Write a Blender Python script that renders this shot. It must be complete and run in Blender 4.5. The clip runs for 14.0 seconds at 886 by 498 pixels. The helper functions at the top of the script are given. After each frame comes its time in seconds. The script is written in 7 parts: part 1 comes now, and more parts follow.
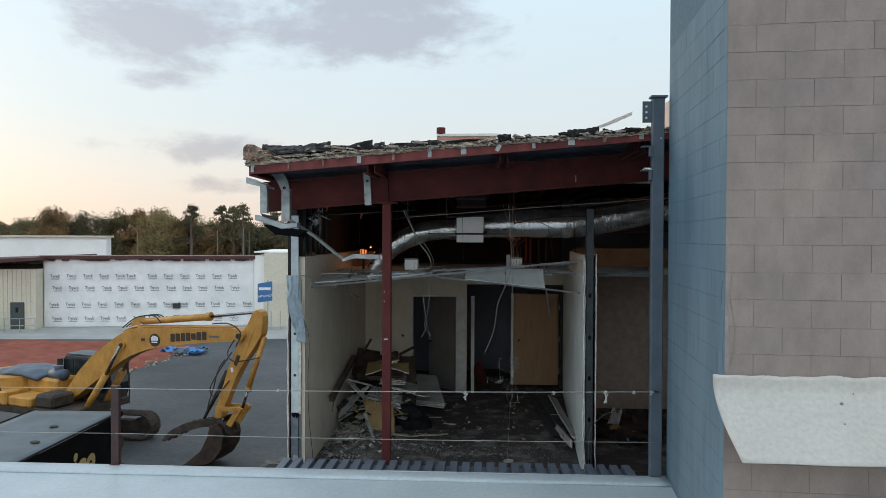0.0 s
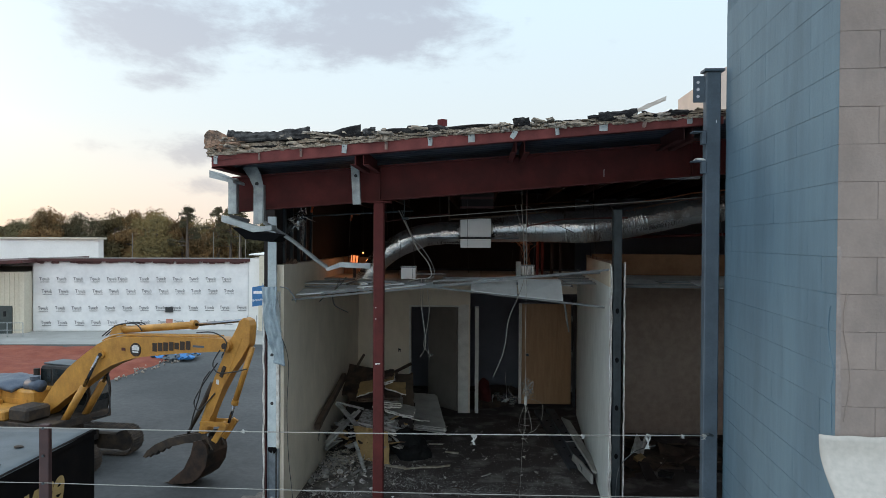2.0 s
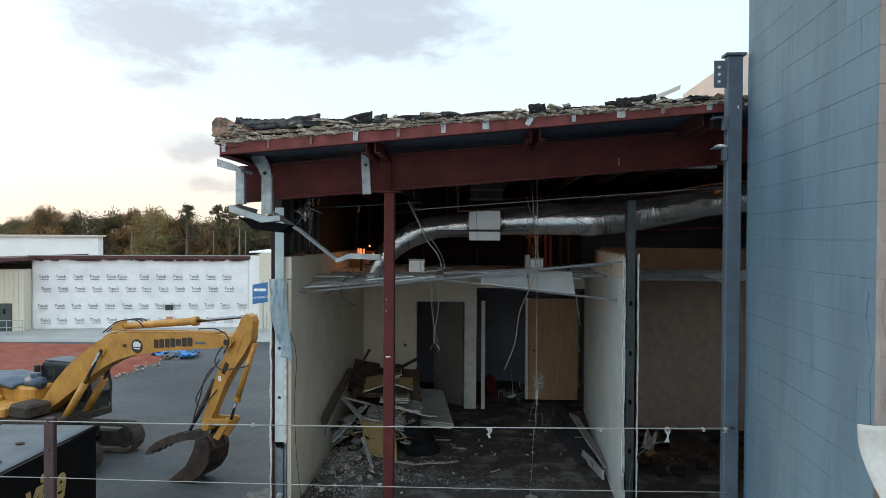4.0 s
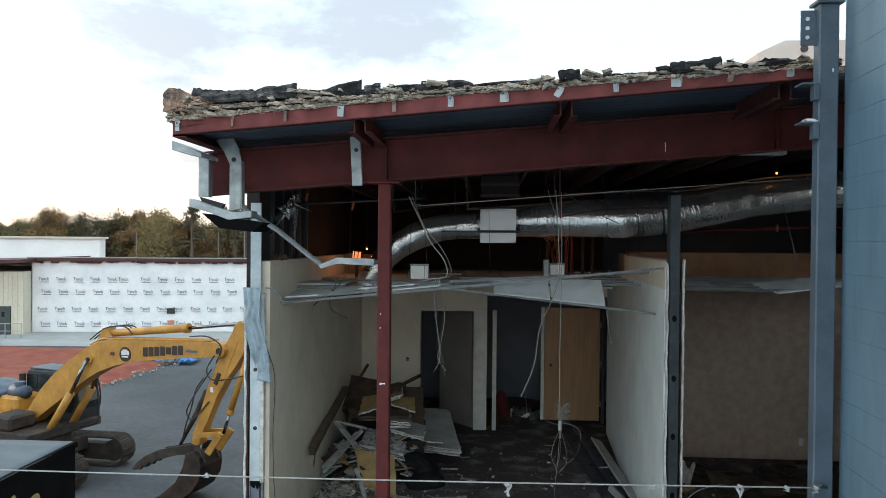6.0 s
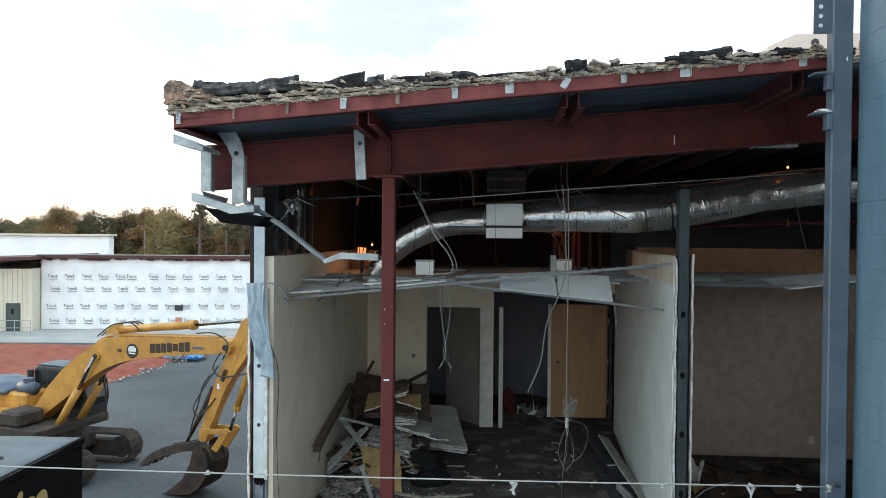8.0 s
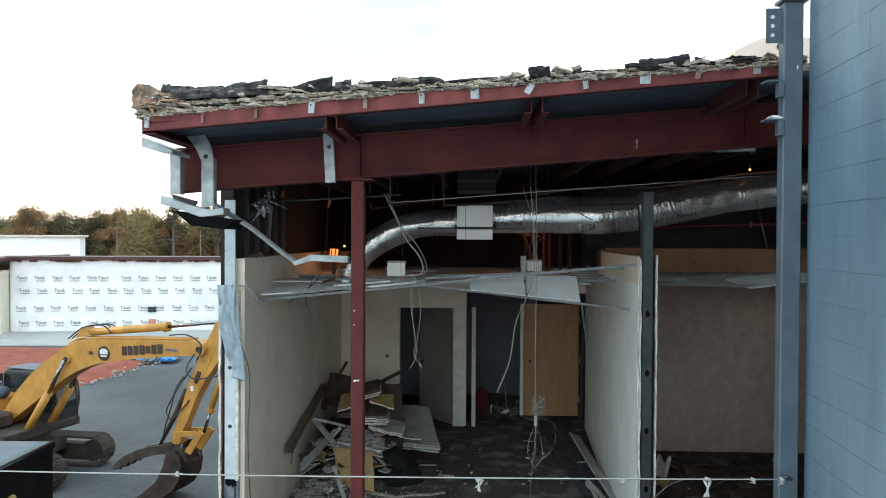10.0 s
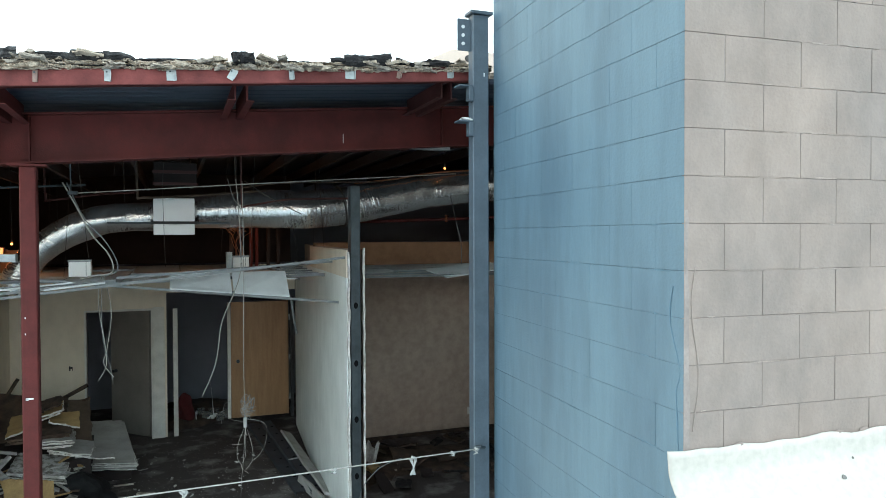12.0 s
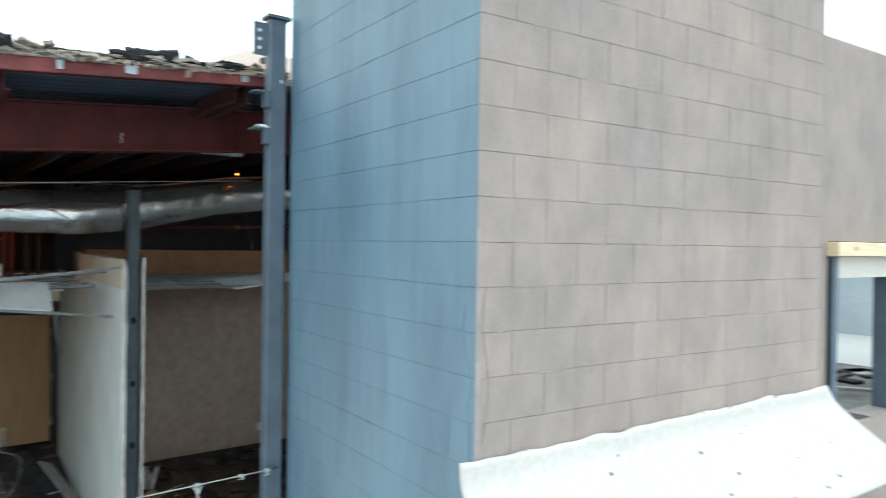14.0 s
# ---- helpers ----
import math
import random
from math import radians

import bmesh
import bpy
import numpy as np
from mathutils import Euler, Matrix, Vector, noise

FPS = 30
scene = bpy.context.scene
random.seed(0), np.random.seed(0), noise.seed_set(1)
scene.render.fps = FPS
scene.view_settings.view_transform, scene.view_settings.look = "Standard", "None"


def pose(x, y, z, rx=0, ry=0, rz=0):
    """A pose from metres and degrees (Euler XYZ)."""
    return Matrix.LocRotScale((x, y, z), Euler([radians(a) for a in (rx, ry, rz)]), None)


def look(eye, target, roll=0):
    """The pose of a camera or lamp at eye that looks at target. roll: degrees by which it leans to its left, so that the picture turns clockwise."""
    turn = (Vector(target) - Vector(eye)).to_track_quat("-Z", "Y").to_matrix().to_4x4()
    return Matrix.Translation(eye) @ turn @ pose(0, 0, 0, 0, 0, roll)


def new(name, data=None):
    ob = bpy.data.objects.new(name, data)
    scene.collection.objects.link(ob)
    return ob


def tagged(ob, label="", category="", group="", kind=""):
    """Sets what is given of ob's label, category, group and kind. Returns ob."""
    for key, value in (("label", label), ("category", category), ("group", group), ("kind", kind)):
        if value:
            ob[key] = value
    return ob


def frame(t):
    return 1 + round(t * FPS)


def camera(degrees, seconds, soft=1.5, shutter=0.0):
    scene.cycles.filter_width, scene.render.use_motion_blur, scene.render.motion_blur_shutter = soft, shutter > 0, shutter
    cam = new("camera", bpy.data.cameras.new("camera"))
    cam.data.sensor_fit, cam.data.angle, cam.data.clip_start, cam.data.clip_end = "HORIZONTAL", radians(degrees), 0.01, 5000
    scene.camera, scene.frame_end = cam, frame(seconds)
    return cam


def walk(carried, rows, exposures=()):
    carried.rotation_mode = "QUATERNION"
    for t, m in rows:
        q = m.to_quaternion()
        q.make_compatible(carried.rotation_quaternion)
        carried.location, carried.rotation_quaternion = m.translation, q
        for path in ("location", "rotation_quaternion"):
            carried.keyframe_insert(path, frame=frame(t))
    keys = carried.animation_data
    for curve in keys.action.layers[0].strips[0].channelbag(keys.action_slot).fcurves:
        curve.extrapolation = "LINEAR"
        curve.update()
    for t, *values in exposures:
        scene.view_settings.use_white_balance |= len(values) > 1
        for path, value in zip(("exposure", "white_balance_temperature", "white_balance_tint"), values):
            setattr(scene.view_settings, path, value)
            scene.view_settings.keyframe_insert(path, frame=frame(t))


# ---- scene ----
cam = camera(64.6, 14.0, soft=0.8, shutter=0.3)
PATH = [
    (0, (0.805, -0.168, 3.32), (0.696, 1.828, 3.287), 0.2),
    (0.5, (0.788, 0.003, 3.315), (0.679, 2.0, 3.283), 0.2),
    (1, (0.762, 0.344, 3.321), (0.654, 2.341, 3.29), 0.2),
    (1.5, (0.725, 0.816, 3.343), (0.619, 2.813, 3.313), 0.2),
    (2, (0.691, 1.248, 3.356), (0.584, 3.245, 3.329), 0.3),
    (2.5, (0.658, 1.338, 3.337), (0.552, 3.336, 3.308), 0.4),
    (3, (0.618, 1.32, 3.307), (0.511, 3.317, 3.276), 0.4),
    (3.2, (0.589, 1.315, 3.304), (0.489, 3.312, 3.271), 0.3),
    (5.5, (0.522, 2.207, 3.207), (0.4, 4.203, 3.183), 0.4),
    (6, (0.49, 2.695, 3.254), (0.364, 4.691, 3.232), 0.5),
    (6.5, (0.478, 2.874, 3.28), (0.348, 4.87, 3.255), 0.5),
    (7, (0.466, 2.855, 3.218), (0.331, 4.85, 3.189), 0.5),
    (9.3, (0.567, 2.689, 3.25), (0.411, 4.682, 3.22), 0.4),
    (9.5, (0.567, 2.683, 3.247), (0.455, 4.679, 3.218), 0.4),
    (10, (0.585, 2.69, 3.251), (0.503, 4.689, 3.221), 0.3),
    (10.5, (0.571, 2.706, 3.241), (0.686, 4.702, 3.212), 0.3),
    (11, (0.583, 2.739, 3.227), (0.988, 4.696, 3.197), 0.2),
    (11.5, (0.59, 2.748, 3.217), (1.234, 4.641, 3.186), 0.1),
    (12, (0.591, 2.749, 3.225), (1.313, 4.614, 3.186), -0.2),
    (12.5, (0.591, 2.756, 3.218), (1.305, 4.625, 3.181), -0.1),
    (13, (0.591, 2.766, 3.215), (1.363, 4.611, 3.178), -0.0),
    (13.5, (0.596, 2.78, 3.221), (1.406, 4.608, 3.192), 0.3),
    (13.7, (0.597, 2.788, 3.235), (1.544, 4.549, 3.212), 0.5),
    (14, (0.599, 2.801, 3.259), (1.826, 4.379, 3.246), 0.8),
]
EXPOSURES = [(0, -0.21, 6540, 12.5), (1.5, -0.15, 6510, 12.5), (3, 0.03, 6470, 12), (5.5, 0.23, 6460, 10), (7, 0.48, 6460, 10), (10, 0.72, 6500, 8), (11, 0.92, 6490, 6), (12.5, 1.08, 6470, 5.5), (14, 1.02, 6460, 8)]
walk(cam, [(t, look(eye, target, roll)) for t, eye, target, roll in PATH], EXPOSURES)


# ---- world, sun, exposure ----
world = bpy.data.worlds.new("dusk_sky")
scene.world = world
world.use_nodes = True
wn, wl = world.node_tree.nodes, world.node_tree.links
wn.clear()


def wnode(kind, **values):
    n = wn.new(kind)
    for k, v in values.items():
        n.inputs[k].default_value = v
    return n


def wmath(op, a, b=None):
    n = wn.new("ShaderNodeMath")
    n.operation = op
    for i, v in enumerate((a, b)):
        if v is None:
            continue
        if isinstance(v, (int, float)):
            n.inputs[i].default_value = v
        else:
            wl.new(v, n.inputs[i])
    return n.outputs[0]


SUN_AZ, SUN_EL = radians(-62), radians(9)      # left of the building, low
sky = wn.new("ShaderNodeTexSky")
sky.sky_type = "NISHITA"
sky.sun_disc = False
sky.sun_elevation, sky.sun_rotation = SUN_EL, SUN_AZ
sky.air_density, sky.dust_density, sky.ozone_density = 1.0, 2.0, 1.5
coord = wn.new("ShaderNodeTexCoord")
sep = wn.new("ShaderNodeSeparateXYZ")
wl.new(coord.outputs["Generated"], sep.inputs[0])
# thin high overcast: a pale veil, warm at the horizon, blue above
veil = wn.new("ShaderNodeValToRGB")
wl.new(sep.outputs["Z"], veil.inputs[0])
ramp = veil.color_ramp
ramp.elements[0].position, ramp.elements[0].color = 0.0, (0.61, 0.525, 0.465, 1)
ramp.elements[1].position, ramp.elements[1].color = 0.9, (0.70, 0.85, 0.95, 1)
for at, col in ((0.07, (0.60, 0.572, 0.535, 1)), (0.16, (0.545, 0.615, 0.63, 1)), (0.36, (0.535, 0.685, 0.76, 1)), (0.5, (0.54, 0.68, 0.76, 1))):
    e = ramp.elements.new(at)
    e.color = col
# clouds: streaky noise in soft elongated banks
stretch = wn.new("ShaderNodeMapping")
stretch.inputs["Scale"].default_value = (2.4, 2.4, 5.6)
wl.new(coord.outputs["Generated"], stretch.inputs[0])
puff = wnode("ShaderNodeTexNoise", Scale=2.9, Detail=9.0, Roughness=0.62, Distortion=0.15)
wl.new(stretch.outputs[0], puff.inputs["Vector"])
banks = None
for az, el, half_az, half_el in ((-11, 17.8, 12, 5.2), (-27, 14.5, 6, 4.0), (-26, 11.8, 4, 1.3), (-21, 6.7, 7, 1.5), (-20, 4.0, 5, 1.0), (20, 31, 24, 7), (-75, 26, 30, 8), (150, 35, 60, 12)):
    d = Vector((math.sin(radians(az)), math.cos(radians(az)), 0))
    right = Vector((d.y, -d.x, 0))
    dots = []
    for axis, off, half in ((right, 0.0, math.tan(radians(half_az))), (Vector((0, 0, 1)), math.sin(radians(el)), math.sin(radians(half_el)))):
        n = wn.new("ShaderNodeVectorMath")
        n.operation = "DOT_PRODUCT"
        wl.new(coord.outputs["Generated"], n.inputs[0])
        n.inputs[1].default_value = axis
        v = wmath("DIVIDE", wmath("SUBTRACT", n.outputs["Value"], off), half)
        dots.append(wmath("MULTIPLY", v, v))
    ahead = wn.new("ShaderNodeVectorMath")
    ahead.operation = "DOT_PRODUCT"
    wl.new(coord.outputs["Generated"], ahead.inputs[0])
    ahead.inputs[1].default_value = d
    bank = wmath("MULTIPLY", wmath("EXPONENT", wmath("MULTIPLY", wmath("ADD", dots[0], dots[1]), -1.0)), wmath("GREATER_THAN", ahead.outputs["Value"], 0.0))
    banks = bank if banks is None else wmath("MAXIMUM", banks, bank)
cover = wn.new("ShaderNodeMapRange")
cover.interpolation_type = "SMOOTHSTEP"
wl.new(wmath("ADD", wmath("MULTIPLY", puff.outputs["Fac"], 2.4), banks), cover.inputs["Value"])
cover.inputs["From Min"].default_value, cover.inputs["From Max"].default_value = 1.58, 2.2
cover.inputs["To Max"].default_value = 0.68
cloudy = wn.new("ShaderNodeMixRGB")
cloudy.inputs[2].default_value = (0.29, 0.295, 0.345, 1)
wl.new(cover.outputs[0], cloudy.inputs[0])
wl.new(veil.outputs[0], cloudy.inputs[1])
bg_sky = wnode("ShaderNodeBackground", Strength=0.03)
wl.new(sky.outputs[0], bg_sky.inputs["Color"])
bg_veil = wnode("ShaderNodeBackground", Strength=1.28)
wl.new(cloudy.outputs[0], bg_veil.inputs["Color"])
# the half of the sky away from the clouds is clearer and brighter
clear = wn.new("ShaderNodeMapRange")
clear.interpolation_type = "SMOOTHSTEP"
wl.new(sep.outputs["Y"], clear.inputs["Value"])
clear.inputs["From Min"].default_value, clear.inputs["From Max"].default_value = 0.5, -0.8
clear.inputs["To Min"].default_value, clear.inputs["To Max"].default_value = 1.42, 2.5
wl.new(clear.outputs[0], bg_veil.inputs["Strength"])
both = wn.new("ShaderNodeAddShader")
wl.new(bg_sky.outputs[0], both.inputs[0])
wl.new(bg_veil.outputs[0], both.inputs[1])
world_out = wn.new("ShaderNodeOutputWorld")
wl.new(both.outputs[0], world_out.inputs[0])

sun = new("sun", bpy.data.lights.new("sun", "SUN"))
sun.data.energy, sun.data.angle, sun.data.color = 0.6, radians(12), (1.0, 0.72, 0.48)
sun.matrix_world = look((-40 * math.sin(-SUN_AZ), 40 * math.cos(SUN_AZ), 40 * math.tan(SUN_EL)), (0, 0, 0))

# ---- materials ----
def mat(name, c1, c2=None, scale=6.0, rough=0.7, metal=0.0, bump=0.15, fine=60.0, vary=0.0, spec=0.5, streak=None, edge=(0.38, 0.66), grainy=0.22, stain=0.0, flow=(1.0, 1.0, 0.55)):
    m = bpy.data.materials.new(name)
    m.use_nodes = True
    n, l = m.node_tree.nodes, m.node_tree.links
    p = n["Principled BSDF"]
    p.inputs["Roughness"].default_value, p.inputs["Metallic"].default_value = rough, metal
    p.inputs["Specular IOR Level"].default_value = spec
    co = n.new("ShaderNodeNewGeometry")
    src = co.outputs["Position"]
    if streak:
        mp = n.new("ShaderNodeMapping")
        mp.inputs["Scale"].default_value = streak
        l.new(src, mp.inputs[0])
        src = mp.outputs[0]
    big = n.new("ShaderNodeTexNoise")
    big.inputs["Scale"].default_value, big.inputs["Detail"].default_value, big.inputs["Roughness"].default_value = scale, 6, 0.6
    l.new(src, big.inputs["Vector"])
    small = n.new("ShaderNodeTexNoise")
    small.inputs["Scale"].default_value, small.inputs["Detail"].default_value = fine, 4
    l.new(co.outputs["Position"], small.inputs["Vector"])
    fac = n.new("ShaderNodeMapRange")
    fac.inputs["From Min"].default_value, fac.inputs["From Max"].default_value = edge
    l.new(big.outputs["Fac"], fac.inputs["Value"])
    mix = n.new("ShaderNodeMixRGB")
    c2 = c2 or tuple(v * 0.75 for v in c1)
    mix.inputs[1].default_value, mix.inputs[2].default_value = (*c1, 1), (*c2, 1)
    l.new(fac.outputs[0], mix.inputs[0])
    grain = n.new("ShaderNodeMixRGB")
    grain.blend_type = "OVERLAY"
    grain.inputs[0].default_value = grainy
    l.new(mix.outputs[0], grain.inputs[1])
    l.new(small.outputs["Fac"], grain.inputs[2])
    out = grain.outputs[0]
    if stain:
        run = n.new("ShaderNodeMapping")
        run.inputs["Scale"].default_value = flow
        l.new(co.outputs["Position"], run.inputs[0])
        blot = n.new("ShaderNodeTexNoise")
        blot.inputs["Scale"].default_value, blot.inputs["Detail"].default_value, blot.inputs["Roughness"].default_value = 4.5, 8, 0.68
        l.new(run.outputs[0], blot.inputs["Vector"])
        tone = n.new("ShaderNodeMapRange")
        tone.inputs["From Min"].default_value, tone.inputs["From Max"].default_value = 0.33, 0.67
        tone.inputs["To Min"].default_value, tone.inputs["To Max"].default_value = 1 - stain, 1 + stain
        l.new(blot.outputs["Fac"], tone.inputs["Value"])
        dirt = n.new("ShaderNodeHueSaturation")
        l.new(tone.outputs[0], dirt.inputs["Value"])
        l.new(out, dirt.inputs["Color"])
        out = dirt.outputs[0]
    if vary:
        info = n.new("ShaderNodeObjectInfo")
        rng = n.new("ShaderNodeMapRange")
        rng.inputs["To Min"].default_value, rng.inputs["To Max"].default_value = 1 - vary, 1 + vary
        l.new(info.outputs["Random"], rng.inputs["Value"])
        hsv = n.new("ShaderNodeHueSaturation")
        l.new(rng.outputs[0], hsv.inputs["Value"])
        l.new(out, hsv.inputs["Color"])
        out = hsv.outputs[0]
    l.new(out, p.inputs["Base Color"])
    rr = n.new("ShaderNodeMapRange")
    rr.inputs["To Min"].default_value, rr.inputs["To Max"].default_value = max(0.05, rough - 0.12), min(1, rough + 0.12)
    l.new(small.outputs["Fac"], rr.inputs["Value"])
    l.new(rr.outputs[0], p.inputs["Roughness"])
    if bump:
        add = n.new("ShaderNodeMath")
        add.operation = "ADD"
        l.new(big.outputs["Fac"], add.inputs[0])
        l.new(small.outputs["Fac"], add.inputs[1])
        b = n.new("ShaderNodeBump")
        b.inputs["Strength"].default_value, b.inputs["Distance"].default_value = bump, 0.02
        l.new(add.outputs[0], b.inputs["Height"])
        l.new(b.outputs[0], p.inputs["Normal"])
    return m


def glow(name, color, strength):
    m = bpy.data.materials.new(name)
    m.use_nodes = True
    p = m.node_tree.nodes["Principled BSDF"]
    p.inputs["Emission Color"].default_value = (*color, 1)
    p.inputs["Emission Strength"].default_value = strength
    return m


M_GREY = mat("grey_painted_block", (0.285, 0.222, 0.188), (0.222, 0.182, 0.162), scale=1.3, rough=0.85, bump=0.16, fine=70, vary=0.025, grainy=0.1, stain=0.14, edge=(0.3, 0.7))
M_BLUE = mat("blue_painted_block", (0.108, 0.180, 0.232), (0.077, 0.131, 0.176), scale=1.5, rough=0.75, bump=0.15, fine=70, vary=0.015, streak=(1.9, 1.9, 0.5), grainy=0.1, stain=0.065, flow=(2.4, 2.4, 0.28))
M_MORTAR = mat("grey_mortar", (0.225, 0.185, 0.168), rough=0.95, scale=20)
M_MORTAR_BLUE = mat("blue_painted_mortar", (0.085, 0.148, 0.2), rough=0.85, scale=20)
M_MEMBRANE = mat("white_roof_membrane", (0.465, 0.432, 0.388), (0.435, 0.404, 0.362), scale=1.3, rough=0.5, bump=0.05, fine=30)
M_COPING = mat("pale_metal_coping", (0.43, 0.475, 0.495), (0.36, 0.41, 0.435), scale=1.0, rough=0.45, bump=0.04, fine=25)
M_RED = mat("red_oxide_steel", (0.105, 0.022, 0.020), (0.066, 0.016, 0.015), scale=3.0, rough=0.72, bump=0.08, fine=90, spec=0.22, stain=0.12)
M_REDEDGE = mat("lighter_red_edge_steel", (0.185, 0.05, 0.046), (0.115, 0.032, 0.03), scale=5, rough=0.75, bump=0.08, fine=90, spec=0.22, stain=0.15)
M_PALERUST = mat("rust_stained_galvanised_clip", (0.30, 0.21, 0.18), (0.19, 0.12, 0.10), scale=14, rough=0.7, metal=0.2)
M_POST = mat("dark_red_brown_post_paint", (0.036, 0.016, 0.016), (0.055, 0.024, 0.022), scale=6, rough=0.6, bump=0.06)
M_STEEL = mat("blue_grey_painted_steel", (0.082, 0.108, 0.135), (0.06, 0.08, 0.10), scale=4, rough=0.6, bump=0.06)
M_GALV = mat("galvanised_steel", (0.40, 0.43, 0.43), (0.24, 0.26, 0.27), scale=9, rough=0.5, metal=0.4, bump=0.05)
M_GALVDARK = mat("weathered_dark_steel_stud", (0.062, 0.078, 0.086), (0.038, 0.048, 0.054), scale=8, rough=0.5, metal=0.4)
M_DECK = mat("blue_grey_metal_deck", (0.125, 0.145, 0.185), (0.10, 0.118, 0.15), scale=2, rough=0.5, bump=0.06)
M_FOAM = mat("tan_roof_insulation", (0.47, 0.385, 0.30), (0.13, 0.10, 0.08), scale=1.0, rough=0.95, bump=0.8, fine=110, streak=(14, 14, 50), edge=(0.52, 0.66), grainy=0.6)
M_FIBRE = mat("grey_brown_fibre_board", (0.37, 0.315, 0.26), (0.10, 0.082, 0.07), scale=1.0, rough=0.95, bump=0.8, fine=110, streak=(16, 16, 60), edge=(0.49, 0.64), grainy=0.6)
M_GREYFELT = mat("weathered_grey_felt", (0.105, 0.10, 0.098), (0.022, 0.021, 0.022), scale=13, rough=0.92, bump=0.9, fine=95, edge=(0.40, 0.60), grainy=0.5, spec=0.25)
M_TAR = mat("black_roofing_felt", (0.018, 0.017, 0.018), (0.07, 0.066, 0.063), scale=16, rough=0.92, bump=0.9, fine=95, edge=(0.5, 0.68), grainy=0.5, spec=0.25)
M_RUSTCAP = mat("rusty_orange_edge_board", (0.33, 0.20, 0.135), (0.11, 0.078, 0.06), scale=9, rough=0.9, bump=0.9, edge=(0.46, 0.62))
M_DRYWALL = mat("cream_painted_drywall", (0.72, 0.645, 0.525), (0.65, 0.58, 0.465), scale=1.2, rough=0.85, bump=0.06, fine=80, stain=0.07)
M_DRYWHITE = mat("white_drywall", (0.76, 0.79, 0.76), (0.68, 0.71, 0.68), scale=1.5, rough=0.85, bump=0.06, stain=0.06)
M_GYPSUM = mat("torn_white_gypsum_edge", (0.70, 0.69, 0.66), (0.45, 0.42, 0.38), scale=14, rough=0.95, bump=0.7, fine=70)
M_WALLPAPER = mat("mottled_brown_wallpaper", (0.46, 0.365, 0.295), (0.37, 0.285, 0.23), scale=9, rough=0.8, bump=0.05)
M_KRAFT = mat("brown_kraft_facing", (0.36, 0.20, 0.11), (0.24, 0.13, 0.07), scale=3, rough=0.8)
M_DIRTYPALE = mat("dirty_pale_stud", (0.40, 0.40, 0.385), (0.22, 0.21, 0.195), scale=8, rough=0.8, bump=0.2)
M_STUDDARK = mat("dark_steel_stud", (0.055, 0.062, 0.075), (0.035, 0.038, 0.044), scale=3, rough=0.6, metal=0.2, bump=0.1)
M_STUDLOW = mat("bare_blue_grey_stud", (0.20, 0.24, 0.28), (0.12, 0.145, 0.17), scale=7, rough=0.5, metal=0.3, bump=0.3)
M_PALELATH = mat("pale_split_lath", (0.46, 0.42, 0.35), (0.25, 0.21, 0.16), scale=12, rough=0.9, bump=0.4)
M_CARPET = mat("dirty_dark_carpet", (0.058, 0.046, 0.042), (0.26, 0.24, 0.225), scale=2.4, rough=0.97, bump=0.6, fine=120, edge=(0.5, 0.74))
M_TRIM = mat("off_white_door_trim", (0.66, 0.65, 0.60), (0.55, 0.54, 0.50), scale=5, rough=0.6, bump=0.04)
M_GREYDOOR = mat("grey_brown_door", (0.25, 0.23, 0.20), (0.20, 0.185, 0.165), scale=2, rough=0.6, bump=0.04)
M_WOODDOOR = mat("orange_brown_wood_door", (0.36, 0.205, 0.10), (0.29, 0.16, 0.075), scale=3, rough=0.5, bump=0.05, streak=(6, 6, 0.6))
M_TILE = mat("pale_ceiling_tile", (0.64, 0.66, 0.66), (0.55, 0.57, 0.57), scale=5, rough=0.9, bump=0.2, fine=160)
M_TEE = mat("grey_ceiling_tee", (0.18, 0.19, 0.195), (0.12, 0.128, 0.13), scale=6, rough=0.5, metal=0.3)
M_FOIL = mat("silver_foil_duct", (0.80, 0.80, 0.79), (0.62, 0.62, 0.61), scale=4, rough=0.16, metal=0.9, bump=0.32, fine=30)
M_BLACK = mat("black_rubber", (0.022, 0.022, 0.024), (0.04, 0.04, 0.04), scale=8, rough=0.7)
M_WHITEBOX = mat("white_sheet_metal_box", (0.93, 0.93, 0.92), (0.88, 0.88, 0.87), scale=4, rough=0.4, bump=0.04)
# near-black brown; the ceiling void's shade is put into this colour
M_INNER = mat("dark_brown_and_shade", (0.019, 0.0135, 0.013), (0.029, 0.020, 0.018), scale=4, rough=0.95)
M_COPPER = mat("dull_copper", (0.55, 0.24, 0.13), (0.38, 0.15, 0.08), rough=0.38, metal=0.8, scale=20)
M_HOLE = mat("dark_hollow", (0.006, 0.006, 0.007), rough=0.95, scale=20, bump=0, spec=0.05)
M_ORANGE = mat("orange_glow_plastic", (0.75, 0.14, 0.03), rough=0.5, scale=20)
M_WIRE = mat("pale_cable", (0.34, 0.33, 0.30), rough=0.6, scale=30)
M_WIREDARK = mat("dark_cable", (0.06, 0.055, 0.05), rough=0.6, scale=30)
M_RAG = mat("torn_white_plastic_strip", (0.40, 0.40, 0.38), rough=0.7, scale=20)
M_WRAP = mat("torn_blue_grey_wrap", (0.30, 0.37, 0.41), (0.20, 0.26, 0.30), scale=6, rough=0.6, bump=0.3)
M_PALEWRAP = mat("pale_sheathing_strip", (0.50, 0.56, 0.58), (0.38, 0.44, 0.47), scale=6, rough=0.7, bump=0.2)
M_YELLOWBOARD = mat("yellow_fibreboard", (0.42, 0.28, 0.12), (0.28, 0.18, 0.08), scale=6, rough=0.9, bump=0.3)
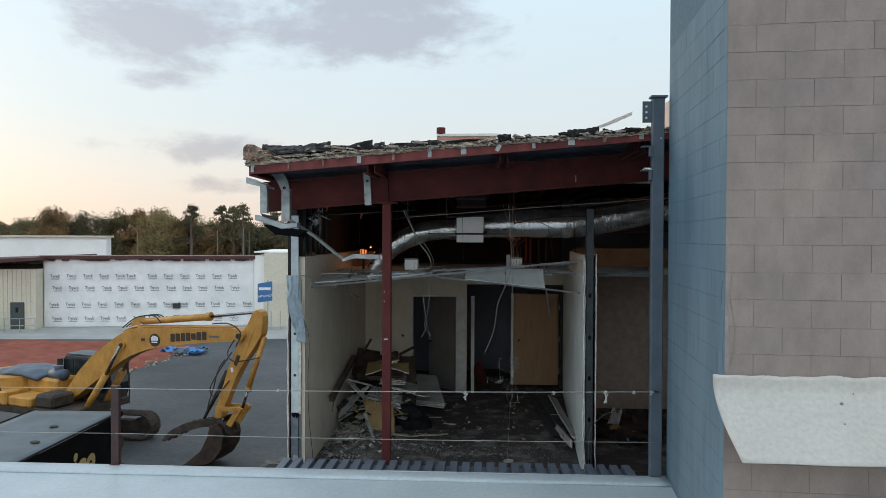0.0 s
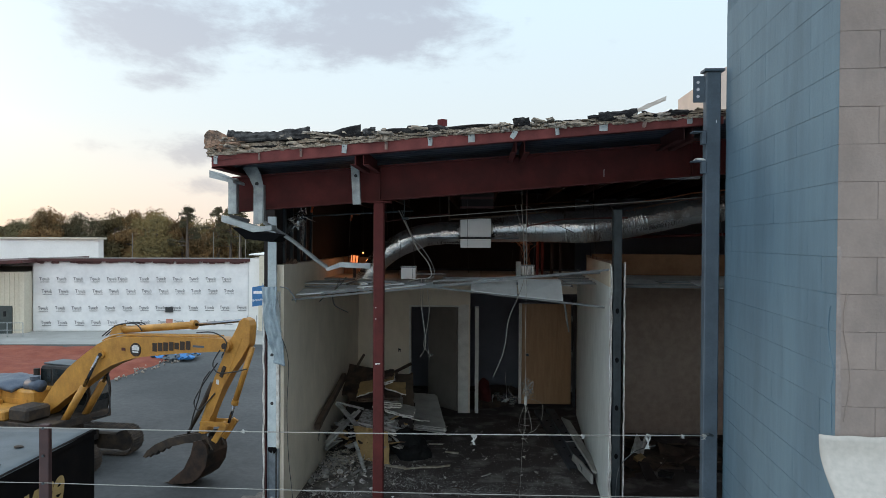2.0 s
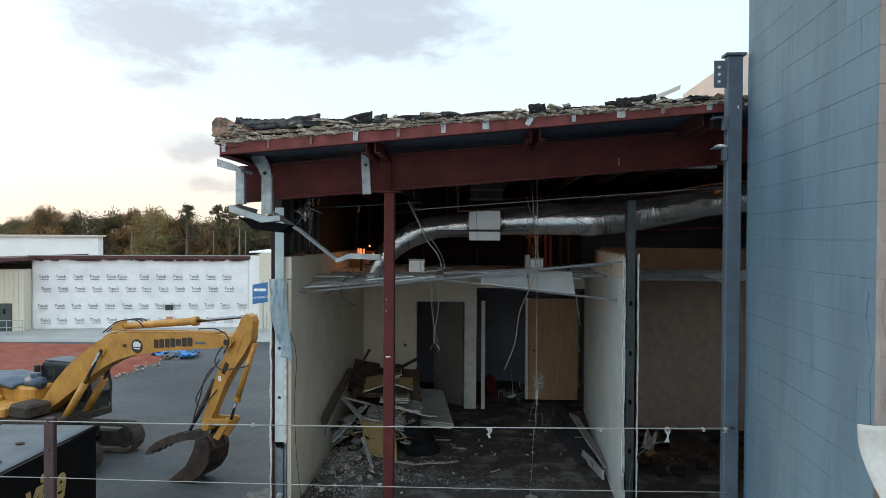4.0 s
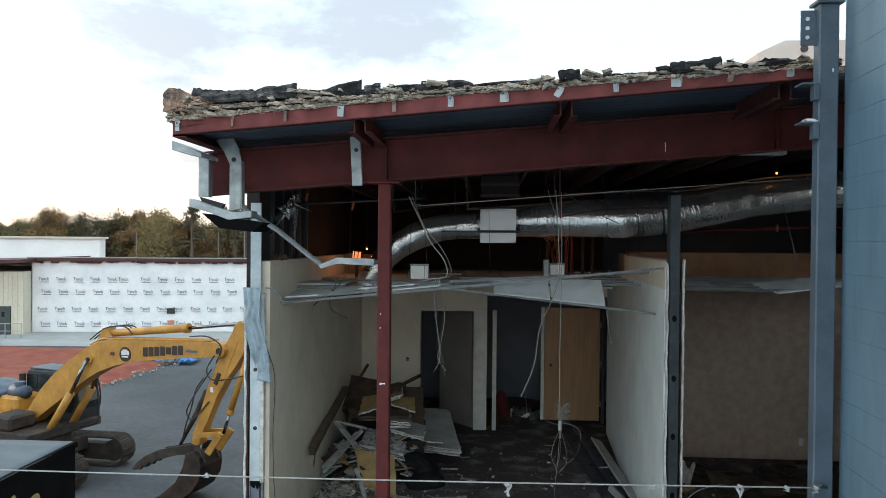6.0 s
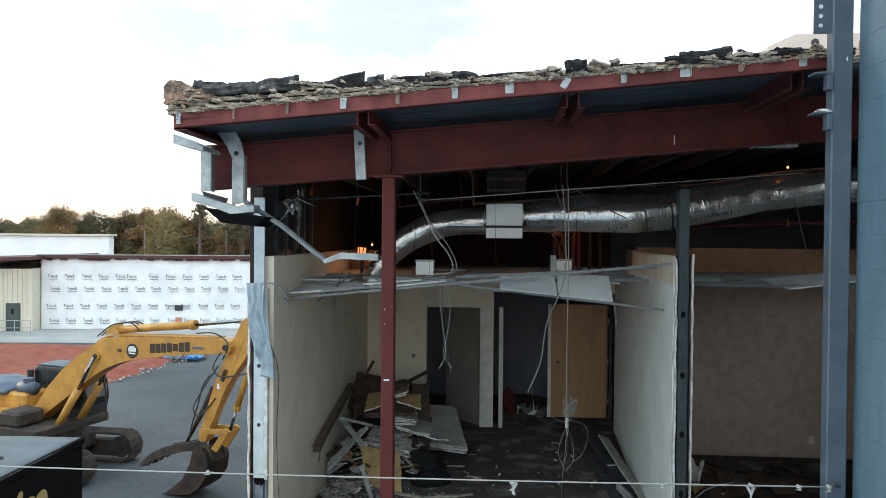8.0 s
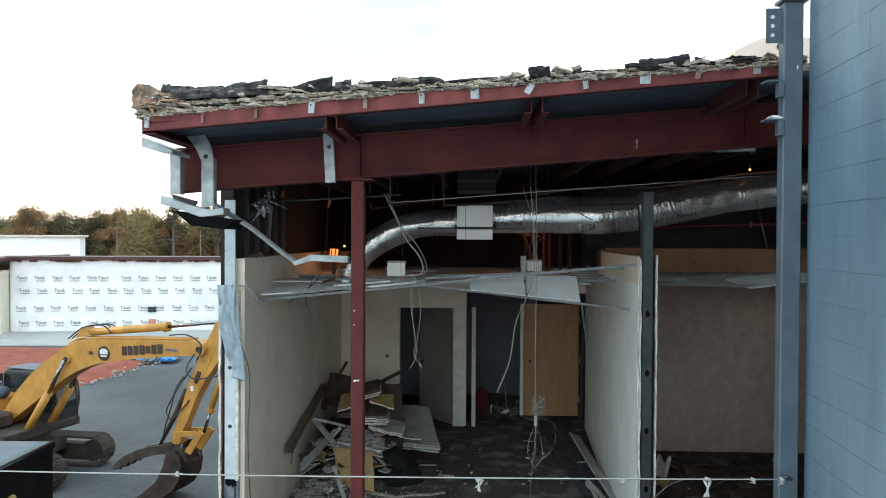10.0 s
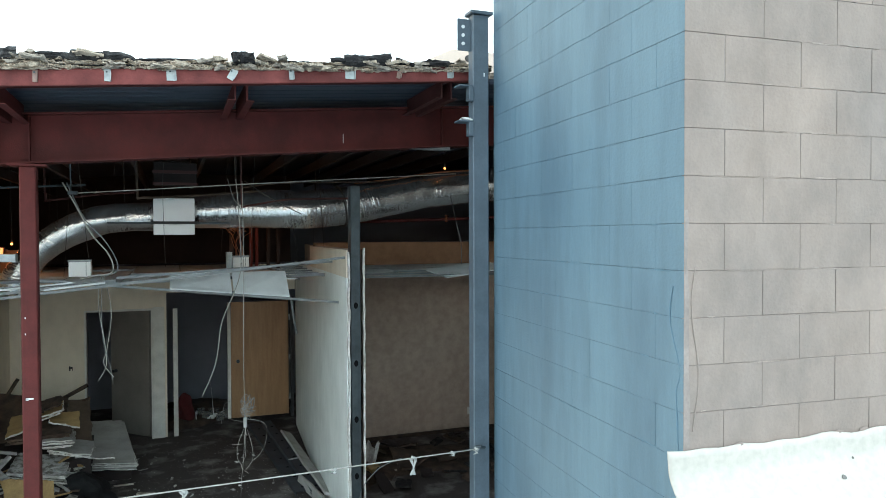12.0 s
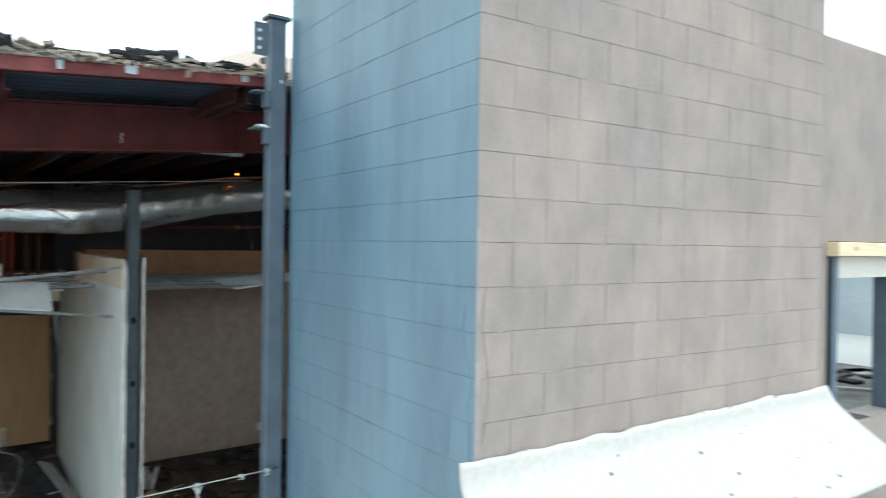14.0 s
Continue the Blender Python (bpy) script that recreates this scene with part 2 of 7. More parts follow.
M_GREYBOARD = mat("grey_gypsum_board", (0.41, 0.40, 0.37), (0.31, 0.30, 0.275), scale=4, rough=0.9, bump=0.15)
M_DARKBOARD = mat("dark_brown_board", (0.085, 0.055, 0.038), (0.03, 0.02, 0.015), scale=7, rough=0.9, bump=0.4, stain=0.25)
M_BAG = mat("black_plastic_bag", (0.008, 0.008, 0.009), (0.014, 0.014, 0.014), scale=8, rough=0.7, bump=0.4, spec=0.2)
M_RUBBLE = mat("grey_plaster_rubble", (0.36, 0.345, 0.325), (0.19, 0.175, 0.16), scale=10, rough=0.95, bump=0.5, vary=0.35)
M_REDCLOTH = mat("dark_red_fabric", (0.10, 0.014, 0.016), rough=0.95)
M_PLYWOOD = mat("new_pine_lumber", (0.62, 0.49, 0.33), (0.52, 0.40, 0.25), scale=5, rough=0.8, streak=(1, 8, 8))
M_STAIN = mat("grey_dirt_spot", (0.16, 0.15, 0.14), rough=0.9)
M_ASPHALT = mat("worn_grey_asphalt", (0.042, 0.045, 0.047), (0.080, 0.082, 0.084), scale=0.16, rough=0.85, bump=0.15, fine=30, stain=0.22)
M_DUSTYROOF = mat("dusty_brown_gravel_roof", (0.20, 0.175, 0.155), (0.09, 0.08, 0.07), scale=3, rough=0.95, bump=0.6, fine=40)
M_CONCRETE = mat("pale_concrete_apron", (0.34, 0.34, 0.32), (0.27, 0.27, 0.255), scale=0.4, rough=0.9, bump=0.1, fine=20)
M_DIRT = mat("red_clay_soil", (0.185, 0.036, 0.018), (0.25, 0.068, 0.036), scale=1.1, rough=0.98, bump=0.8, fine=9)
M_PAINT = mat("faded_white_line_paint", (0.34, 0.34, 0.33), (0.2, 0.2, 0.2), scale=9, rough=0.8)
M_CATYELLOW = mat("orange_yellow_machine_paint", (0.48, 0.235, 0.042), (0.37, 0.172, 0.032), scale=2.2, rough=0.5, bump=0.04, fine=25, stain=0.15)
M_DIRTY = mat("muddy_dark_steel", (0.026, 0.022, 0.02), (0.075, 0.052, 0.036), scale=3, rough=0.75, metal=0.3, bump=0.3)
M_BUCKET = mat("worn_brown_bucket_steel", (0.030, 0.026, 0.024), (0.095, 0.058, 0.042), scale=2.5, rough=0.55, metal=0.5, bump=0.2)
M_CHROME = mat("bright_hydraulic_rod", (0.25, 0.26, 0.28), rough=0.2, metal=1.0, scale=10, bump=0)
M_GLASS = mat("dark_cab_glass", (0.02, 0.026, 0.028), rough=0.08, scale=3, bump=0)
M_TARP = mat("dark_blue_cover", (0.045, 0.065, 0.10), (0.10, 0.12, 0.15), scale=2, rough=0.5, bump=0.3)
M_LETTER = mat("dark_brown_lettering", (0.035, 0.022, 0.015), rough=0.6, scale=20)
M_BADGE = mat("white_badge", (0.7, 0.7, 0.7), rough=0.6, scale=20)
M_CONTTOP = mat("dusty_pale_blue_metal_top", (0.09, 0.112, 0.128), (0.055, 0.07, 0.08), scale=1.1, rough=0.6, bump=0.08)
M_CONTSIDE = mat("black_metal_side", (0.005, 0.005, 0.006), (0.009, 0.008, 0.008), scale=2, rough=0.9, bump=0.05, spec=0.06)
M_GOLD = mat("gold_lettering", (0.42, 0.30, 0.12), (0.34, 0.24, 0.10), rough=0.6, scale=9)
M_HOUSEWRAP = mat("white_house_wrap", (0.76, 0.755, 0.745), (0.67, 0.67, 0.67), scale=0.7, rough=0.6, bump=0.5, fine=3.5)
M_PRINT = mat("faded_grey_print", (0.17, 0.17, 0.175), (0.28, 0.28, 0.285), rough=0.7, scale=4)
M_CREAM = mat("cream_metal_siding", (0.60, 0.55, 0.44), (0.55, 0.50, 0.40), scale=0.8, rough=0.6, bump=0.05, fine=8)
M_PALEWALL = mat("pale_white_metal_siding", (0.84, 0.83, 0.80), (0.78, 0.77, 0.74), scale=0.5, rough=0.6, bump=0.03, fine=6)
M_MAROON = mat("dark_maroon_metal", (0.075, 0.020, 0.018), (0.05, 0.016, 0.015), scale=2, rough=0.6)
M_GREENDOOR = mat("dark_grey_green_steel_door", (0.05, 0.062, 0.058), rough=0.6, scale=4)
M_SIGNBLUE = mat("blue_sign_panel", (0.04, 0.16, 0.36), rough=0.5, scale=5, bump=0.02)
M_SIGNWHITE = mat("white_sign_text", (0.8, 0.8, 0.8), rough=0.5, scale=5, bump=0)
M_PLASTICBLUE = mat("bright_blue_plastic", (0.05, 0.22, 0.52), rough=0.5, scale=5)
M_STUCCO = mat("pale_tan_stucco", (0.62, 0.51, 0.44), (0.54, 0.45, 0.39), rough=0.85, scale=2)
M_SALMON = mat("salmon_brick_panel", (0.52, 0.22, 0.15), rough=0.8, scale=3)
M_LEAF = [mat("leaves_olive", (0.20, 0.145, 0.055), (0.095, 0.078, 0.032), scale=0.5, rough=0.8, bump=0, vary=0.3),
          mat("leaves_autumn_brown", (0.25, 0.14, 0.052), (0.125, 0.082, 0.034), scale=0.5, rough=0.8, bump=0, vary=0.3),
          mat("leaves_dark_pine", (0.085, 0.078, 0.036), (0.12, 0.09, 0.038), scale=0.5, rough=0.8, bump=0, vary=0.3),
          mat("leaves_rust_orange", (0.26, 0.085, 0.03), (0.19, 0.08, 0.03), scale=0.5, rough=0.8, bump=0, vary=0.2)]
M_BARK = mat("grey_brown_bark", (0.13, 0.10, 0.08), (0.08, 0.06, 0.05), scale=6, rough=0.95, bump=0.5)
M_WOODPOLE = mat("weathered_grey_pole_wood", (0.24, 0.21, 0.18), rough=0.9, scale=5)

# ---- modelling helpers ----
WORLD = {}


def thing(name, loc=(0, 0, 0), rz=0, label="", category="", group="", kind=""):
    ob = new(name)
    ob.empty_display_size = 0.1
    ob.matrix_basis = pose(*loc, 0, 0, rz)
    WORLD[ob.name] = pose(*loc, 0, 0, rz)
    return tagged(ob, label, category, group, kind)


def part(name, bm, material, parent=None, label="", local=False, smooth=False):
    """Links a bmesh as one mesh. Coordinates are the world's, or with local the parent thing's."""
    base = WORLD[parent.name] if parent else Matrix.Identity(4)
    if parent and not local:
        bmesh.ops.transform(bm, matrix=base.inverted(), verts=bm.verts)
    bmesh.ops.recalc_face_normals(bm, faces=bm.faces)
    me = bpy.data.meshes.new(name)
    bm.to_mesh(me)
    bm.free()
    for mt in (material if isinstance(material, (list, tuple)) else (material,)):
        me.materials.append(mt)
    if smooth:
        me.polygons.foreach_set("use_smooth", [True] * len(me.polygons))
    ob = new(name, me)
    if parent:
        ob.parent = parent
    WORLD[ob.name] = base
    if label:
        ob["label"] = label
    return ob


def solid(name, bm, material, label="", category="", group="", kind="", smooth=False):
    return tagged(part(name, bm, material, smooth=smooth), label, category, group, kind)


def B(*boxes, bev=0.0):
    """Axis boxes (x0, x1, y0, y1, z0, z1) in one bmesh."""
    bm = bmesh.new()
    for b in boxes:
        add_box(bm, *b)
    if bev:
        bmesh.ops.bevel(bm, geom=bm.edges[:], offset=bev, segments=1, affect="EDGES", profile=0.5)
    return bm


def add_box(bm, x0, x1, y0, y1, z0, z1, m=None):
    vs = [bm.verts.new((x, y, z)) for x in (x0, x1) for y in (y0, y1) for z in (z0, z1)]
    if m is not None:
        for v in vs:
            v.co = m @ v.co
    for f in ((0, 1, 3, 2), (4, 6, 7, 5), (0, 4, 5, 1), (2, 3, 7, 6), (0, 2, 6, 4), (1, 5, 7, 3)):
        bm.faces.new([vs[i] for i in f])


def OB(center, size, rx=0, ry=0, rz=0, bev=0.0):
    bm = bmesh.new()
    sx, sy, sz = (v / 2 for v in size)
    add_box(bm, -sx, sx, -sy, sy, -sz, sz)
    if bev:
        bmesh.ops.bevel(bm, geom=bm.edges[:], offset=bev, segments=1, affect="EDGES", profile=0.5)
    bmesh.ops.transform(bm, matrix=pose(*center, rx, ry, rz), verts=bm.verts)
    return bm


def prism(pts, d0, d1, plane="xz", bev=0.0, bm=None):
    """A flat outline in a plane, pushed from d0 to d1 along the third axis."""
    bm = bm or bmesh.new()
    put = {"xz": lambda a, b, d: (a, d, b), "xy": lambda a, b, d: (a, b, d), "yz": lambda a, b, d: (d, a, b)}[plane]
    lo = [bm.verts.new(put(a, b, d0)) for a, b in pts]
    hi = [bm.verts.new(put(a, b, d1)) for a, b in pts]
    k = len(pts)
    faces = [bm.faces.new(lo), bm.faces.new(hi[::-1])]
    faces += [bm.faces.new((lo[i], hi[i], hi[(i + 1) % k], lo[(i + 1) % k])) for i in range(k)]
    if bev:
        bmesh.ops.bevel(bm, geom=bm.edges[:], offset=bev, segments=1, affect="EDGES", profile=0.5)
    return bm


def smoothed(pts, steps=6):
    """Catmull-Rom through the points."""
    ps = [Vector(p) for p in pts]
    ps = [ps[0]] + ps + [ps[-1]]
    out = []
    for i in range(1, len(ps) - 2):
        a, b, c, d = ps[i - 1:i + 3]
        for k in range(steps):
            t = k / steps
            out.append(0.5 * (2 * b + (c - a) * t + (2 * a - 5 * b + 4 * c - d) * t * t + (3 * b - a - 3 * c + d) * t ** 3))
    return out + [ps[-2]]


def tube(pts, r, n=8, bm=None, rough=0.0):
    """A round bar along points; r a number or a function of the share of the way."""
    bm = bm or bmesh.new()
    ps = [Vector(p) for p in pts]
    rings = []
    for i, p in enumerate(ps):
        d = (ps[min(i + 1, len(ps) - 1)] - ps[max(i - 1, 0)]).normalized()
        up = Vector((0, 0, 1)) if abs(d.z) < 0.9 else Vector((1, 0, 0))
        a = d.cross(up).normalized()
        b = a.cross(d)
        rad = r(i / (len(ps) - 1)) if callable(r) else r
        ring = []
        for k in range(n):
            g = math.tau * k / n
            q = rad * (1 + rough * noise.noise((p.x * 9 + math.cos(g) * 2, p.y * 9 + math.sin(g) * 2, p.z * 9)))
            ring.append(bm.verts.new(p + a * q * math.cos(g) + b * q * math.sin(g)))
        rings.append(ring)
    for r0, r1 in zip(rings, rings[1:]):
        for k in range(n):
            bm.faces.new((r0[k], r0[(k + 1) % n], r1[(k + 1) % n], r1[k]))
    bm.faces.new(rings[0][::-1])
    bm.faces.new(rings[-1])
    return bm


def disc(center, axis, r, depth, n=16, bm=None):
    c, a = Vector(center), Vector(axis).normalized()
    return tube([c - a * depth / 2, c + a * depth / 2], r, n, bm)


def sheet(fn, nu, nv, thick=0.004):
    """A thin skin over fn(u, v), u and v from 0 to 1, with a thickness."""
    bm = bmesh.new()
    g = [[bm.verts.new(fn(i / nu, j / nv)) for j in range(nv + 1)] for i in range(nu + 1)]
    for i in range(nu):
        for j in range(nv):
            bm.faces.new((g[i][j], g[i + 1][j], g[i + 1][j + 1], g[i][j + 1]))
    bmesh.ops.recalc_face_normals(bm, faces=bm.faces)
    bmesh.ops.solidify(bm, geom=bm.faces[:], thickness=thick)
    return bm


def wall_between(p, q, z0, z1, thick, bm=None):
    """An upright slab whose visible face runs from p to q; the thickness lies to the right of that way."""
    bm = bm or bmesh.new()
    p, q = Vector(p), Vector(q)
    d = (q - p).normalized()
    n = Vector((d.y, -d.x)) * thick
    corners = (p, q, q + n, p + n)
    lo = [bm.verts.new((c.x, c.y, z0)) for c in corners]
    hi = [bm.verts.new((c.x, c.y, z1)) for c in corners]
    bm.faces.new(lo)
    bm.faces.new(hi[::-1])
    for i in range(4):
        bm.faces.new((lo[i], hi[i], hi[(i + 1) % 4], lo[(i + 1) % 4]))
    return bm


def rnd(a, b):
    return random.uniform(a, b)

# ---- ground and distance ----
GZ = -4.0
bm = bmesh.new()
bmesh.ops.create_grid(bm, x_segments=40, y_segments=40, size=700)
for v in bm.verts:
    v.co.z = GZ
solid("ground", bm, M_ASPHALT, kind="structure")


def mound(pts, z, height, n=46):
    """A low uneven heap over a polygon, feathered at its edge."""
    xs, ys = [p[0] for p in pts], [p[1] for p in pts]
    bm = bmesh.new()

    def inside(x, y):
        best, odd = 1e9, False
        for (xa, ya), (xb, yb) in zip(pts, pts[1:] + pts[:1]):
            if (ya > y) != (yb > y) and x < (xb - xa) * (y - ya) / (yb - ya) + xa:
                odd = not odd
            ex, ey = xb - xa, yb - ya
            t = max(0, min(1, ((x - xa) * ex + (y - ya) * ey) / (ex * ex + ey * ey)))
            best = min(best, math.hypot(x - xa - t * ex, y - ya - t * ey))
        return best if odd else -best
    grid = {}
    for i in range(n + 1):
        for j in range(n + 1):
            x, y = min(xs) - 1 + (max(xs) - min(xs) + 2) * i / n, min(ys) - 1 + (max(ys) - min(ys) + 2) * j / n
            d = inside(x, y) + 0.8 * noise.noise((x * 0.7, y * 0.7, 3))
            h = min(1, max(0, d / 1.2)) * height * (0.6 + 0.5 * noise.noise((x * 0.35, y * 0.35, 0)) + 0.35 * noise.noise((x * 1.3, y * 1.3, 7)))
            grid[i, j] = (bm.verts.new((x, y, z + (h + 0.02 if d > 0 else -0.3))), d)
    for i in range(n):
        for j in range(n):
            q = [grid[i, j], grid[i + 1, j], grid[i + 1, j + 1], grid[i, j + 1]]
            if max(k[1] for k in q) > -0.9:
                bm.faces.new([k[0] for k in q])
    return bm


soil = solid("soil", mound([(-70, 18), (-22, 30), (-18.2, 34.6), (-17.6, 42.5), (-17.9, 44.3), (-19.5, 47.6), (-34, 46.6), (-70, 44)], GZ, 0.35, 60), M_DIRT, "bare red clay soil beside the asphalt yard", "soil", kind="stuff", smooth=True)
solid("pavement", prism([(-70, 45), (-34, 47.3), (-16.5, 48.6), (-8, 50), (-8, 66), (-70, 62)], GZ + 0.01, GZ + 0.05, "xy"), M_CONCRETE, kind="structure")
# faded arrow mark on the yard
mark = bmesh.new()
for a, b in (((-3.6, 15.4), (-2.6, 16.5)), ((-2.6, 16.5), (-1.9, 15.6)), ((-3.6, 15.4), (-2.2, 15.3))):
    a, b = Vector(a), Vector(b)
    d = (b - a).normalized()
    n = Vector((-d.y, d.x)) * 0.045
    mark.faces.new([mark.verts.new((*c, GZ + 0.006)) for c in (a - n, b - n, b + n, a + n)])
solid("painted_arrow", mark, M_PAINT, "faded white arrow painted on the asphalt", "road marking")

# ---- the far house-wrapped building ----
TY_L, TY_R = Vector((-34.1, 53.95)), Vector((-17.8, 56.4))
TY_D = (TY_R - TY_L).normalized()
TY_LEN = (TY_R - TY_L).length
TY_TOP = 1.62
far = thing("wrapped_building", (TY_L.x, TY_L.y, GZ), math.degrees(math.atan2(TY_D.y, TY_D.x)), "white house-wrapped low building with a maroon roof edge", "building")
H_TY = TY_TOP - GZ


def wrap_skin(u, v):
    x, z = u * TY_LEN, v * (H_TY - 0.15)
    return (x, 0.05 * noise.noise((x * 0.9, z * 0.5, 0)) + 0.025 * noise.noise((x * 2.6, z * 2.2, 4)), z)


part("wall", B((0, TY_LEN, 0.12, 0.3, 0, H_TY - 0.13), (0, TY_LEN, 0.3, 12, 0, H_TY - 0.62)), M_HOUSEWRAP, far, local=True)
part("house_wrap", sheet(wrap_skin, 110, 36, 0.01), M_HOUSEWRAP, far, "wrinkled white house wrap with rows of faded print", local=True, smooth=True)
bm = B((-0.2, TY_LEN + 0.1, -0.25, 0.3, H_TY - 0.12, H_TY + 0.12))
for k in range(60):
    x = rnd(0, TY_LEN)
    add_box(bm, x, x + rnd(0.15, 0.6), -0.2, 0.1, H_TY - rnd(0.18, 0.3), H_TY - 0.1)
part("roof_edge", bm, M_MAROON, far, "dark maroon torn roof edge", local=True)
part("roof", B((-0.2, TY_LEN + 0.1, 0.31, 12, H_TY - 0.6, H_TY - 0.5)), M_MAROON, far, local=True)
part("edge_strip", B((-0.2, TY_LEN + 0.1, -0.27, 0.1, H_TY + 0.122, H_TY + 0.18)), M_CONCRETE, far, "pale grey roof edge strip", local=True)
row_z = [H_TY * k for k in (0.715, 0.545, 0.31, 0.11)]
for r, z in enumerate(row_z):
    for k in range(13):
        x = 0.3 + k * 1.26 + (0.22, 0.4, 0.1, 0.3)[r] + rnd(-0.05, 0.05) - (0.45 if k == 5 and r == 0 else 0)
        if x + 0.9 > TY_LEN:
            continue
        bm = bmesh.new()
        # plain upright strokes of uneven height and a thin bar under them
        y = -0.075
        strokes = [(0.0, 0.16, 0.20, 0.25), (0.06, 0.10, 0.0, 0.20), (0.19, 0.225, 0.05, 0.16), (0.26, 0.295, -0.06, 0.16), (0.33, 0.365, 0.02, 0.16), (0.40, 0.435, 0.02, 0.16), (0.47, 0.58, 0.0, 0.035), (0.47, 0.505, 0.0, 0.15), (0.545, 0.58, 0.07, 0.15), (0.62, 0.655, 0.0, 0.25), (0.68, 0.735, 0.0, 0.06), (0.68, 0.735, 0.09, 0.15), (0.08, 0.74, -0.15, -0.105)]
        for a0, a1, b0, b1 in strokes:
            add_box(bm, x + a0, x + a1, y, y + 0.01, z + b0, z + b1)
        part("print_mark", bm, M_PRINT, far, local=True)
bm = B((10.02, 10.62, -0.12, 0.02, 1.48, 1.90))
part("wall_vent", bm, M_BLACK, far, "black square wall vent", local=True)
part("red_tag", B((10.07, 10.57, -0.1, 0.0, 0.60, 0.95)), M_SALMON, far, local=True)

annex = thing("cream_annex", (TY_R.x, TY_R.y, GZ), far.rotation_euler.z * 180 / math.pi, "cream walled building end beside the wrapped wall", "building")
part("wall", B((0.02, 0.9, -0.1, 10, 0, H_TY + 0.15)), M_PALEWALL, annex, local=True)
part("wall", B((0.9, 14, -1.0, 10, 0, 3.6), (0.9, 14, -0.6, 10, 3.6, H_TY + 0.35)), M_CREAM, annex, local=True)
part("roof", B((0.0, 14, -0.1, 10, H_TY + 0.4, H_TY + 0.5)), M_PALEWALL, annex, local=True)

side = thing("cream_metal_building", (TY_L.x, TY_L.y, GZ), far.rotation_euler.z * 180 / math.pi, "cream ribbed metal building with a maroon eave", "building")
part("wall", B((-26, -0.05, -1.2, 10, 0, H_TY - 0.9)), M_CREAM, side, local=True)
for k in range(26):
    part("rib", B((-0.5 - k * 0.34, -0.42 - k * 0.34, -1.26, -1.2, 0, H_TY - 0.95)), M_CREAM, side, local=True)
part("roof", prism([(-26, H_TY - 1.3), (0.35, H_TY - 0.2), (0.35, H_TY + 0.05), (-26, H_TY - 0.9)], -2.3, 10, "xz"), M_MAROON, side, "dark maroon sloping eave", local=True)
sd = part("door", B((-1.9, -0.9, -1.32, -1.2, 0, 2.15), bev=0.01), M_GREENDOOR, side, local=True)
part("window", B((-1.5, -1.3, -1.34, -1.31, 1.35, 1.75)), M_GLASS, sd, local=True)
part("garage_door", B(*[(-6.2, -3.2, -1.3, -1.2, 0.02 + k * 0.42, 0.40 + k * 0.42) for k in range(9)]), M_PALEWALL, side, "pale sectional garage door", local=True)
rail = thing("pipe_railing", (TY_L.x, TY_L.y, GZ), far.rotation_euler.z * 180 / math.pi, "grey pipe railing along the far building", "railing")
for k in range(9):
    part("post", tube([(-8 + k * 1.1, -3.2, 0), (-8 + k * 1.1, -3.2, 1.1)], 0.03, 6), M_GALV, rail, local=True)
for z in (0.55, 1.08):
    part("bar", tube([(-8, -3.2, z), (0.8, -3.2, z)], 0.025, 6), M_GALV, rail, local=True)
rail2 = thing("pipe_railing", (TY_R.x, TY_R.y, GZ), 8.5, "grey pipe railing along the far building", "railing")
for k in range(5):
    part("post", tube([(0.4 + k * 0.7, -3.0, 0), (0.4 + k * 0.7, -3.0, 1.5)], 0.035, 6), M_GALV, rail2, local=True)

hall = thing("white_hall", (-33.7, 64, GZ), 8.5, "large pale flat-roofed metal hall behind the low buildings", "building")
part("wall", B((-60, -0.7, 0, 1.2, 0, 7.2)), M_PALEWALL, hall, local=True)
part("roof", B((-60.2, -0.5, -0.2, 1.4, 7.2, 7.38)), M_CREAM, hall, local=True)
bush = bmesh.new()
for k in range(500):
    a, r, h = rnd(0, 6.28), rnd(0, 0.8), rnd(0, 0.7)
    m = pose(-37.0 + r * math.cos(a), 51.0 + r * math.sin(a) * 0.6, GZ + h, rnd(0, 360), rnd(0, 360), rnd(0, 360))
    bush.faces.new([bush.verts.new(m @ Vector(c)) for c in ((-0.08, -0.05, 0), (0.08, -0.05, 0), (0.08, 0.05, 0), (-0.08, 0.05, 0))])
solid("shrub", bush, M_LEAF[2], "small dark green shrub at the far wall", "shrub")

sign = thing("entrance_sign", (-16.0, 53.0, GZ), 5, "blue entrance sign with white lettering on a post", "sign")
part("post", B((0.32, 0.40, 0.02, 0.10, 0, 4.0)), M_GALV, sign, local=True)
panel = part("panel", prism([(-0.40, 2.25), (0.72, 2.40), (0.72, 3.9), (-0.40, 3.7)], -0.05, 0.0, "xz"), M_SIGNBLUE, sign, local=True)
part("lettering_bar", B((-0.3, 0.6, -0.065, -0.05, 3.22, 3.42)), M_SIGNWHITE, panel, local=True)
cu = bpy.data.curves.new("lettering", "FONT")
cu.body, cu.size, cu.align_x, cu.extrude = "ENTRANCE", 0.235, "CENTER", 0.004
cu.materials.append(M_SIGNWHITE)
tx = new("lettering", cu)
tx.parent = panel
tx.matrix_basis = pose(0.16, -0.065, 2.68, 90, -6, 0)

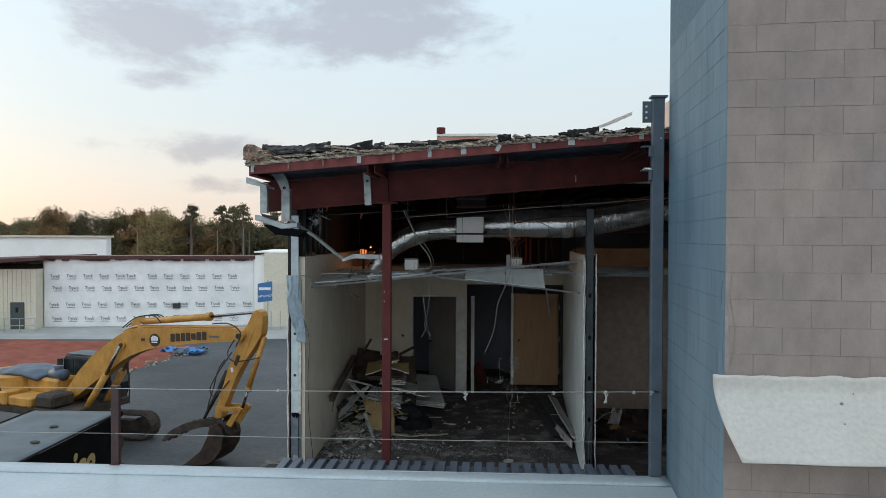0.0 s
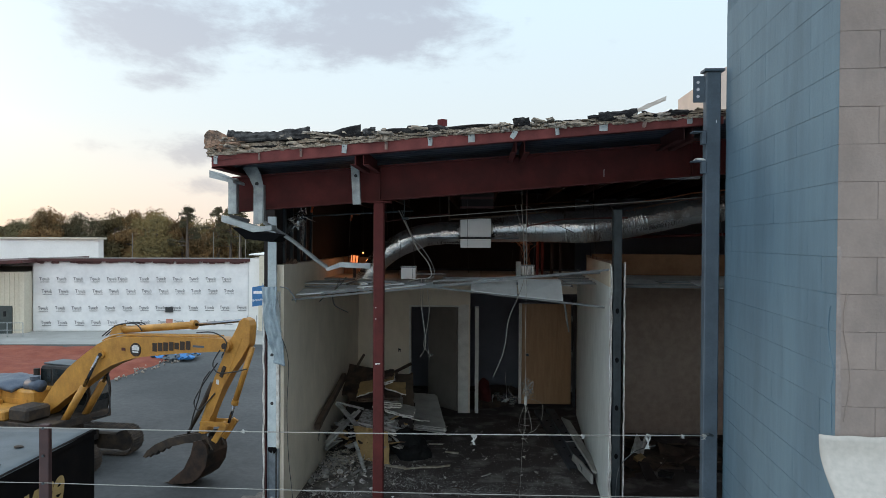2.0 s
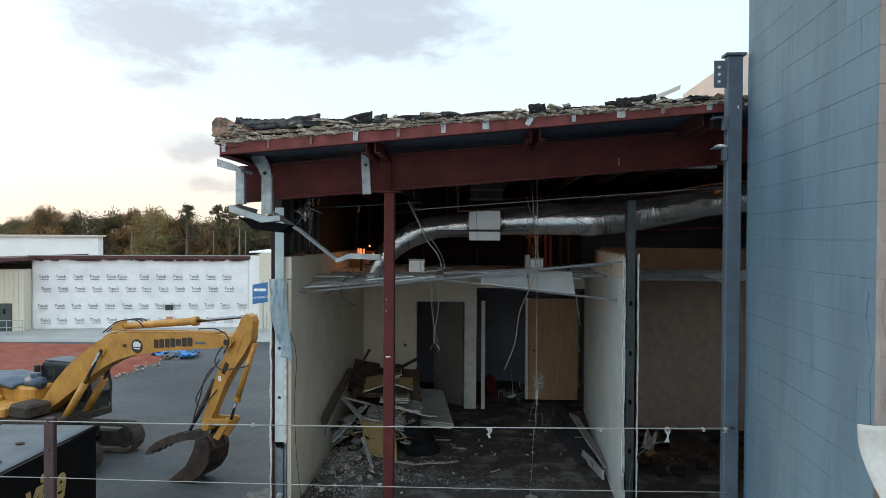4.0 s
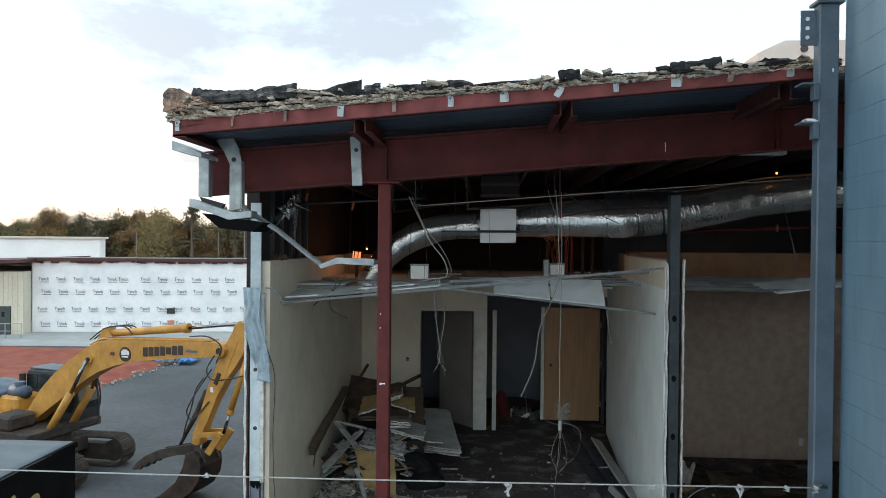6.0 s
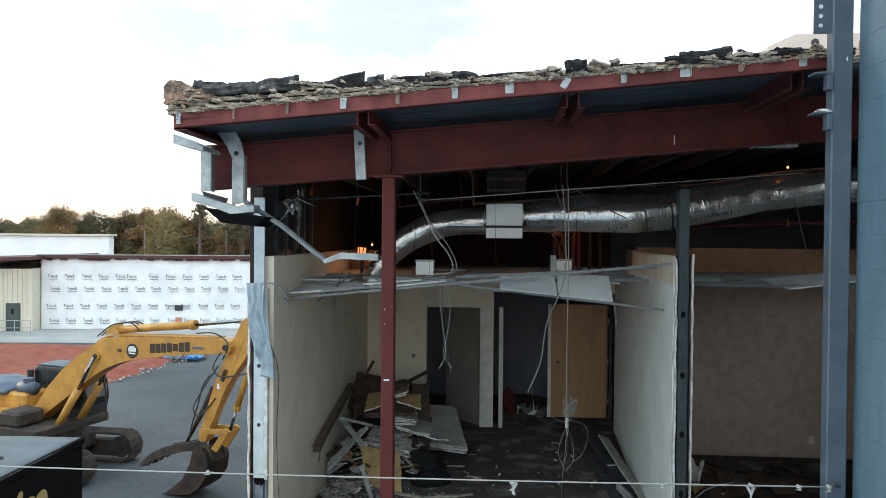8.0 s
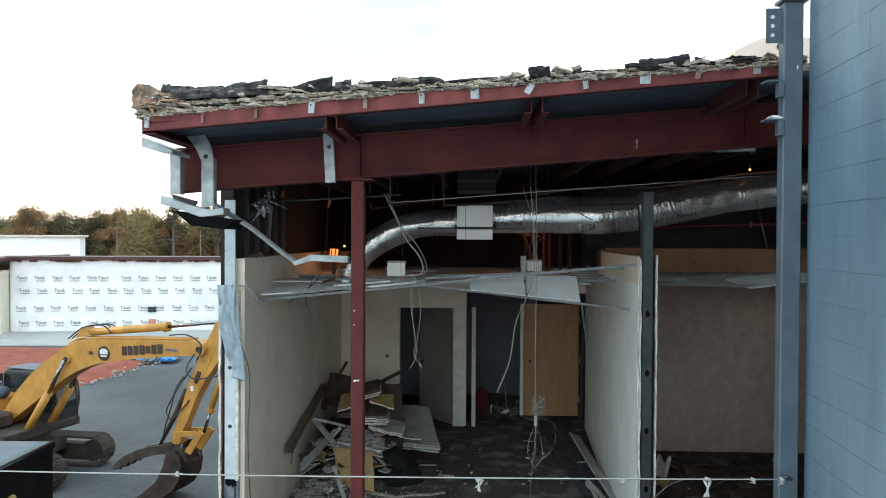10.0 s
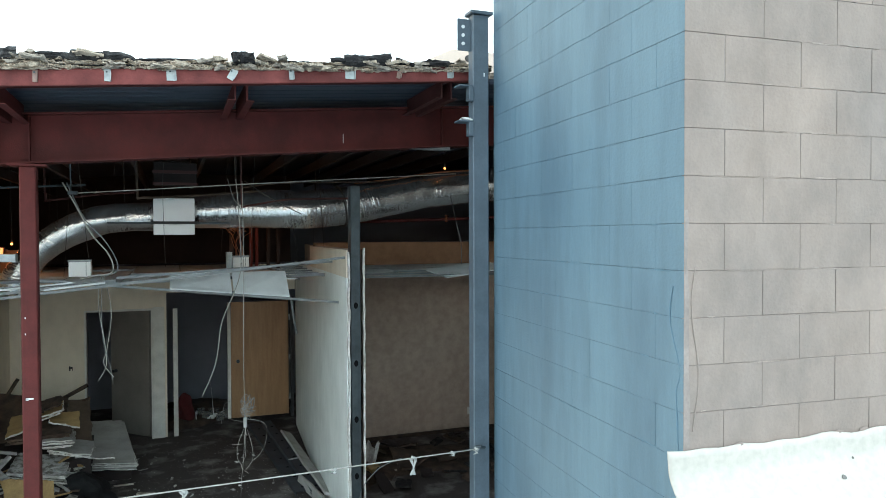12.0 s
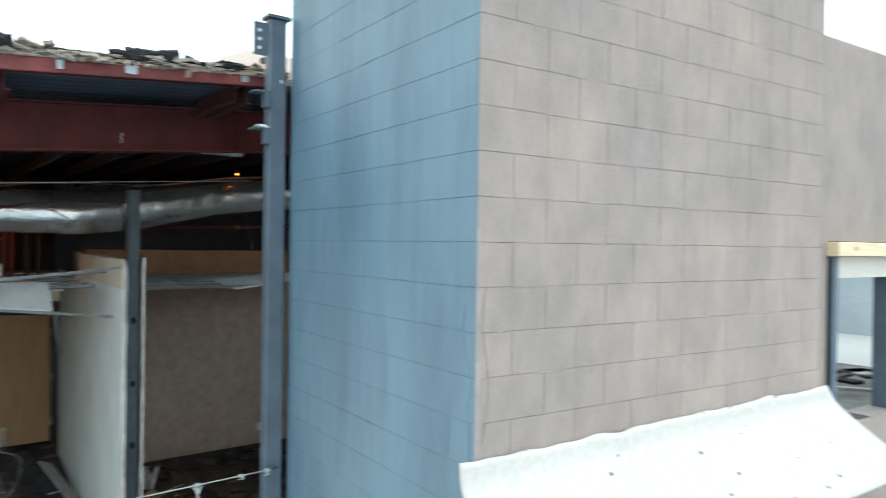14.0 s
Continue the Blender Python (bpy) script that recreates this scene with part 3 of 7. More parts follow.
# ---- trees on the skyline ----
def tree(x, y, h, w, kind, seed, pine=False):
    rs = random.Random(seed)
    t = thing("tree", (x, y, GZ), 0, ("tall thin pine with a sparse high crown" if pine else ("rust-coloured autumn tree with a full crown" if kind == 3 else "broad tree with olive and brown autumn leaves")), "tree", "trees on the skyline")
    bm = tube([(0, 0, 0), (0.1, 0, h * 0.5), (0, 0.1, h * 0.93)], lambda s: 0.3 * (1 - 0.85 * s) + 0.03, 7)
    limbs = []
    for k in range(20 if pine else 12):
        if pine:
            q = (k + rs.random()) / 20
            z, a = h * (0.52 + 0.44 * q), rs.uniform(0, 6.28)
            r = w * (0.25 + 0.75 * (1 - q) ** 0.8) * rs.uniform(0.35, 0.8)
            tip = (r * math.cos(a), r * math.sin(a), z + r * 0.12)
        else:
            z = h * rs.uniform(0.3, 0.8)
            a, r = rs.uniform(0, 6.28), w * rs.uniform(0.3, 0.85)
            tip = (r * math.cos(a), r * math.sin(a), z + r * 0.5)
        tube([(0, 0, z), (tip[0] * 0.5, tip[1] * 0.5, z + (0.05 if pine else 0.18) * r), tip], lambda s: (0.05 if pine else 0.09) * (1 - s) + 0.015, 5, bm)
        limbs.append(tip)
    part("trunk", bm, M_BARK, t, local=True)
    clumps = limbs + ([(0, 0, h * 0.97), (0.1, 0, h * 0.93)] if pine else [(0, 0, h * 0.95), (w * 0.2, 0, h * 0.9), (-w * 0.25, 0.2, h * 0.86)])
    if not pine:
        for k in range(24):
            a, q = rs.uniform(0, 6.28), math.sqrt(rs.random())
            clumps.append((w * q * math.cos(a), w * q * math.sin(a), h * rs.uniform(0.16, 0.97 - 0.35 * q)))
    bm = bmesh.new()
    for cx, cy, cz in clumps:
        cr = w * (rs.uniform(0.13, 0.24) if pine else rs.uniform(0.26, 0.46))
        for k in range(150 if pine else 420):
            d = Vector((rs.gauss(0, 1), rs.gauss(0, 1), rs.gauss(0, 0.35 if pine else 0.75))).normalized() * cr * rs.uniform(0.35, 1.1)
            s = rs.uniform(0.05, 0.12) if pine else rs.uniform(0.06, 0.16)
            m = pose(cx + d.x, cy + d.y, cz + d.z, rs.uniform(0, 360), rs.uniform(0, 360), rs.uniform(0, 360))
            bm.faces.new([bm.verts.new(m @ Vector(c)) for c in ((-s, -s * 0.5, 0), (s * 0.6, -s * 0.6, 0), (s, s * 0.5, 0.05), (-s * 0.4, s * 0.6, 0))])
    part("crown", bm, M_LEAF[kind], t, local=True)


rs = random.Random(5)
SKYLINE = [(-92, 9.8, 0), (-88, 9.4, 3), (-84, 9.6, 3), (-80, 9.2, 1), (-76, 9.6, 2), (-73, 8.6, 0), (-69, 10.2, 2), (-66, 11.6, 0), (-62.5, 11.9, 1), (-59, 11.2, 2), (-55.5, 11.6, 0), (-52.5, 12.1, 1), (-49, 11.9, 1), (-46, 11.4, 0), (-43, 10.6, 1), (-40.5, 10.2, 0), (-37.5, 9.8, 1), (-34, 9.4, 0), (-30.5, 9.6, 2), (-27, 9.8, 0), (-23, 9.5, 1), (-19, 9.6, 2), (-15, 9.4, 0), (-11, 9.0, 1)]
for k, (x, h, kind) in enumerate(SKYLINE):
    tree(x, 104 + rs.uniform(-4, 4), h - 0.7, rs.uniform(3.0, 4.2), kind, k)
for k in range(16):
    tree(-84 + k * 5 + rs.uniform(-1, 1), 118 + rs.uniform(-3, 3), rs.uniform(9.0, 10.6), rs.uniform(3, 4), rs.choice((0, 1, 2)), 40 + k)
for k, (x, h) in enumerate(((-40.5, 11.9), (-37.2, 12.0), (-35.0, 11.8), (-33.0, 12.1), (-29.0, 11.0), (-24, 10.9))):
    tree(x, 99 + rs.uniform(-2, 2), h, 3.0, 2, 80 + k, True)
for k, (x, h) in enumerate(((-34.5, 8.2), (-31.0, 8.6), (-30.2, 8.0), (-45.5, 8.0))):
    pole = thing("utility_pole", (x, 92, GZ), 0, "thin pale utility pole before the trees", "pole", "far poles")
    part("pole", tube([(0, 0, 0), (0, 0, h)], 0.05, 6), M_WOODPOLE, pole, local=True)

# ---- container in the yard ----
box = thing("container", (-8.85, 18.1, GZ), 1.0, "black-sided metal container with a dusty pale top and gold lettering", "container")
CH = 2.6
part("body", B((-2.45, 0.0, -12, 0.0, 0.12, CH - 0.05), bev=0.02), M_CONTSIDE, box, local=True)
part("top", sheet(lambda u, v: (-2.47 + 2.5 * u, -12.02 + 12.05 * v, CH + 0.004 + 0.012 * noise.noise((u * 3, v * 9, 1))), 8, 30, 0.02), M_CONTTOP, box, "dusty pale blue-grey metal top", local=True, smooth=True)
part("rail", B((-0.06, 0.03, -12.02, 0.03, CH - 0.12, CH + 0.01), (-2.5, -2.4, -12.02, 0.03, CH - 0.12, CH + 0.01)), M_CONTSIDE, box, local=True)
cu = bpy.data.curves.new("lettering", "FONT")
cu.body, cu.size, cu.align_x, cu.extrude, cu.offset, cu.shear, cu.space_character = "vice", 1.2, "RIGHT", 0.004, 0.035, 0.28, 0.95
cu.materials.append(M_GOLD)
tx = new("lettering", cu)
tx.parent = box
tx["label"] = "large gold slanted lettering"
tx.matrix_basis = pose(0.012, -1.40, 1.36, 90, 0, 90) @ Matrix.Diagonal((0.82, 1, 1, 1))
for k in range(7):
    part("skid", B((-2.4, -0.05, -11.6 + k * 1.8, -11.45 + k * 1.8, 0, 0.13)), M_DIRTY, box, local=True)
for x, y in ((-0.9, -1.6), (-0.55, -2.9), (-1.3, -4.4)):
    bm = bmesh.new()
    bmesh.ops.create_icosphere(bm, subdivisions=2, radius=0.09)
    for v in bm.verts:
        v.co = Vector((v.co.x * 1.3, v.co.y, v.co.z * 0.25)) * (1 + 0.4 * noise.noise(v.co * 6))
        v.co += Vector((x, y, CH + 0.03))
    part("debris_lump", bm, M_DIRTY, box, local=True)

# ---- excavator ----
exc = thing("excavator", (-8.80, 22.15, 0), -17.2, "orange-yellow tracked excavator with its bucket on the ground", "excavator")


def lp(name, bm, m, parent=exc, label="", smooth=False):
    return part(name, bm, m, parent, label, local=True, smooth=smooth)


boom = lp("boom", prism([(-5.12, -2.33), (-4.86, -1.93), (-4.42, -1.38), (-3.85, -0.84), (-3.2, -0.38), (-2.6, 0.0), (-2.15, 0.21), (-1.7, 0.28), (-0.6, 0.33), (0.9, 0.39), (2.1, 0.43), (2.36, 0.40), (2.46, 0.27), (2.42, 0.11), (2.15, 0.05), (0.95, -0.06), (0.03, -0.17), (-0.92, -0.31), (-1.51, -0.45), (-2.05, -0.62), (-2.52, -0.89), (-3.35, -1.45), (-4.52, -2.24), (-4.8, -2.48)], -0.24, 0.24, "xz", bev=0.02), M_CATYELLOW)
for i in range(7):
    x, z = -0.41 + i * 0.208, -0.005 + i * 0.021
    lp("lettering_shape", OB((x + 0.085, -0.2485, z + 0.04), (0.175, 0.007, 0.26 if i != 4 else 0.2), bev=0.002), M_LETTER, boom)
badge = lp("badge", disc((-1.06, -0.25, -0.08), (0, 1, 0), 0.21, 0.02, 20), M_LETTER, boom, "round dark badge")
lp("badge_mark", B((-1.19, -0.91, -0.268, -0.262, -0.10, 0.02), (-1.14, -0.97, -0.268, -0.262, 0.02, 0.06), (-1.17, -0.94, -0.268, -0.262, -0.17, -0.13)), M_BADGE, badge)
lp("small_print", B((1.1, 1.5, -0.252, -0.245, 0.12, 0.18)), M_TARP, boom)
lp("warning_plate", B((-1.62, -1.47, -0.252, -0.243, -0.14, -0.05)), M_MAROON, boom)
for x, z, r in ((-2.41, -0.31, 0.13), (2.27, 0.23, 0.17), (-4.85, -2.2, 0.2)):
    lp("pin_boss", disc((x, 0, z), (0, 1, 0), r, 0.62, 16), M_CATYELLOW, boom)
    lp("pin", disc((x, 0, z), (0, 1, 0), r * 0.5, 0.68, 12), M_DIRTY, boom)
stick = lp("stick", prism([(2.60, 0.72), (2.66, 0.95), (2.82, 1.06), (3.0, 1.0), (3.06, 0.85), (3.02, 0.3), (2.76, -0.1), (2.36, -0.61), (2.0, -1.21), (1.72, -1.78), (1.58, -2.12), (1.52, -2.42), (1.4, -2.5), (1.22, -2.45), (1.3, -2.12), (1.55, -1.48), (1.81, -0.74), (2.07, -0.22), (2.24, 0.18), (2.44, 0.5)], -0.16, 0.16, "xz", bev=0.02), M_CATYELLOW)
lp("side_rib", prism([(2.7, 0.5), (2.78, 0.48), (1.72, -1.9), (1.66, -1.88)], -0.172, -0.16), M_CATYELLOW, stick)
lp("hose_clamp", OB((2.12, -0.18, -0.55), (0.1, 0.04, 0.34), 0, 24, 0), M_DIRTY, stick)
lp("label_plate", B((1.88, 1.97, -0.172, -0.16, -0.94, -0.8)), M_BADGE, stick)
arm_cyl = lp("arm_cylinder", tube([(-1.75, 0, 0.47), (0.95, 0, 0.75)], 0.11, 12), M_CATYELLOW, smooth=True)
lp("gland", disc((0.93, 0, 0.75), (1, 0, 0.1), 0.14, 0.16, 12), M_CATYELLOW, arm_cyl)
lp("rod", tube([(0.95, 0, 0.75), (2.75, 0, 0.97)], 0.05, 10), M_CHROME, arm_cyl, smooth=True)
lp("bracket", prism([(-2.2, 0.3), (-1.7, 0.4), (-1.85, 0.62), (-2.0, 0.62)], -0.16, 0.16), M_CATYELLOW, arm_cyl)
bkt_cyl = lp("bucket_cylinder", tube([(3.02, 0.0, 0.2), (2.41, 0.0, -1.48)], 0.085, 12), M_CATYELLOW, smooth=True)
lp("gland", disc((2.42, 0.0, -1.46), (0.34, 0, 1), 0.105, 0.14, 12), M_CATYELLOW, bkt_cyl)
lp("rod", tube([(2.41, 0.0, -1.48), (2.2, 0.0, -2.08)], 0.045, 10), M_CHROME, bkt_cyl, smooth=True)
for s in (-0.26, 0.19):
    lp("link", prism([(2.2, -1.98), (2.36, -2.06), (1.93, -2.66), (1.76, -2.58)], s, s + 0.07), M_CATYELLOW)
    lp("link", prism([(1.38, -2.06), (2.3, -2.0), (2.32, -2.12), (1.40, -2.2)], s - 0.03, s + 0.03), M_CATYELLOW)
for s in (-1, 1):
    bc = lp("boom_cylinder", tube([(-3.9, 0.4 * s, -2.62), (-3.0, 0.38 * s, -1.33)], 0.115, 12), M_CATYELLOW, smooth=True)
    lp("rod", tube([(-3.0, 0.38 * s, -1.33), (-2.42, 0.36 * s, -0.34)], 0.055, 10), M_CHROME, bc, smooth=True)
# bucket: side plates, curved back, teeth
SIDE = [(1.3, -2.62), (1.58, -2.55), (1.74, -2.7), (1.8, -2.95), (1.74, -3.3), (1.5, -3.65), (1.2, -3.85), (0.5, -3.98), (0.36, -3.93), (0.95, -3.46), (1.2, -3.0)]
bucket = lp("bucket", prism(SIDE, -0.46, -0.41, "xz"), M_BUCKET)
lp("side_plate", prism(SIDE, 0.41, 0.46, "xz"), M_BUCKET, bucket)
bm = bmesh.new()
prev = None
for x, z in [(1.58, -2.55), (1.74, -2.7), (1.8, -2.95), (1.74, -3.3), (1.5, -3.65), (1.2, -3.85), (0.5, -3.98)]:
    cur = [bm.verts.new((x, y, z)) for y in (-0.44, 0.44)]
    if prev:
        bm.faces.new((prev[0], prev[1], cur[1], cur[0]))
    prev = cur
bmesh.ops.solidify(bm, geom=bm.faces[:], thickness=0.04)
lp("shell", bm, M_BUCKET, bucket)
for k in range(5):
    y = -0.36 + k * 0.18
    lp("tooth", prism([(0.45, -3.92), (0.45, -3.99), (0.18, -3.98)], y - 0.05, y + 0.05, "xz"), M_DIRTY, bucket)
lp("ear", prism([(1.2, -2.85), (1.3, -2.45), (1.6, -2.4), (1.85, -2.85)], -0.32, -0.26, "xz"), M_DIRTY, bucket)
lp("ear", prism([(1.2, -2.85), (1.3, -2.45), (1.6, -2.4), (1.85, -2.85)], 0.26, 0.32, "xz"), M_DIRTY, bucket)
claw = [(1.35, -2.42), (1.1, -2.46), (0.25, -2.67), (-0.28, -2.92), (-0.58, -3.14), (-0.74, -3.34), (-0.62, -3.36), (-0.52, -3.25), (-0.46, -3.33), (-0.34, -3.17), (-0.27, -3.24), (-0.12, -3.06), (-0.04, -3.12), (0.12, -2.97), (0.45, -2.88), (0.85, -2.76), (1.3, -2.68)]
lp("thumb", prism(claw, -0.3, -0.2, "xz"), M_DIRTY, label="dark steel thumb claw with notched edge")
lp("thumb", prism(claw, 0.0, 0.1, "xz"), M_DIRTY)
lp("thumb_web", prism([(1.0, -2.52), (0.3, -2.7), (0.2, -2.78), (1.0, -2.62)], -0.2, 0.0, "xz"), M_DIRTY)
for pts in ([(1.95, -0.2, -0.3), (1.62, -0.24, -0.75), (1.3, -0.24, -1.2), (1.12, -0.22, -1.55), (1.3, -0.22, -1.75), (1.62, -0.2, -1.45), (1.85, -0.2, -1.2)], [(1.7, -0.22, -0.55), (1.45, -0.24, -0.9), (1.3, -0.24, -1.4), (1.1, -0.22, -1.9), (0.95, -0.2, -2.4)], [(2.1, -0.28, 0.1), (1.9, -0.35, -0.3), (2.1, -0.35, -0.55), (2.6, -0.3, -0.5), (3.0, -0.25, -0.4)], [(1.2, -0.2, 0.55), (1.9, -0.3, 0.6), (2.35, -0.32, 0.35), (2.2, -0.34, -0.1)]):
    lp("hose", tube(smoothed(pts), 0.02, 6), M_BLACK, smooth=True)
for dy in (-0.15, 0.0, 0.15):
    lp("hose", tube(smoothed([(-2.5, dy, 0.25), (-1.9, dy, 0.62), (-1.2, dy, 0.7), (-0.9, dy, 0.5)]), 0.02, 6), M_BLACK, smooth=True)
    lp("pipe", tube(smoothed([(-2.5, dy, 0.10), (-2.1, dy, 0.27), (-1.6, dy, 0.33), (0.9, dy, 0.43), (1.9, dy, 0.46)], 4), 0.022, 6), M_CATYELLOW, boom, smooth=True)
lp("thumb_cylinder", tube([(1.62, 0.0, -0.95), (1.2, 0.0, -1.75), (0.72, 0.0, -2.55)], lambda q: 0.075 if q < 0.6 else 0.045, 8), M_DIRTY, smooth=True)
# upper body: turntable, deck, engine hood, counterweight, cab on the far side
lp("turntable", disc((-4.6, 0, -2.85), (0, 0, 1), 0.8, 0.35, 24), M_DIRTY)
lp("deck", B((-8.0, -3.6, -1.3, 1.3, -2.7, -2.45), bev=0.02), M_DIRTY)
lp("side_box", B((-6.35, -5.3, -1.35, -0.45, -2.45, -2.12), bev=0.05), M_CATYELLOW)
lp("tool_box", B((-7.35, -6.4, -1.38, -0.45, -2.45, -1.98), bev=0.05), M_CATYELLOW)
lp("pump_cover", B((-5.25, -4.4, -1.25, -0.35, -2.45, -2.0), bev=0.08), M_DIRTY)
lp("engine_hood", B((-7.9, -5.2, -0.42, 1.25, -2.45, -1.66), bev=0.08), M_CATYELLOW)
lp("hood_strip", B((-7.2, -5.4, -0.44, -0.425, -2.2, -1.95), bev=0.004), M_CATYELLOW)
lp("air_filter", tube([(-5.75, -0.1, -1.55), (-5.15, -0.1, -1.55)], 0.2, 16), M_TARP, smooth=True)
lp("air_filter_cap", disc((-5.45, -0.1, -1.3), (0, 0, 1), 0.15, 0.12, 14), M_TARP)
lp("counterweight", disc((-7.75, 0, -2.05), (0, 0, 1), 1.28, 0.85, 28), M_CATYELLOW)
cover_bm = sheet(lambda u, v: (-8.3 + 2.4 * u, -0.6 + 1.7 * v, -1.66 + 0.30 * max(0.0, math.sin(u * 3.1)) ** 0.5 * max(0.0, math.sin(0.15 + v * 2.8)) ** 0.4 + 0.07 * noise.noise((u * 5, v * 5, 0))), 16, 10, 0.12)
lp("hood_cover", cover_bm, M_TARP, label="dark blue-black engine cover", smooth=True)
lp("exhaust", tube([(-5.85, 0.3, -1.6), (-5.85, 0.3, -1.08)], 0.10, 10), M_DIRTY)
cab = lp("cab", prism([(-5.6, -2.5), (-4.05, -2.75), (-3.53, -2.5), (-3.4, -1.9), (-3.53, -1.25), (-3.75, -1.0), (-4.05, -0.95), (-5.5, -0.98), (-5.6, -1.1)], 0.45, 1.35, "xz", bev=0.04), M_BLACK, label="dark framed operator cab")
lp("side_window", prism([(-4.3, -2.2), (-3.63, -2.2), (-3.5, -1.9), (-3.61, -1.3), (-3.8, -1.1), (-4.3, -1.08)], 0.435, 0.45, "xz"), M_GLASS, cab)
lp("door_window", prism([(-5.0, -2.2), (-4.38, -2.2), (-4.38, -1.08), (-5.0, -1.08)], 0.435, 0.45, "xz"), M_GLASS, cab)
lp("rear_window", prism([(-5.55, -1.75), (-5.08, -1.75), (-5.08, -1.1), (-5.55, -1.12)], 0.435, 0.45, "xz"), M_GLASS, cab)
lp("front_window", prism([(-3.52, -2.35), (-3.38, -1.9), (-3.5, -1.29), (-3.56, -1.29), (-3.44, -1.9), (-3.58, -2.35)], 0.52, 1.28, "xz"), M_GLASS, cab)
for y in (0.47, 1.33):
    lp("pillar", tube(smoothed([(-3.56, y, -2.5), (-3.39, y, -1.9), (-3.52, y, -1.25), (-3.78, y, -0.98)]), 0.025, 6), M_DIRTY, cab, smooth=True)
lp("pillar", tube([(-4.34, 0.42, -2.5), (-4.34, 0.42, -1.0)], 0.02, 6), M_DIRTY, cab, smooth=True)
lp("roof_panel", B((-5.5, -4.0, 0.5, 1.3, -0.95, -0.91), bev=0.01), M_CONTTOP, cab)
lp("guard_rail", tube(smoothed([(-3.6, 0.5, -2.6), (-3.0, 0.5, -2.45), (-2.86, 0.5, -2.2), (-2.88, 0.5, -1.6), (-2.94, 0.5, -1.25)]), 0.025, 6), M_BLACK, smooth=True)
lp("mirror", B((-3.0, -2.9, 0.46, 0.54, -1.3, -1.06), bev=0.02), M_BLACK)
cab.location.x -= 0.28
lp("badge", disc((-6.9, -1.31, -2.05), (0, 1, 0), 0.22, 0.03, 18), M_LETTER)
# tracks
SLEW = pose(-4.4, 0, 0, 0, 0, 12) @ pose(4.4, 0, 0)
for s in (-1, 1):
    cx0, cx1, zc, rr = -6.7, -2.85, -3.52, 0.42
    path = []
    n_side, n_end = 16, 8
    for k in range(n_side):
        path.append((cx0 + (cx1 - cx0) * k / n_side, zc + rr, 0))
    for k in range(n_end):
        a = math.pi / 2 - math.pi * k / n_end
        path.append((cx1 + rr * math.cos(a), zc + rr * math.sin(a), a - math.pi / 2))
    for k in range(n_side):
        path.append((cx1 - (cx1 - cx0) * k / n_side, zc - rr, math.pi))
    for k in range(n_end):
        a = -math.pi / 2 - math.pi * k / n_end
        path.append((cx0 + rr * math.cos(a), zc + rr * math.sin(a), a - math.pi / 2))
    bm = disc((cx1, 1.15 * s, zc), (0, 1, 0), rr - 0.08, 0.34, 20)
    disc((cx0, 1.15 * s, zc), (0, 1, 0), rr - 0.08, 0.34, 20, bm)
    add_box(bm, cx0, cx1, 1.15 * s - 0.16, 1.15 * s + 0.16, zc - 0.3, zc + 0.2)
    bmesh.ops.transform(bm, matrix=SLEW, verts=bm.verts)
    trk = lp("track", bm, M_DIRTY, label="muddy steel crawler track")
    shoe = None
    for x, z, a in path:
        if shoe is None:
            sb = bmesh.new()
            add_box(sb, -0.125, 0.125, -0.32, 0.32, 0.0, 0.035)
            add_box(sb, -0.11, -0.085, -0.32, 0.32, 0.035, 0.065)
            add_box(sb, -0.01, 0.015, -0.32, 0.32, 0.035, 0.065)
            add_box(sb, 0.085, 0.11, -0.32, 0.32, 0.035, 0.065)
            shoe = lp("track_shoe", sb, M_DIRTY, trk)
            mesh = shoe.data
            ob = shoe
        else:
            ob = new("track_shoe", mesh)
            ob.parent = trk
        ob.matrix_basis = SLEW @ pose(x, 1.15 * s, z, 0, -math.degrees(a), 0)
lp("undercarriage", B((-6.0, -3.8, -1.0, 1.0, -3.45, -3.0), bev=0.04), M_DIRTY)

# rubble and blue plastic at the edge of the soil
rs = random.Random(9)
for k in range(90):
    t = rs.random()
    x, y = -18.4 + 0.9 * t + rs.uniform(-1.3, 0.35), 34.4 + 8.2 * t + rs.uniform(-0.4, 0.4)
    bm = bmesh.new()
    bmesh.ops.create_icosphere(bm, subdivisions=1, radius=rs.uniform(0.04, 0.10))
    for v in bm.verts:
        v.co = Vector((x, y, GZ + 0.06)) + v.co * (1 + 0.5 * noise.noise(v.co * 7 + Vector((k, 0, 0))))
    solid("rubble_lump", bm, M_FIBRE, "grey concrete lump at the edge of the soil", "rubble", "rubble by the soil")
for k in range(14):
    x, y = -17.6 + rs.uniform(-1.2, 1.0), 42.3 + rs.uniform(-0.8, 0.8)
    solid("plastic_scrap", sheet(lambda u, v: (x + u * 0.7 - 0.4, y + v * 0.5, GZ + 0.25 + 0.3 * noise.noise((u * 2 + k, v * 2, 1))), 4, 4, 0.02), M_PLASTICBLUE if k % 3 else M_CONTTOP, "crumpled blue and white plastic scrap on the ground", "debris", "plastic scraps")

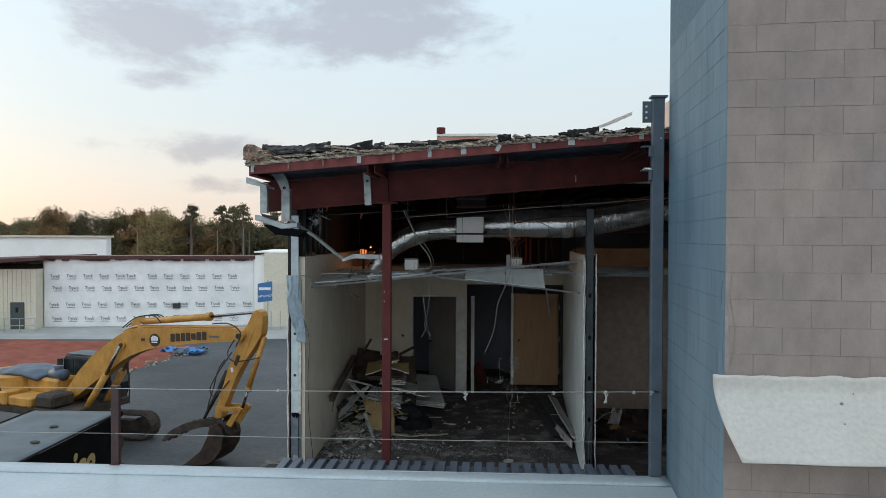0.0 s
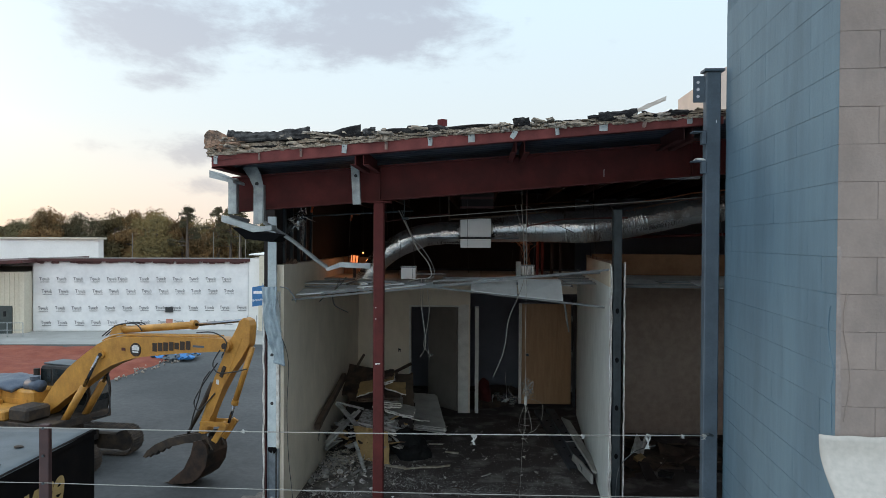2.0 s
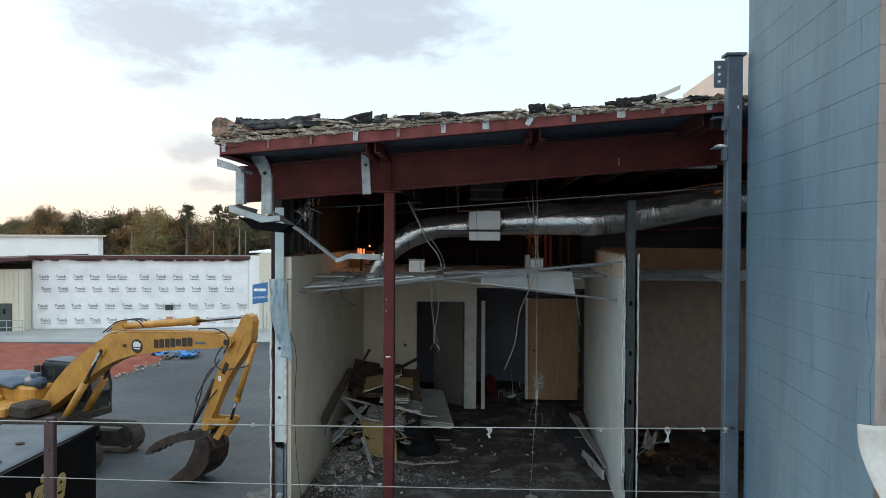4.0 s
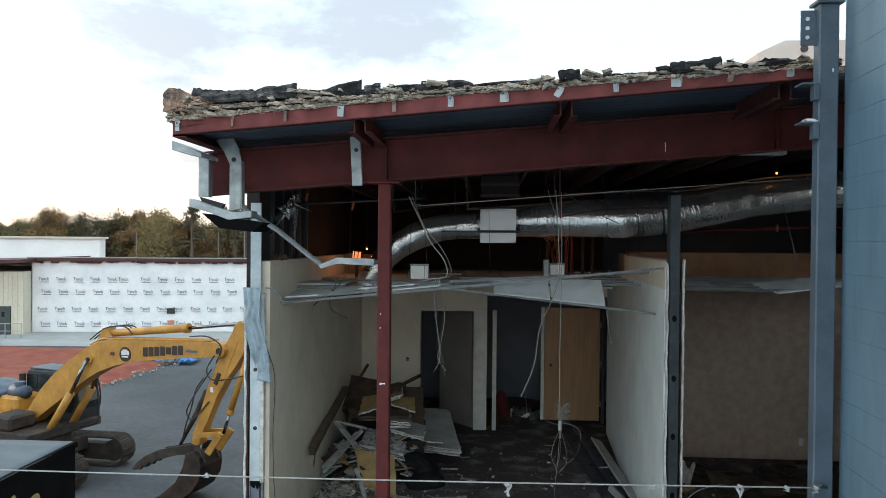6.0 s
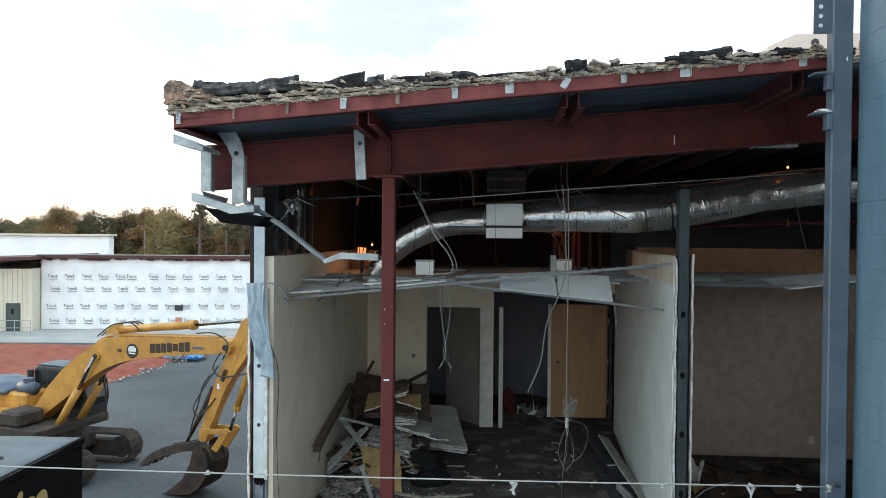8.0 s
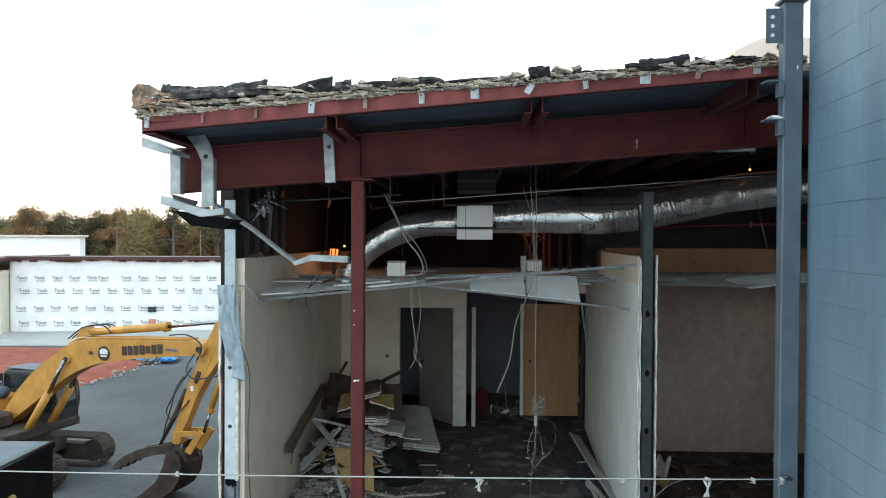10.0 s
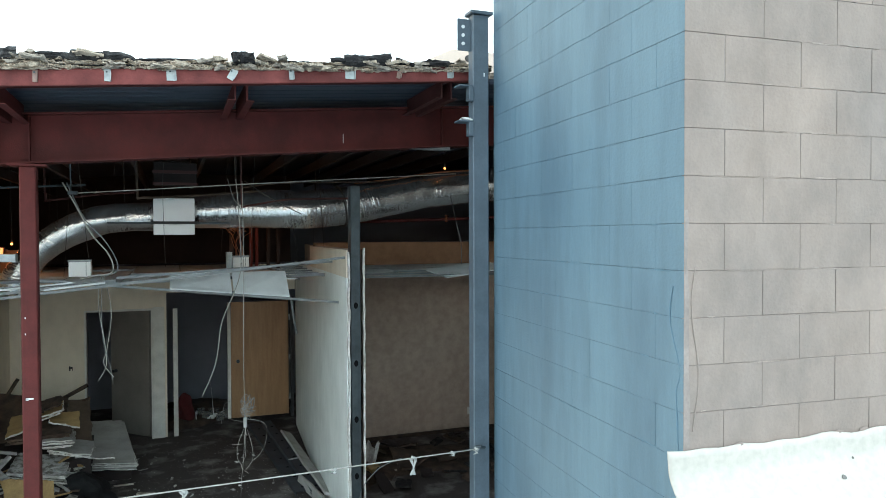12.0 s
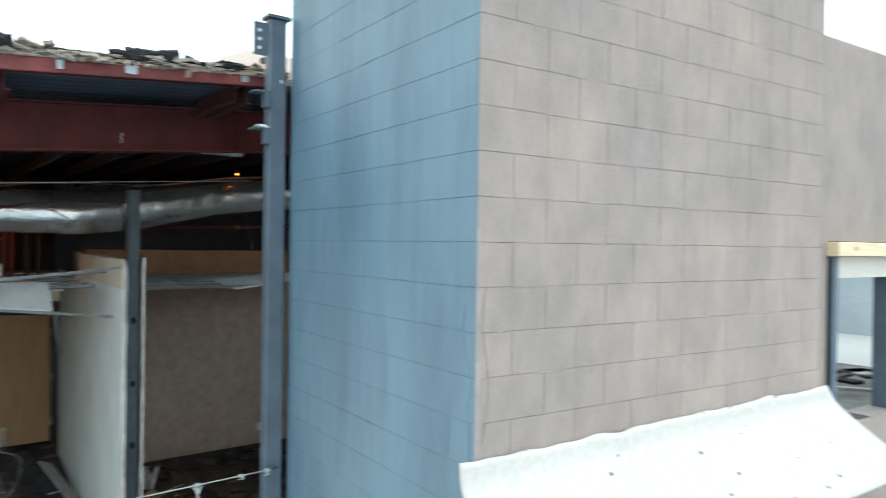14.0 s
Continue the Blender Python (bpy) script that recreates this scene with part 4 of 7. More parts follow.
# ---- low white roof in front ----
bm = prism([(-8.4, -9.0), (9.5, -9.0), (9.5, 4.9), (2.66, 5.2), (2.80, 7.28), (-8.4, 7.28)], 0.45, 0.765, "xy")
solid("roof_front", bm, M_COPING, kind="structure")
lip = sheet(lambda u, v: (-8.4 + 11.17 * u, 7.10 + 0.27 * v, 0.782 + 0.02 * math.sin(v * math.pi) * (1 - v) + 0.006 * noise.noise((u * 18, v * 2, 0))), 90, 4, 0.02)
coping = solid("trim_coping", lip, M_COPING, kind="structure", smooth=True)
part("drip_edge", B((-8.4, 2.77, 7.35, 7.375, 0.55, 0.785)), M_COPING, coping)
solid("wall_lower_front", B((-8.35, 2.7, 6.9, 7.3, GZ, 0.45), (-8.35, -7.9, -8.9, 6.9, GZ, 0.45)), M_CREAM, kind="structure")

# exposed metal decking at the floor's edge, ribs running away
deck = thing("metal_decking", (0.5, 8.05, 0.42), 0, "corrugated blue-grey metal decking at the floor edge", "decking")
DY0, DY1, DZ = 7.42, 8.64, 0.49
x = -1.71
while x < 2.70:
    dz, lean = 0.006 * noise.noise((x * 9, 1, 1)), 0.006 * noise.noise((x * 5, 4, 2))
    outline = [(0.0, -0.062), (0.006, dz), (0.096 + lean, dz), (0.102, -0.062), (0.1500, -0.062), (0.1500, -0.065), (0.099, -0.065), (0.092 + lean, dz - 0.003), (0.010, dz - 0.003), (0.003, -0.065)]
    part("rib", prism([(x + a, DZ + b) for a, b in outline], DY0, DY1 + 0.012 * noise.noise((x * 7, 3, 2)), "xz"), M_DECK, deck)
    x += 0.1524
# near-black block under the ribs; the slots' shade is in its colour
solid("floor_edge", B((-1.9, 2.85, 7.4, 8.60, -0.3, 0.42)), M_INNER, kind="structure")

# ---- block stair tower: grey front, blue side ----
TOWER = (2.622, 5.156, 0)
TZ0, COURSE = 3.882, 0.2032
tower = thing("wall_block_tower", TOWER, -4.2, "painted concrete block tower, grey front and blue side", "wall", kind="structure")
Ltow, Dtow, TOP = 2.86, 2.24, 7.0
part("core", B((0.0048, Ltow, 0.0030, Dtow, 0.4, TOP)), M_MORTAR, tower, local=True)
part("joint_face", B((0.0022, 0.0047, 0.022, Dtow, 0.4, TOP)), M_MORTAR_BLUE, tower, local=True)
blocks = {}


def block(w, side):
    """One block face, its arrises slightly rounded."""
    key = (round(w, 3), side)
    if key not in blocks:
        bm = bmesh.new()
        if side == "front":
            add_box(bm, 0.0016, w - 0.0016, 0.0, 0.02, 0.0014, COURSE - 0.0014)
        else:
            add_box(bm, 0.0, 0.02, 0.0004, w - 0.0004, 0.0014, COURSE - 0.0014)
        bmesh.ops.bevel(bm, geom=bm.edges[:], offset=0.0015 if side == "front" else 0.0011, segments=1, affect="EDGES", profile=0.5)
        bmesh.ops.recalc_face_normals(bm, faces=bm.faces)
        me = bpy.data.meshes.new("block")
        bm.to_mesh(me)
        bm.free()
        me.materials.append(M_GREY if side == "front" else M_BLUE)
        blocks[key] = me
    return blocks[key]


def lay(length, side, top, x_from=0.0):
    k0 = math.floor((TZ0 - 0.85) / COURSE)
    k1 = math.ceil((top - TZ0) / COURSE)
    for k in range(-k0 - 1, k1):
        z = TZ0 + k * COURSE
        a = x_from
        w = 0.4064 if k % 2 else 0.2032
        while a < length - 0.03:
            w = min(w, length - a)
            ob = new("block", block(w, side))
            ob.parent = tower
            jit = 0.0012 * noise.noise((a * 5, z * 5, 2))
            jit += 0.0007 * noise.noise((a * 91, z * 77, 5))
            dz = 0.0012 * noise.noise((a * 83, z * 61, 9))
            ob.location = (a, jit, z + dz) if side == "front" else (jit, a, z + dz)
            a += w
            w = 0.4064


# white membrane flashing turned up against the tower
def flash_fn(u, v):
    x = -0.085 + (3.02 + 0.42 * v) * u + 0.10 * v * (1 - u) * v
    ragged = 0.018 * noise.noise((x * 6, 0, 5)) * (1 - v)
    s = v
    y = -0.012 - 0.03 * s - 0.52 * max(0, s - 0.18) ** 1.5
    z = 2.30 + 0.045 * u - 0.50 * s - 0.02 * s * s + ragged + 0.012 * noise.noise((x * 2.5, s * 3, 1))
    return (x, y, z)


flashing = part("flashing", sheet(flash_fn, 70, 16, 0.006), M_MEMBRANE, tower, "white membrane flashing turned up against the blocks", local=True, smooth=True)
rs = random.Random(3)
for k in range(15):
    u, v, r = rs.uniform(0.03, 0.97), rs.uniform(0.2, 0.95), rs.choice((0.004, 0.005, 0.007, 0.011))
    p, q = Vector(flash_fn(u, v)), Vector(flash_fn(u, v + 0.03))
    d = (q - p).normalized()
    nrm = Vector((1, 0, 0)).cross(d)
    bm = disc(p + Vector((0, -0.004, 0.002)), nrm, r, 0.003, 7)
    for vt in bm.verts:
        vt.co += (vt.co - p) * 0.5 * noise.noise(vt.co * 90)
    part("tar_spot", bm, M_STAIN, flashing, local=True)
for k in range(16):
    x = rs.uniform(0.05, 2.7)
    bm = bmesh.new()
    bmesh.ops.create_icosphere(bm, subdivisions=1, radius=rs.uniform(0.008, 0.02))
    for vt in bm.verts:
        vt.co = Vector((x + vt.co.x * 2.2, -0.008 + vt.co.y * 0.3, 2.295 + 0.045 * x / 2.9 + vt.co.z))
    part("sealant_lump", bm, M_GREY, flashing, local=True)

bm = bmesh.new()
prev = None
for k in range(70):
    z = 2.28 + 1.05 * k / 69
    w = 0.018 + 0.014 * noise.noise((z * 5, 1, 0)) + 0.008 * noise.noise((z * 23, 2, 0)) + 0.012 * (1 - k / 69)
    cur = [bm.verts.new((0.002, -0.0016, z)), bm.verts.new((w, -0.0016, z)), bm.verts.new((w, 0.004, z)), bm.verts.new((0.002, 0.004, z))]
    if prev:
        for i in range(4):
            bm.faces.new((prev[i], prev[(i + 1) % 4], cur[(i + 1) % 4], cur[i]))
    prev = cur
part("paint_run", bm, mat("pale_grey_paint_run", (0.28, 0.235, 0.215), rough=0.8, scale=9), tower, "paler ragged paint run along the corner", local=True)

bead = [(-0.0015 - 0.001 * math.sin(k), 0.075 + 0.03 * math.sin(k * 0.9) * (k < 6) - 0.004 * k, 3.0 - 0.075 * k) for k in range(13)]
part("paint_bead", tube(smoothed(bead, 5), lambda q: 0.0028 + 0.0022 * abs(math.sin(q * 17)), 6), M_BLUE, tower, "raised wavy bead of painted sealant", local=True, smooth=True)
bead = [(0.055 - 0.018 * math.sin(k * 0.7), -0.0015, 3.08 - 0.07 * k) for k in range(11)]
part("paint_bead", tube(smoothed(bead, 5), lambda q: 0.0022 + 0.0018 * abs(math.sin(q * 13)), 6), M_GREY, tower, "raised wavy bead of painted sealant", local=True, smooth=True)

# smears of mortar along the joints
rs = random.Random(77)
M_SMEAR = mat("pale_mortar_smear", (0.33, 0.265, 0.235), (0.25, 0.21, 0.19), rough=0.9, scale=12, bump=0.5)
M_SMEARBLUE = mat("painted_mortar_smear", (0.092, 0.175, 0.235), (0.065, 0.13, 0.178), rough=0.8, scale=12, bump=0.5)
for k in range(280):
    side = k % 3 == 2
    filled = k % 5 > 1
    z = TZ0 + rs.randint(-8, 6) * COURSE + rs.uniform(-0.004, 0.004)
    a, length = rs.uniform(0.05, (Dtow if side else Ltow) - 0.62), (rs.uniform(0.12, 0.6) if filled else rs.choice((0.03, 0.05, 0.08, 0.16)))
    bm = bmesh.new()
    prev = None
    for j in range(9):
        q = j / 8
        t = a + length * q
        h = (0.0038 if filled else 0.0045) * math.sin(math.pi * (0.08 + 0.84 * q)) * (1 + 0.9 * noise.noise((t * 40, z * 9, 3)))
        d = (0.0009 if filled else 0.0018) + 0.0008 * noise.noise((t * 50, z, 8))
        zz = z + 0.003 * noise.noise((t * 20, z * 7, 1))
        ring = [(t, 0.006, zz - h), (t, -d, zz - h * 0.5), (t, -d, zz + h * 0.5), (t, 0.006, zz + h)]
        cur = [bm.verts.new((c[1], c[0], c[2]) if side else c) for c in ring]
        if prev:
            for i in range(3):
                bm.faces.new((prev[i], prev[i + 1], cur[i + 1], cur[i]))
        prev = cur
    part("mortar_smear", bm, (M_BLUE if side else M_GREY) if filled else (M_SMEARBLUE if side else M_SMEAR), tower, local=True)

# lower wall beyond the tower, with an unfinished opening
low = thing("wall_beyond", TOWER, -4.2, "lower grey wall with a framed opening", "wall", kind="structure")
part("core", B((Ltow + 0.002, 3.07, 0.07, 0.32, 0.4, 4.735), (4.6, 7.0, 0.07, 0.32, 0.4, 4.735), (3.07, 4.6, 0.07, 0.32, 3.32, 4.735), (3.07, 4.6, 0.07, 0.32, 0.4, 2.0)), M_GREY, low, local=True)
header = part("header", B((3.055, 4.7, -0.02, 0.30, 3.215, 3.315), bev=0.004), M_PLYWOOD, low, "raw pine lumber header", local=True)
part("knot", disc((3.28, -0.021, 3.268), (0, 1, 0), 0.016, 0.003, 10), M_KRAFT, header, local=True)
part("steel_jamb", B((3.07, 3.145, 0.03, 0.09, 2.0, 3.21), (3.07, 3.085, 0.03, 0.28, 2.0, 3.21), bev=0.003), M_STEEL, low, local=True)
part("steel_jamb", B((4.22, 4.32, 0.10, 0.30, 2.0, 3.05), bev=0.003), M_STEEL, low, local=True)
part("lintel", B((3.15, 4.6, 0.08, 0.30, 3.06, 3.21)), M_MEMBRANE, low, local=True)
solid("roof_beyond", prism([(5.7, 5.2), (9.0, 5.0), (9.0, 13), (5.7, 13)], 1.88, 1.98, "xy"), M_DUSTYROOF, kind="structure")
solid("roof_beyond_membrane", prism([(9.0, 4.9), (12.0, 4.7), (12.0, 13), (9.0, 13)], 1.88, 1.985, "xy"), M_MEMBRANE, kind="structure")
solid("parapet_beyond", B((12.0, 12.3, 3.0, 13, 1.5, 3.7)), M_COPING, kind="structure")
rs = random.Random(21)
for k in range(22):
    x, y = rs.uniform(5.9, 8.6), rs.uniform(5.15, 6.6)
    solid("scrap_board", OB((x, y, 1.99), (rs.uniform(0.15, 0.6), rs.uniform(0.06, 0.2), 0.03), 0, 0, rs.uniform(0, 180)), rs.choice((M_TAR, M_DARKBOARD, M_GREYBOARD)), "dark scrap lying on the far roof", "debris", "scraps on the far roof")

# ---- steel column beside the tower ----
col = thing("steel_column", (2.6655, 7.387, 0), 0, "blue-grey painted steel column with a capped top", "column")
part("shaft", B((-0.0625, 0.0625, -0.044, 0.044, -0.4, 4.80), bev=0.008), M_STEEL, col, local=True)
part("cap_plate", B((-0.083, 0.088, -0.064, 0.064, 4.80, 4.822), bev=0.003), M_STEEL, col, local=True)
bm = bmesh.new()
add_box(bm, -0.158, -0.0625, 0.004, 0.014, 4.545, 4.77)
lug = part("lug_plate", bm, M_STEEL, col, "drilled lug plate with three slots", local=True)
for z in (4.595, 4.655, 4.715):
    part("bolt_slot", disc((-0.118, 0.0025, z), (0, 1, 0), 0.013, 0.003, 10), M_BADGE, lug, local=True)
for z in (4.28, 4.03):
    part("seat_angle", B((-0.172, -0.063, -0.055, 0.05, z, z + 0.012), (-0.098, -0.063, -0.060, 0.0, z - 0.10, z), bev=0.003), M_STEEL, col, local=True)
bm = bmesh.new()
bmesh.ops.create_icosphere(bm, subdivisions=2, radius=0.035)
for v in bm.verts:
    v.co = Vector((v.co.x * 1.5, v.co.y, v.co.z * 0.5)) * (1 + 0.5 * noise.noise(v.co * 40)) + Vector((-0.10, -0.02, 4.048))
part("plaster_lump", bm, M_GYPSUM, col, local=True)
part("weld_mark", B((0.02, 0.028, -0.0465, -0.044, 4.36, 4.385)), M_BADGE, col, local=True)
part("wire_clamp", tube([(0.02, -0.046, 1.69), (-0.02, -0.062, 1.705), (-0.065, -0.046, 1.70)], 0.012, 6), M_GALVDARK, col, local=True)

# ---- guard post and lifeline wires ----
gp = thing("guard_post", (-3.25, 7.395, 0.78), 0, "dark red-brown steel guard post at the roof edge", "post")
part("shaft", B((-0.045, 0.045, -0.03, 0.03, -0.1, 0.88), bev=0.006), M_POST, gp, local=True)
part("foot_plate", B((-0.06, 0.06, -0.05, 0.05, -0.01, 0.008), bev=0.003), M_MAROON, gp, local=True)
for z in (0.35, 0.6, 0.85):
    part("wire_eye", disc((0, -0.035, z), (0, 1, 0), 0.012, 0.02, 8), M_GALVDARK, gp, local=True)


def sag(a, b, drop, r, n=24):
    a, b = Vector(a), Vector(b)
    return tube([a.lerp(b, k / n) - Vector((0, 0, drop * 4 * (k / n) * (1 - k / n))) for k in range(n + 1)], r, 6)


for a, b, d, r in (((-3.25, 7.36, 1.635), (2.62, 7.30, 1.70), 0.015, 0.0048), ((-9.4, 7.40, 1.66), (-3.25, 7.36, 1.635), 0.02, 0.0048), ((-3.25, 7.36, 1.135), (2.62, 7.32, 1.16), 0.015, 0.0034), ((-9.4, 7.40, 1.15), (-3.25, 7.36, 1.135), 0.02, 0.0034)):
    solid("lifeline_wire", sag(a, b, d, r), M_WIRE, "pale lifeline wire strung across the open front" if r > 0.004 else "thin lower lifeline wire across the open front", "wire", "lifeline wires", smooth=True)


def knot(x, y, z, seed, long=0.14):
    rs = random.Random(seed)
    t = thing("tied_rag", (x, y, z), 0, "knotted strip of torn white plastic on the wire", "rag", "knotted strips")
    part("knot", tube(smoothed([(0.010 * math.cos(a * 2.1), 0.010 * math.sin(a * 1.7), 0.010 * math.sin(a * 2.9)) for a in range(9)]), 0.006, 6), M_RAG, t, local=True, smooth=True)
    for s in (-1, 1):
        l = long * rs.uniform(0.7, 1.2)
        part("tail", sheet(lambda u, v: (s * 0.010 + 0.010 * math.sin(v * 5 + s) + (u - 0.5) * 0.014 * (1 + 0.5 * math.sin(v * 9)), 0.01 * math.cos(v * 4), -l * v), 2, 8, 0.003), M_RAG, t, local=True)


knot(0.64, 7.32, 1.655, 1, 0.07)
knot(2.13, 7.31, 1.69, 2, 0.10)
knot(-1.40, 7.34, 1.648, 4, 0.02)
knot(1.58, 7.31, 1.675, 6, 0.02)
knot(2.42, 7.30, 1.695, 5, 0.02)
knot(2.60, 7.30, 1.70, 7, 0.04)

# ---- floor slab, outer walls, upper floor rooms ----
FX0, FX1 = -1.93, 8.6
solid("floor", B((FX0, FX1, 8.60, 24, -0.3, 0.0)), M_CARPET, kind="structure")
solid("wall_lower", B((FX0, FX0 + 0.25, 7.4, 24, GZ, -0.3), (FX0, FX1, 7.4, 7.65, GZ, -0.3), (FX0, FX1, 23.8, 24, GZ, -0.3)), M_CREAM, kind="structure")
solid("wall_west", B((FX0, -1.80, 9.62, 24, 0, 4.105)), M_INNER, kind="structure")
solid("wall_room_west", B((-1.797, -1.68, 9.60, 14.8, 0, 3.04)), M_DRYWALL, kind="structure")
# unseen walls that close the void, coloured near-black for its darkness
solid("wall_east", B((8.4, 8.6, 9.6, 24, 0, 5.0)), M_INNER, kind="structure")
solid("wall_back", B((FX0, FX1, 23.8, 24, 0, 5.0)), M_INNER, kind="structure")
# back wall with the grey door's opening and a wide opening beside it
BY = 14.8
solid("wall_room_back", B((-1.68, -0.65, BY, BY + 0.12, 0, 2.75), (-0.65, 0.27, BY, BY + 0.12, 2.05, 2.75), (0.27, 0.50, BY, BY + 0.12, 0, 2.75), (0.50, 2.62, BY, BY + 0.12, 2.32, 2.75)), M_DRYWALL, kind="structure")
d1 = tagged(thing("door_1", (0.25, BY + 0.03, 0), 0, "grey-brown door standing ajar in a white frame", "door"), kind="structure")
dl = part("leaf", OB((0.0 - 0.43 * 0.695, 0.06 + 0.43 * 0.719, 1.02), (0.86, 0.04, 2.02), 0, 0, -46, bev=0.003), M_GREYDOOR, d1, local=True)
part("door_handle", disc((-0.545, 0.56, 1.02), (0.72, 0.69, 0), 0.026, 0.09, 12), M_GALVDARK, dl, local=True)
for box6 in ((-0.93, -0.90, -0.06, 0.08, 0, 2.08), (0.02, 0.05, -0.06, 0.08, 0, 2.08), (-0.90, 0.02, -0.06, 0.08, 2.05, 2.08)):
    part("frame_piece", B(box6, bev=0.003), M_TRIM, d1, local=True)
part("casing", B((0.05, 0.22, -0.05, -0.032, 0, 2.10), bev=0.003), M_TRIM, d1, local=True)
part("torn_outlet", B((-1.145, -1.125, -0.045, -0.035, 1.17, 1.24), (-1.125, -1.095, -0.05, -0.035, 1.20, 1.225), (-1.105, -1.095, -0.05, -0.035, 1.17, 1.20)), M_BLACK, d1, local=True)
d2 = tagged(thing("door_2", (2.49, 15.23, 0), 0, "orange-brown wooden door standing open", "door"), kind="structure")
leaf = part("leaf", B((-0.97, 0.0, -0.02, 0.025, 0.1, 2.09), bev=0.003), M_WOODDOOR, d2, local=True)
part("edge_strip", B((-1.03, -0.975, -0.022, 0.03, 0.1, 2.09), bev=0.002), M_TRIM, d2, local=True)
part("door_handle", disc((-0.86, -0.05, 1.08), (0, 1, 0), 0.028, 0.05, 12), M_GALVDARK, leaf, local=True)
for z in (0.4, 1.1, 1.8):
    part("hinge", B((0.0, 0.03, -0.03, 0.03, z - 0.05, z + 0.05)), M_GALV, d2, local=True)
# black strip in place of the shaded gap at the hinge side
part("jamb", B((0.03, 0.09, -0.03, 0.05, 0.05, 2.15)), M_BLACK, d2, local=True)
solid("door_jamb", B((0.595, 0.665, BY - 0.02, BY + 0.1, 0, 2.06), bev=0.003), M_TRIM, "pale standing door jamb with a dark strike hole", "jamb")
solid("wall_hall_back", B((FX0 + 0.2, 8.4, 17.2, 17.35, 0, 4.3)), mat("blue_grey_hall_wall", (0.20, 0.215, 0.25), rough=0.85, scale=1.0), kind="structure")
solid("wall_hall_side", B((-1.0, -0.88, BY + 0.12, 17.2, 0, 2.75)), M_INNER, kind="structure")
# partition between the rooms, slightly out of square
PA, PB = (2.225, 9.66), (2.545, 14.8)
pw = solid("wall_partition", wall_between(PA, PB, 0, 2.80, 0.012), M_DRYWHITE, kind="structure")
part("upper_board", wall_between((2.225, 9.66), (2.40, 12.6), 2.80, 3.08, 0.012), M_DRYWALL, pw)
solid("wall_partition_far", wall_between((2.395, 9.66), (2.715, 14.8), 0, 3.08, 0.012), M_WALLPAPER, kind="structure")
solid("wall_room2_back", B((2.62, 8.4, 13.4, 13.52, 0.0, 2.76)), M_WALLPAPER, kind="structure")
solid("wall_room2_upper", B((2.62, 8.4, 13.4, 13.52, 2.765, 3.12)), M_KRAFT, kind="structure")
# solid dark strip that paints the shaded gap along the wall's foot
solid("wall_foot_shade", B((2.62, 8.4, 13.36, 13.39, 0.0, 0.05)), M_DARKBOARD, kind="structure")
solid("wall_outlet", B((5.13, 5.20, 13.375, 13.398, 0.26, 0.38), bev=0.004), M_TRIM, "small pale wall outlet plate", "outlet")

# ---- steel stud at the partition's end ----
st = thing("partition_stud", (2.31, 9.64, 0), 0, "dark steel stud with punched holes at the torn wall end", "stud")
part("web", B((-0.045, 0.045, -0.02, 0.0, 0.0, 3.72), bev=0.002), M_GALVDARK, st, local=True)
part("flange", B((-0.047, -0.042, -0.02, 0.1, 0.0, 3.72)), M_GALVDARK, st, local=True)
part("flange", B((0.042, 0.047, -0.02, 0.1, 0.0, 3.72)), M_GALVDARK, st, local=True)
for z in (0.22, 0.797, 1.372, 1.939, 2.522):
    hole = disc((0, -0.0215, z), (0, 1, 0), 0.022, 0.003, 14)
    for v in hole.verts:
        v.co.z = z + (v.co.z - z) * 1.5
    part("punched_hole", hole, M_HOLE, st, "dark punched oval hole", local=True)


def ragged_strip(x, y, z0, z1, w, d, seed, name, m, label, cat):
    """A narrow torn upright strip with an uneven edge."""
    bm = bmesh.new()
    n = 60
    prev = None
    for k in range(n + 1):
        z = z0 + (z1 - z0) * k / n
        a = w * (0.55 + 0.6 * abs(noise.noise((seed, z * 3.1, 0))) + 0.35 * noise.noise((seed, z * 14, 2)))
        e = 0.012 * noise.noise((seed + 5, z * 6, 1))
        cur = [bm.verts.new((x + e - a / 2, y, z)), bm.verts.new((x + e + a / 2, y + e, z)), bm.verts.new((x + e + a / 2, y + d, z)), bm.verts.new((x + e - a / 2, y + d, z))]
        if prev:
            for i in range(4):
                bm.faces.new((prev[i], prev[(i + 1) % 4], cur[(i + 1) % 4], cur[i]))
        else:
            bm.faces.new(cur[::-1])
        prev = cur
    bm.faces.new(prev)
    return solid(name, bm, m, label, cat)


ragged_strip(2.238, 9.60, 0.0, 3.06, 0.026, 0.05, 1.3, "torn_drywall_edge", M_GYPSUM, "torn white drywall edge at the partition end", "drywall")
ragged_strip(2.395, 9.60, 0.0, 3.10, 0.018, 0.05, 7.7, "torn_drywall_edge", M_GYPSUM, "torn white drywall edge at the partition end", "drywall")
solid("loose_drywall_strip", sheet(lambda u, v: (2.20 + 0.03 * u + 0.05 * (v - 1) * (v - 1), 9.57 - 0.06 * (1 - v) + 0.01 * math.sin(v * 9), 0.02 + 0.6 * v - 0.12 * u * v), 3, 10, 0.01), M_GYPSUM, "loose white drywall strip leaning on the wall end", "drywall")

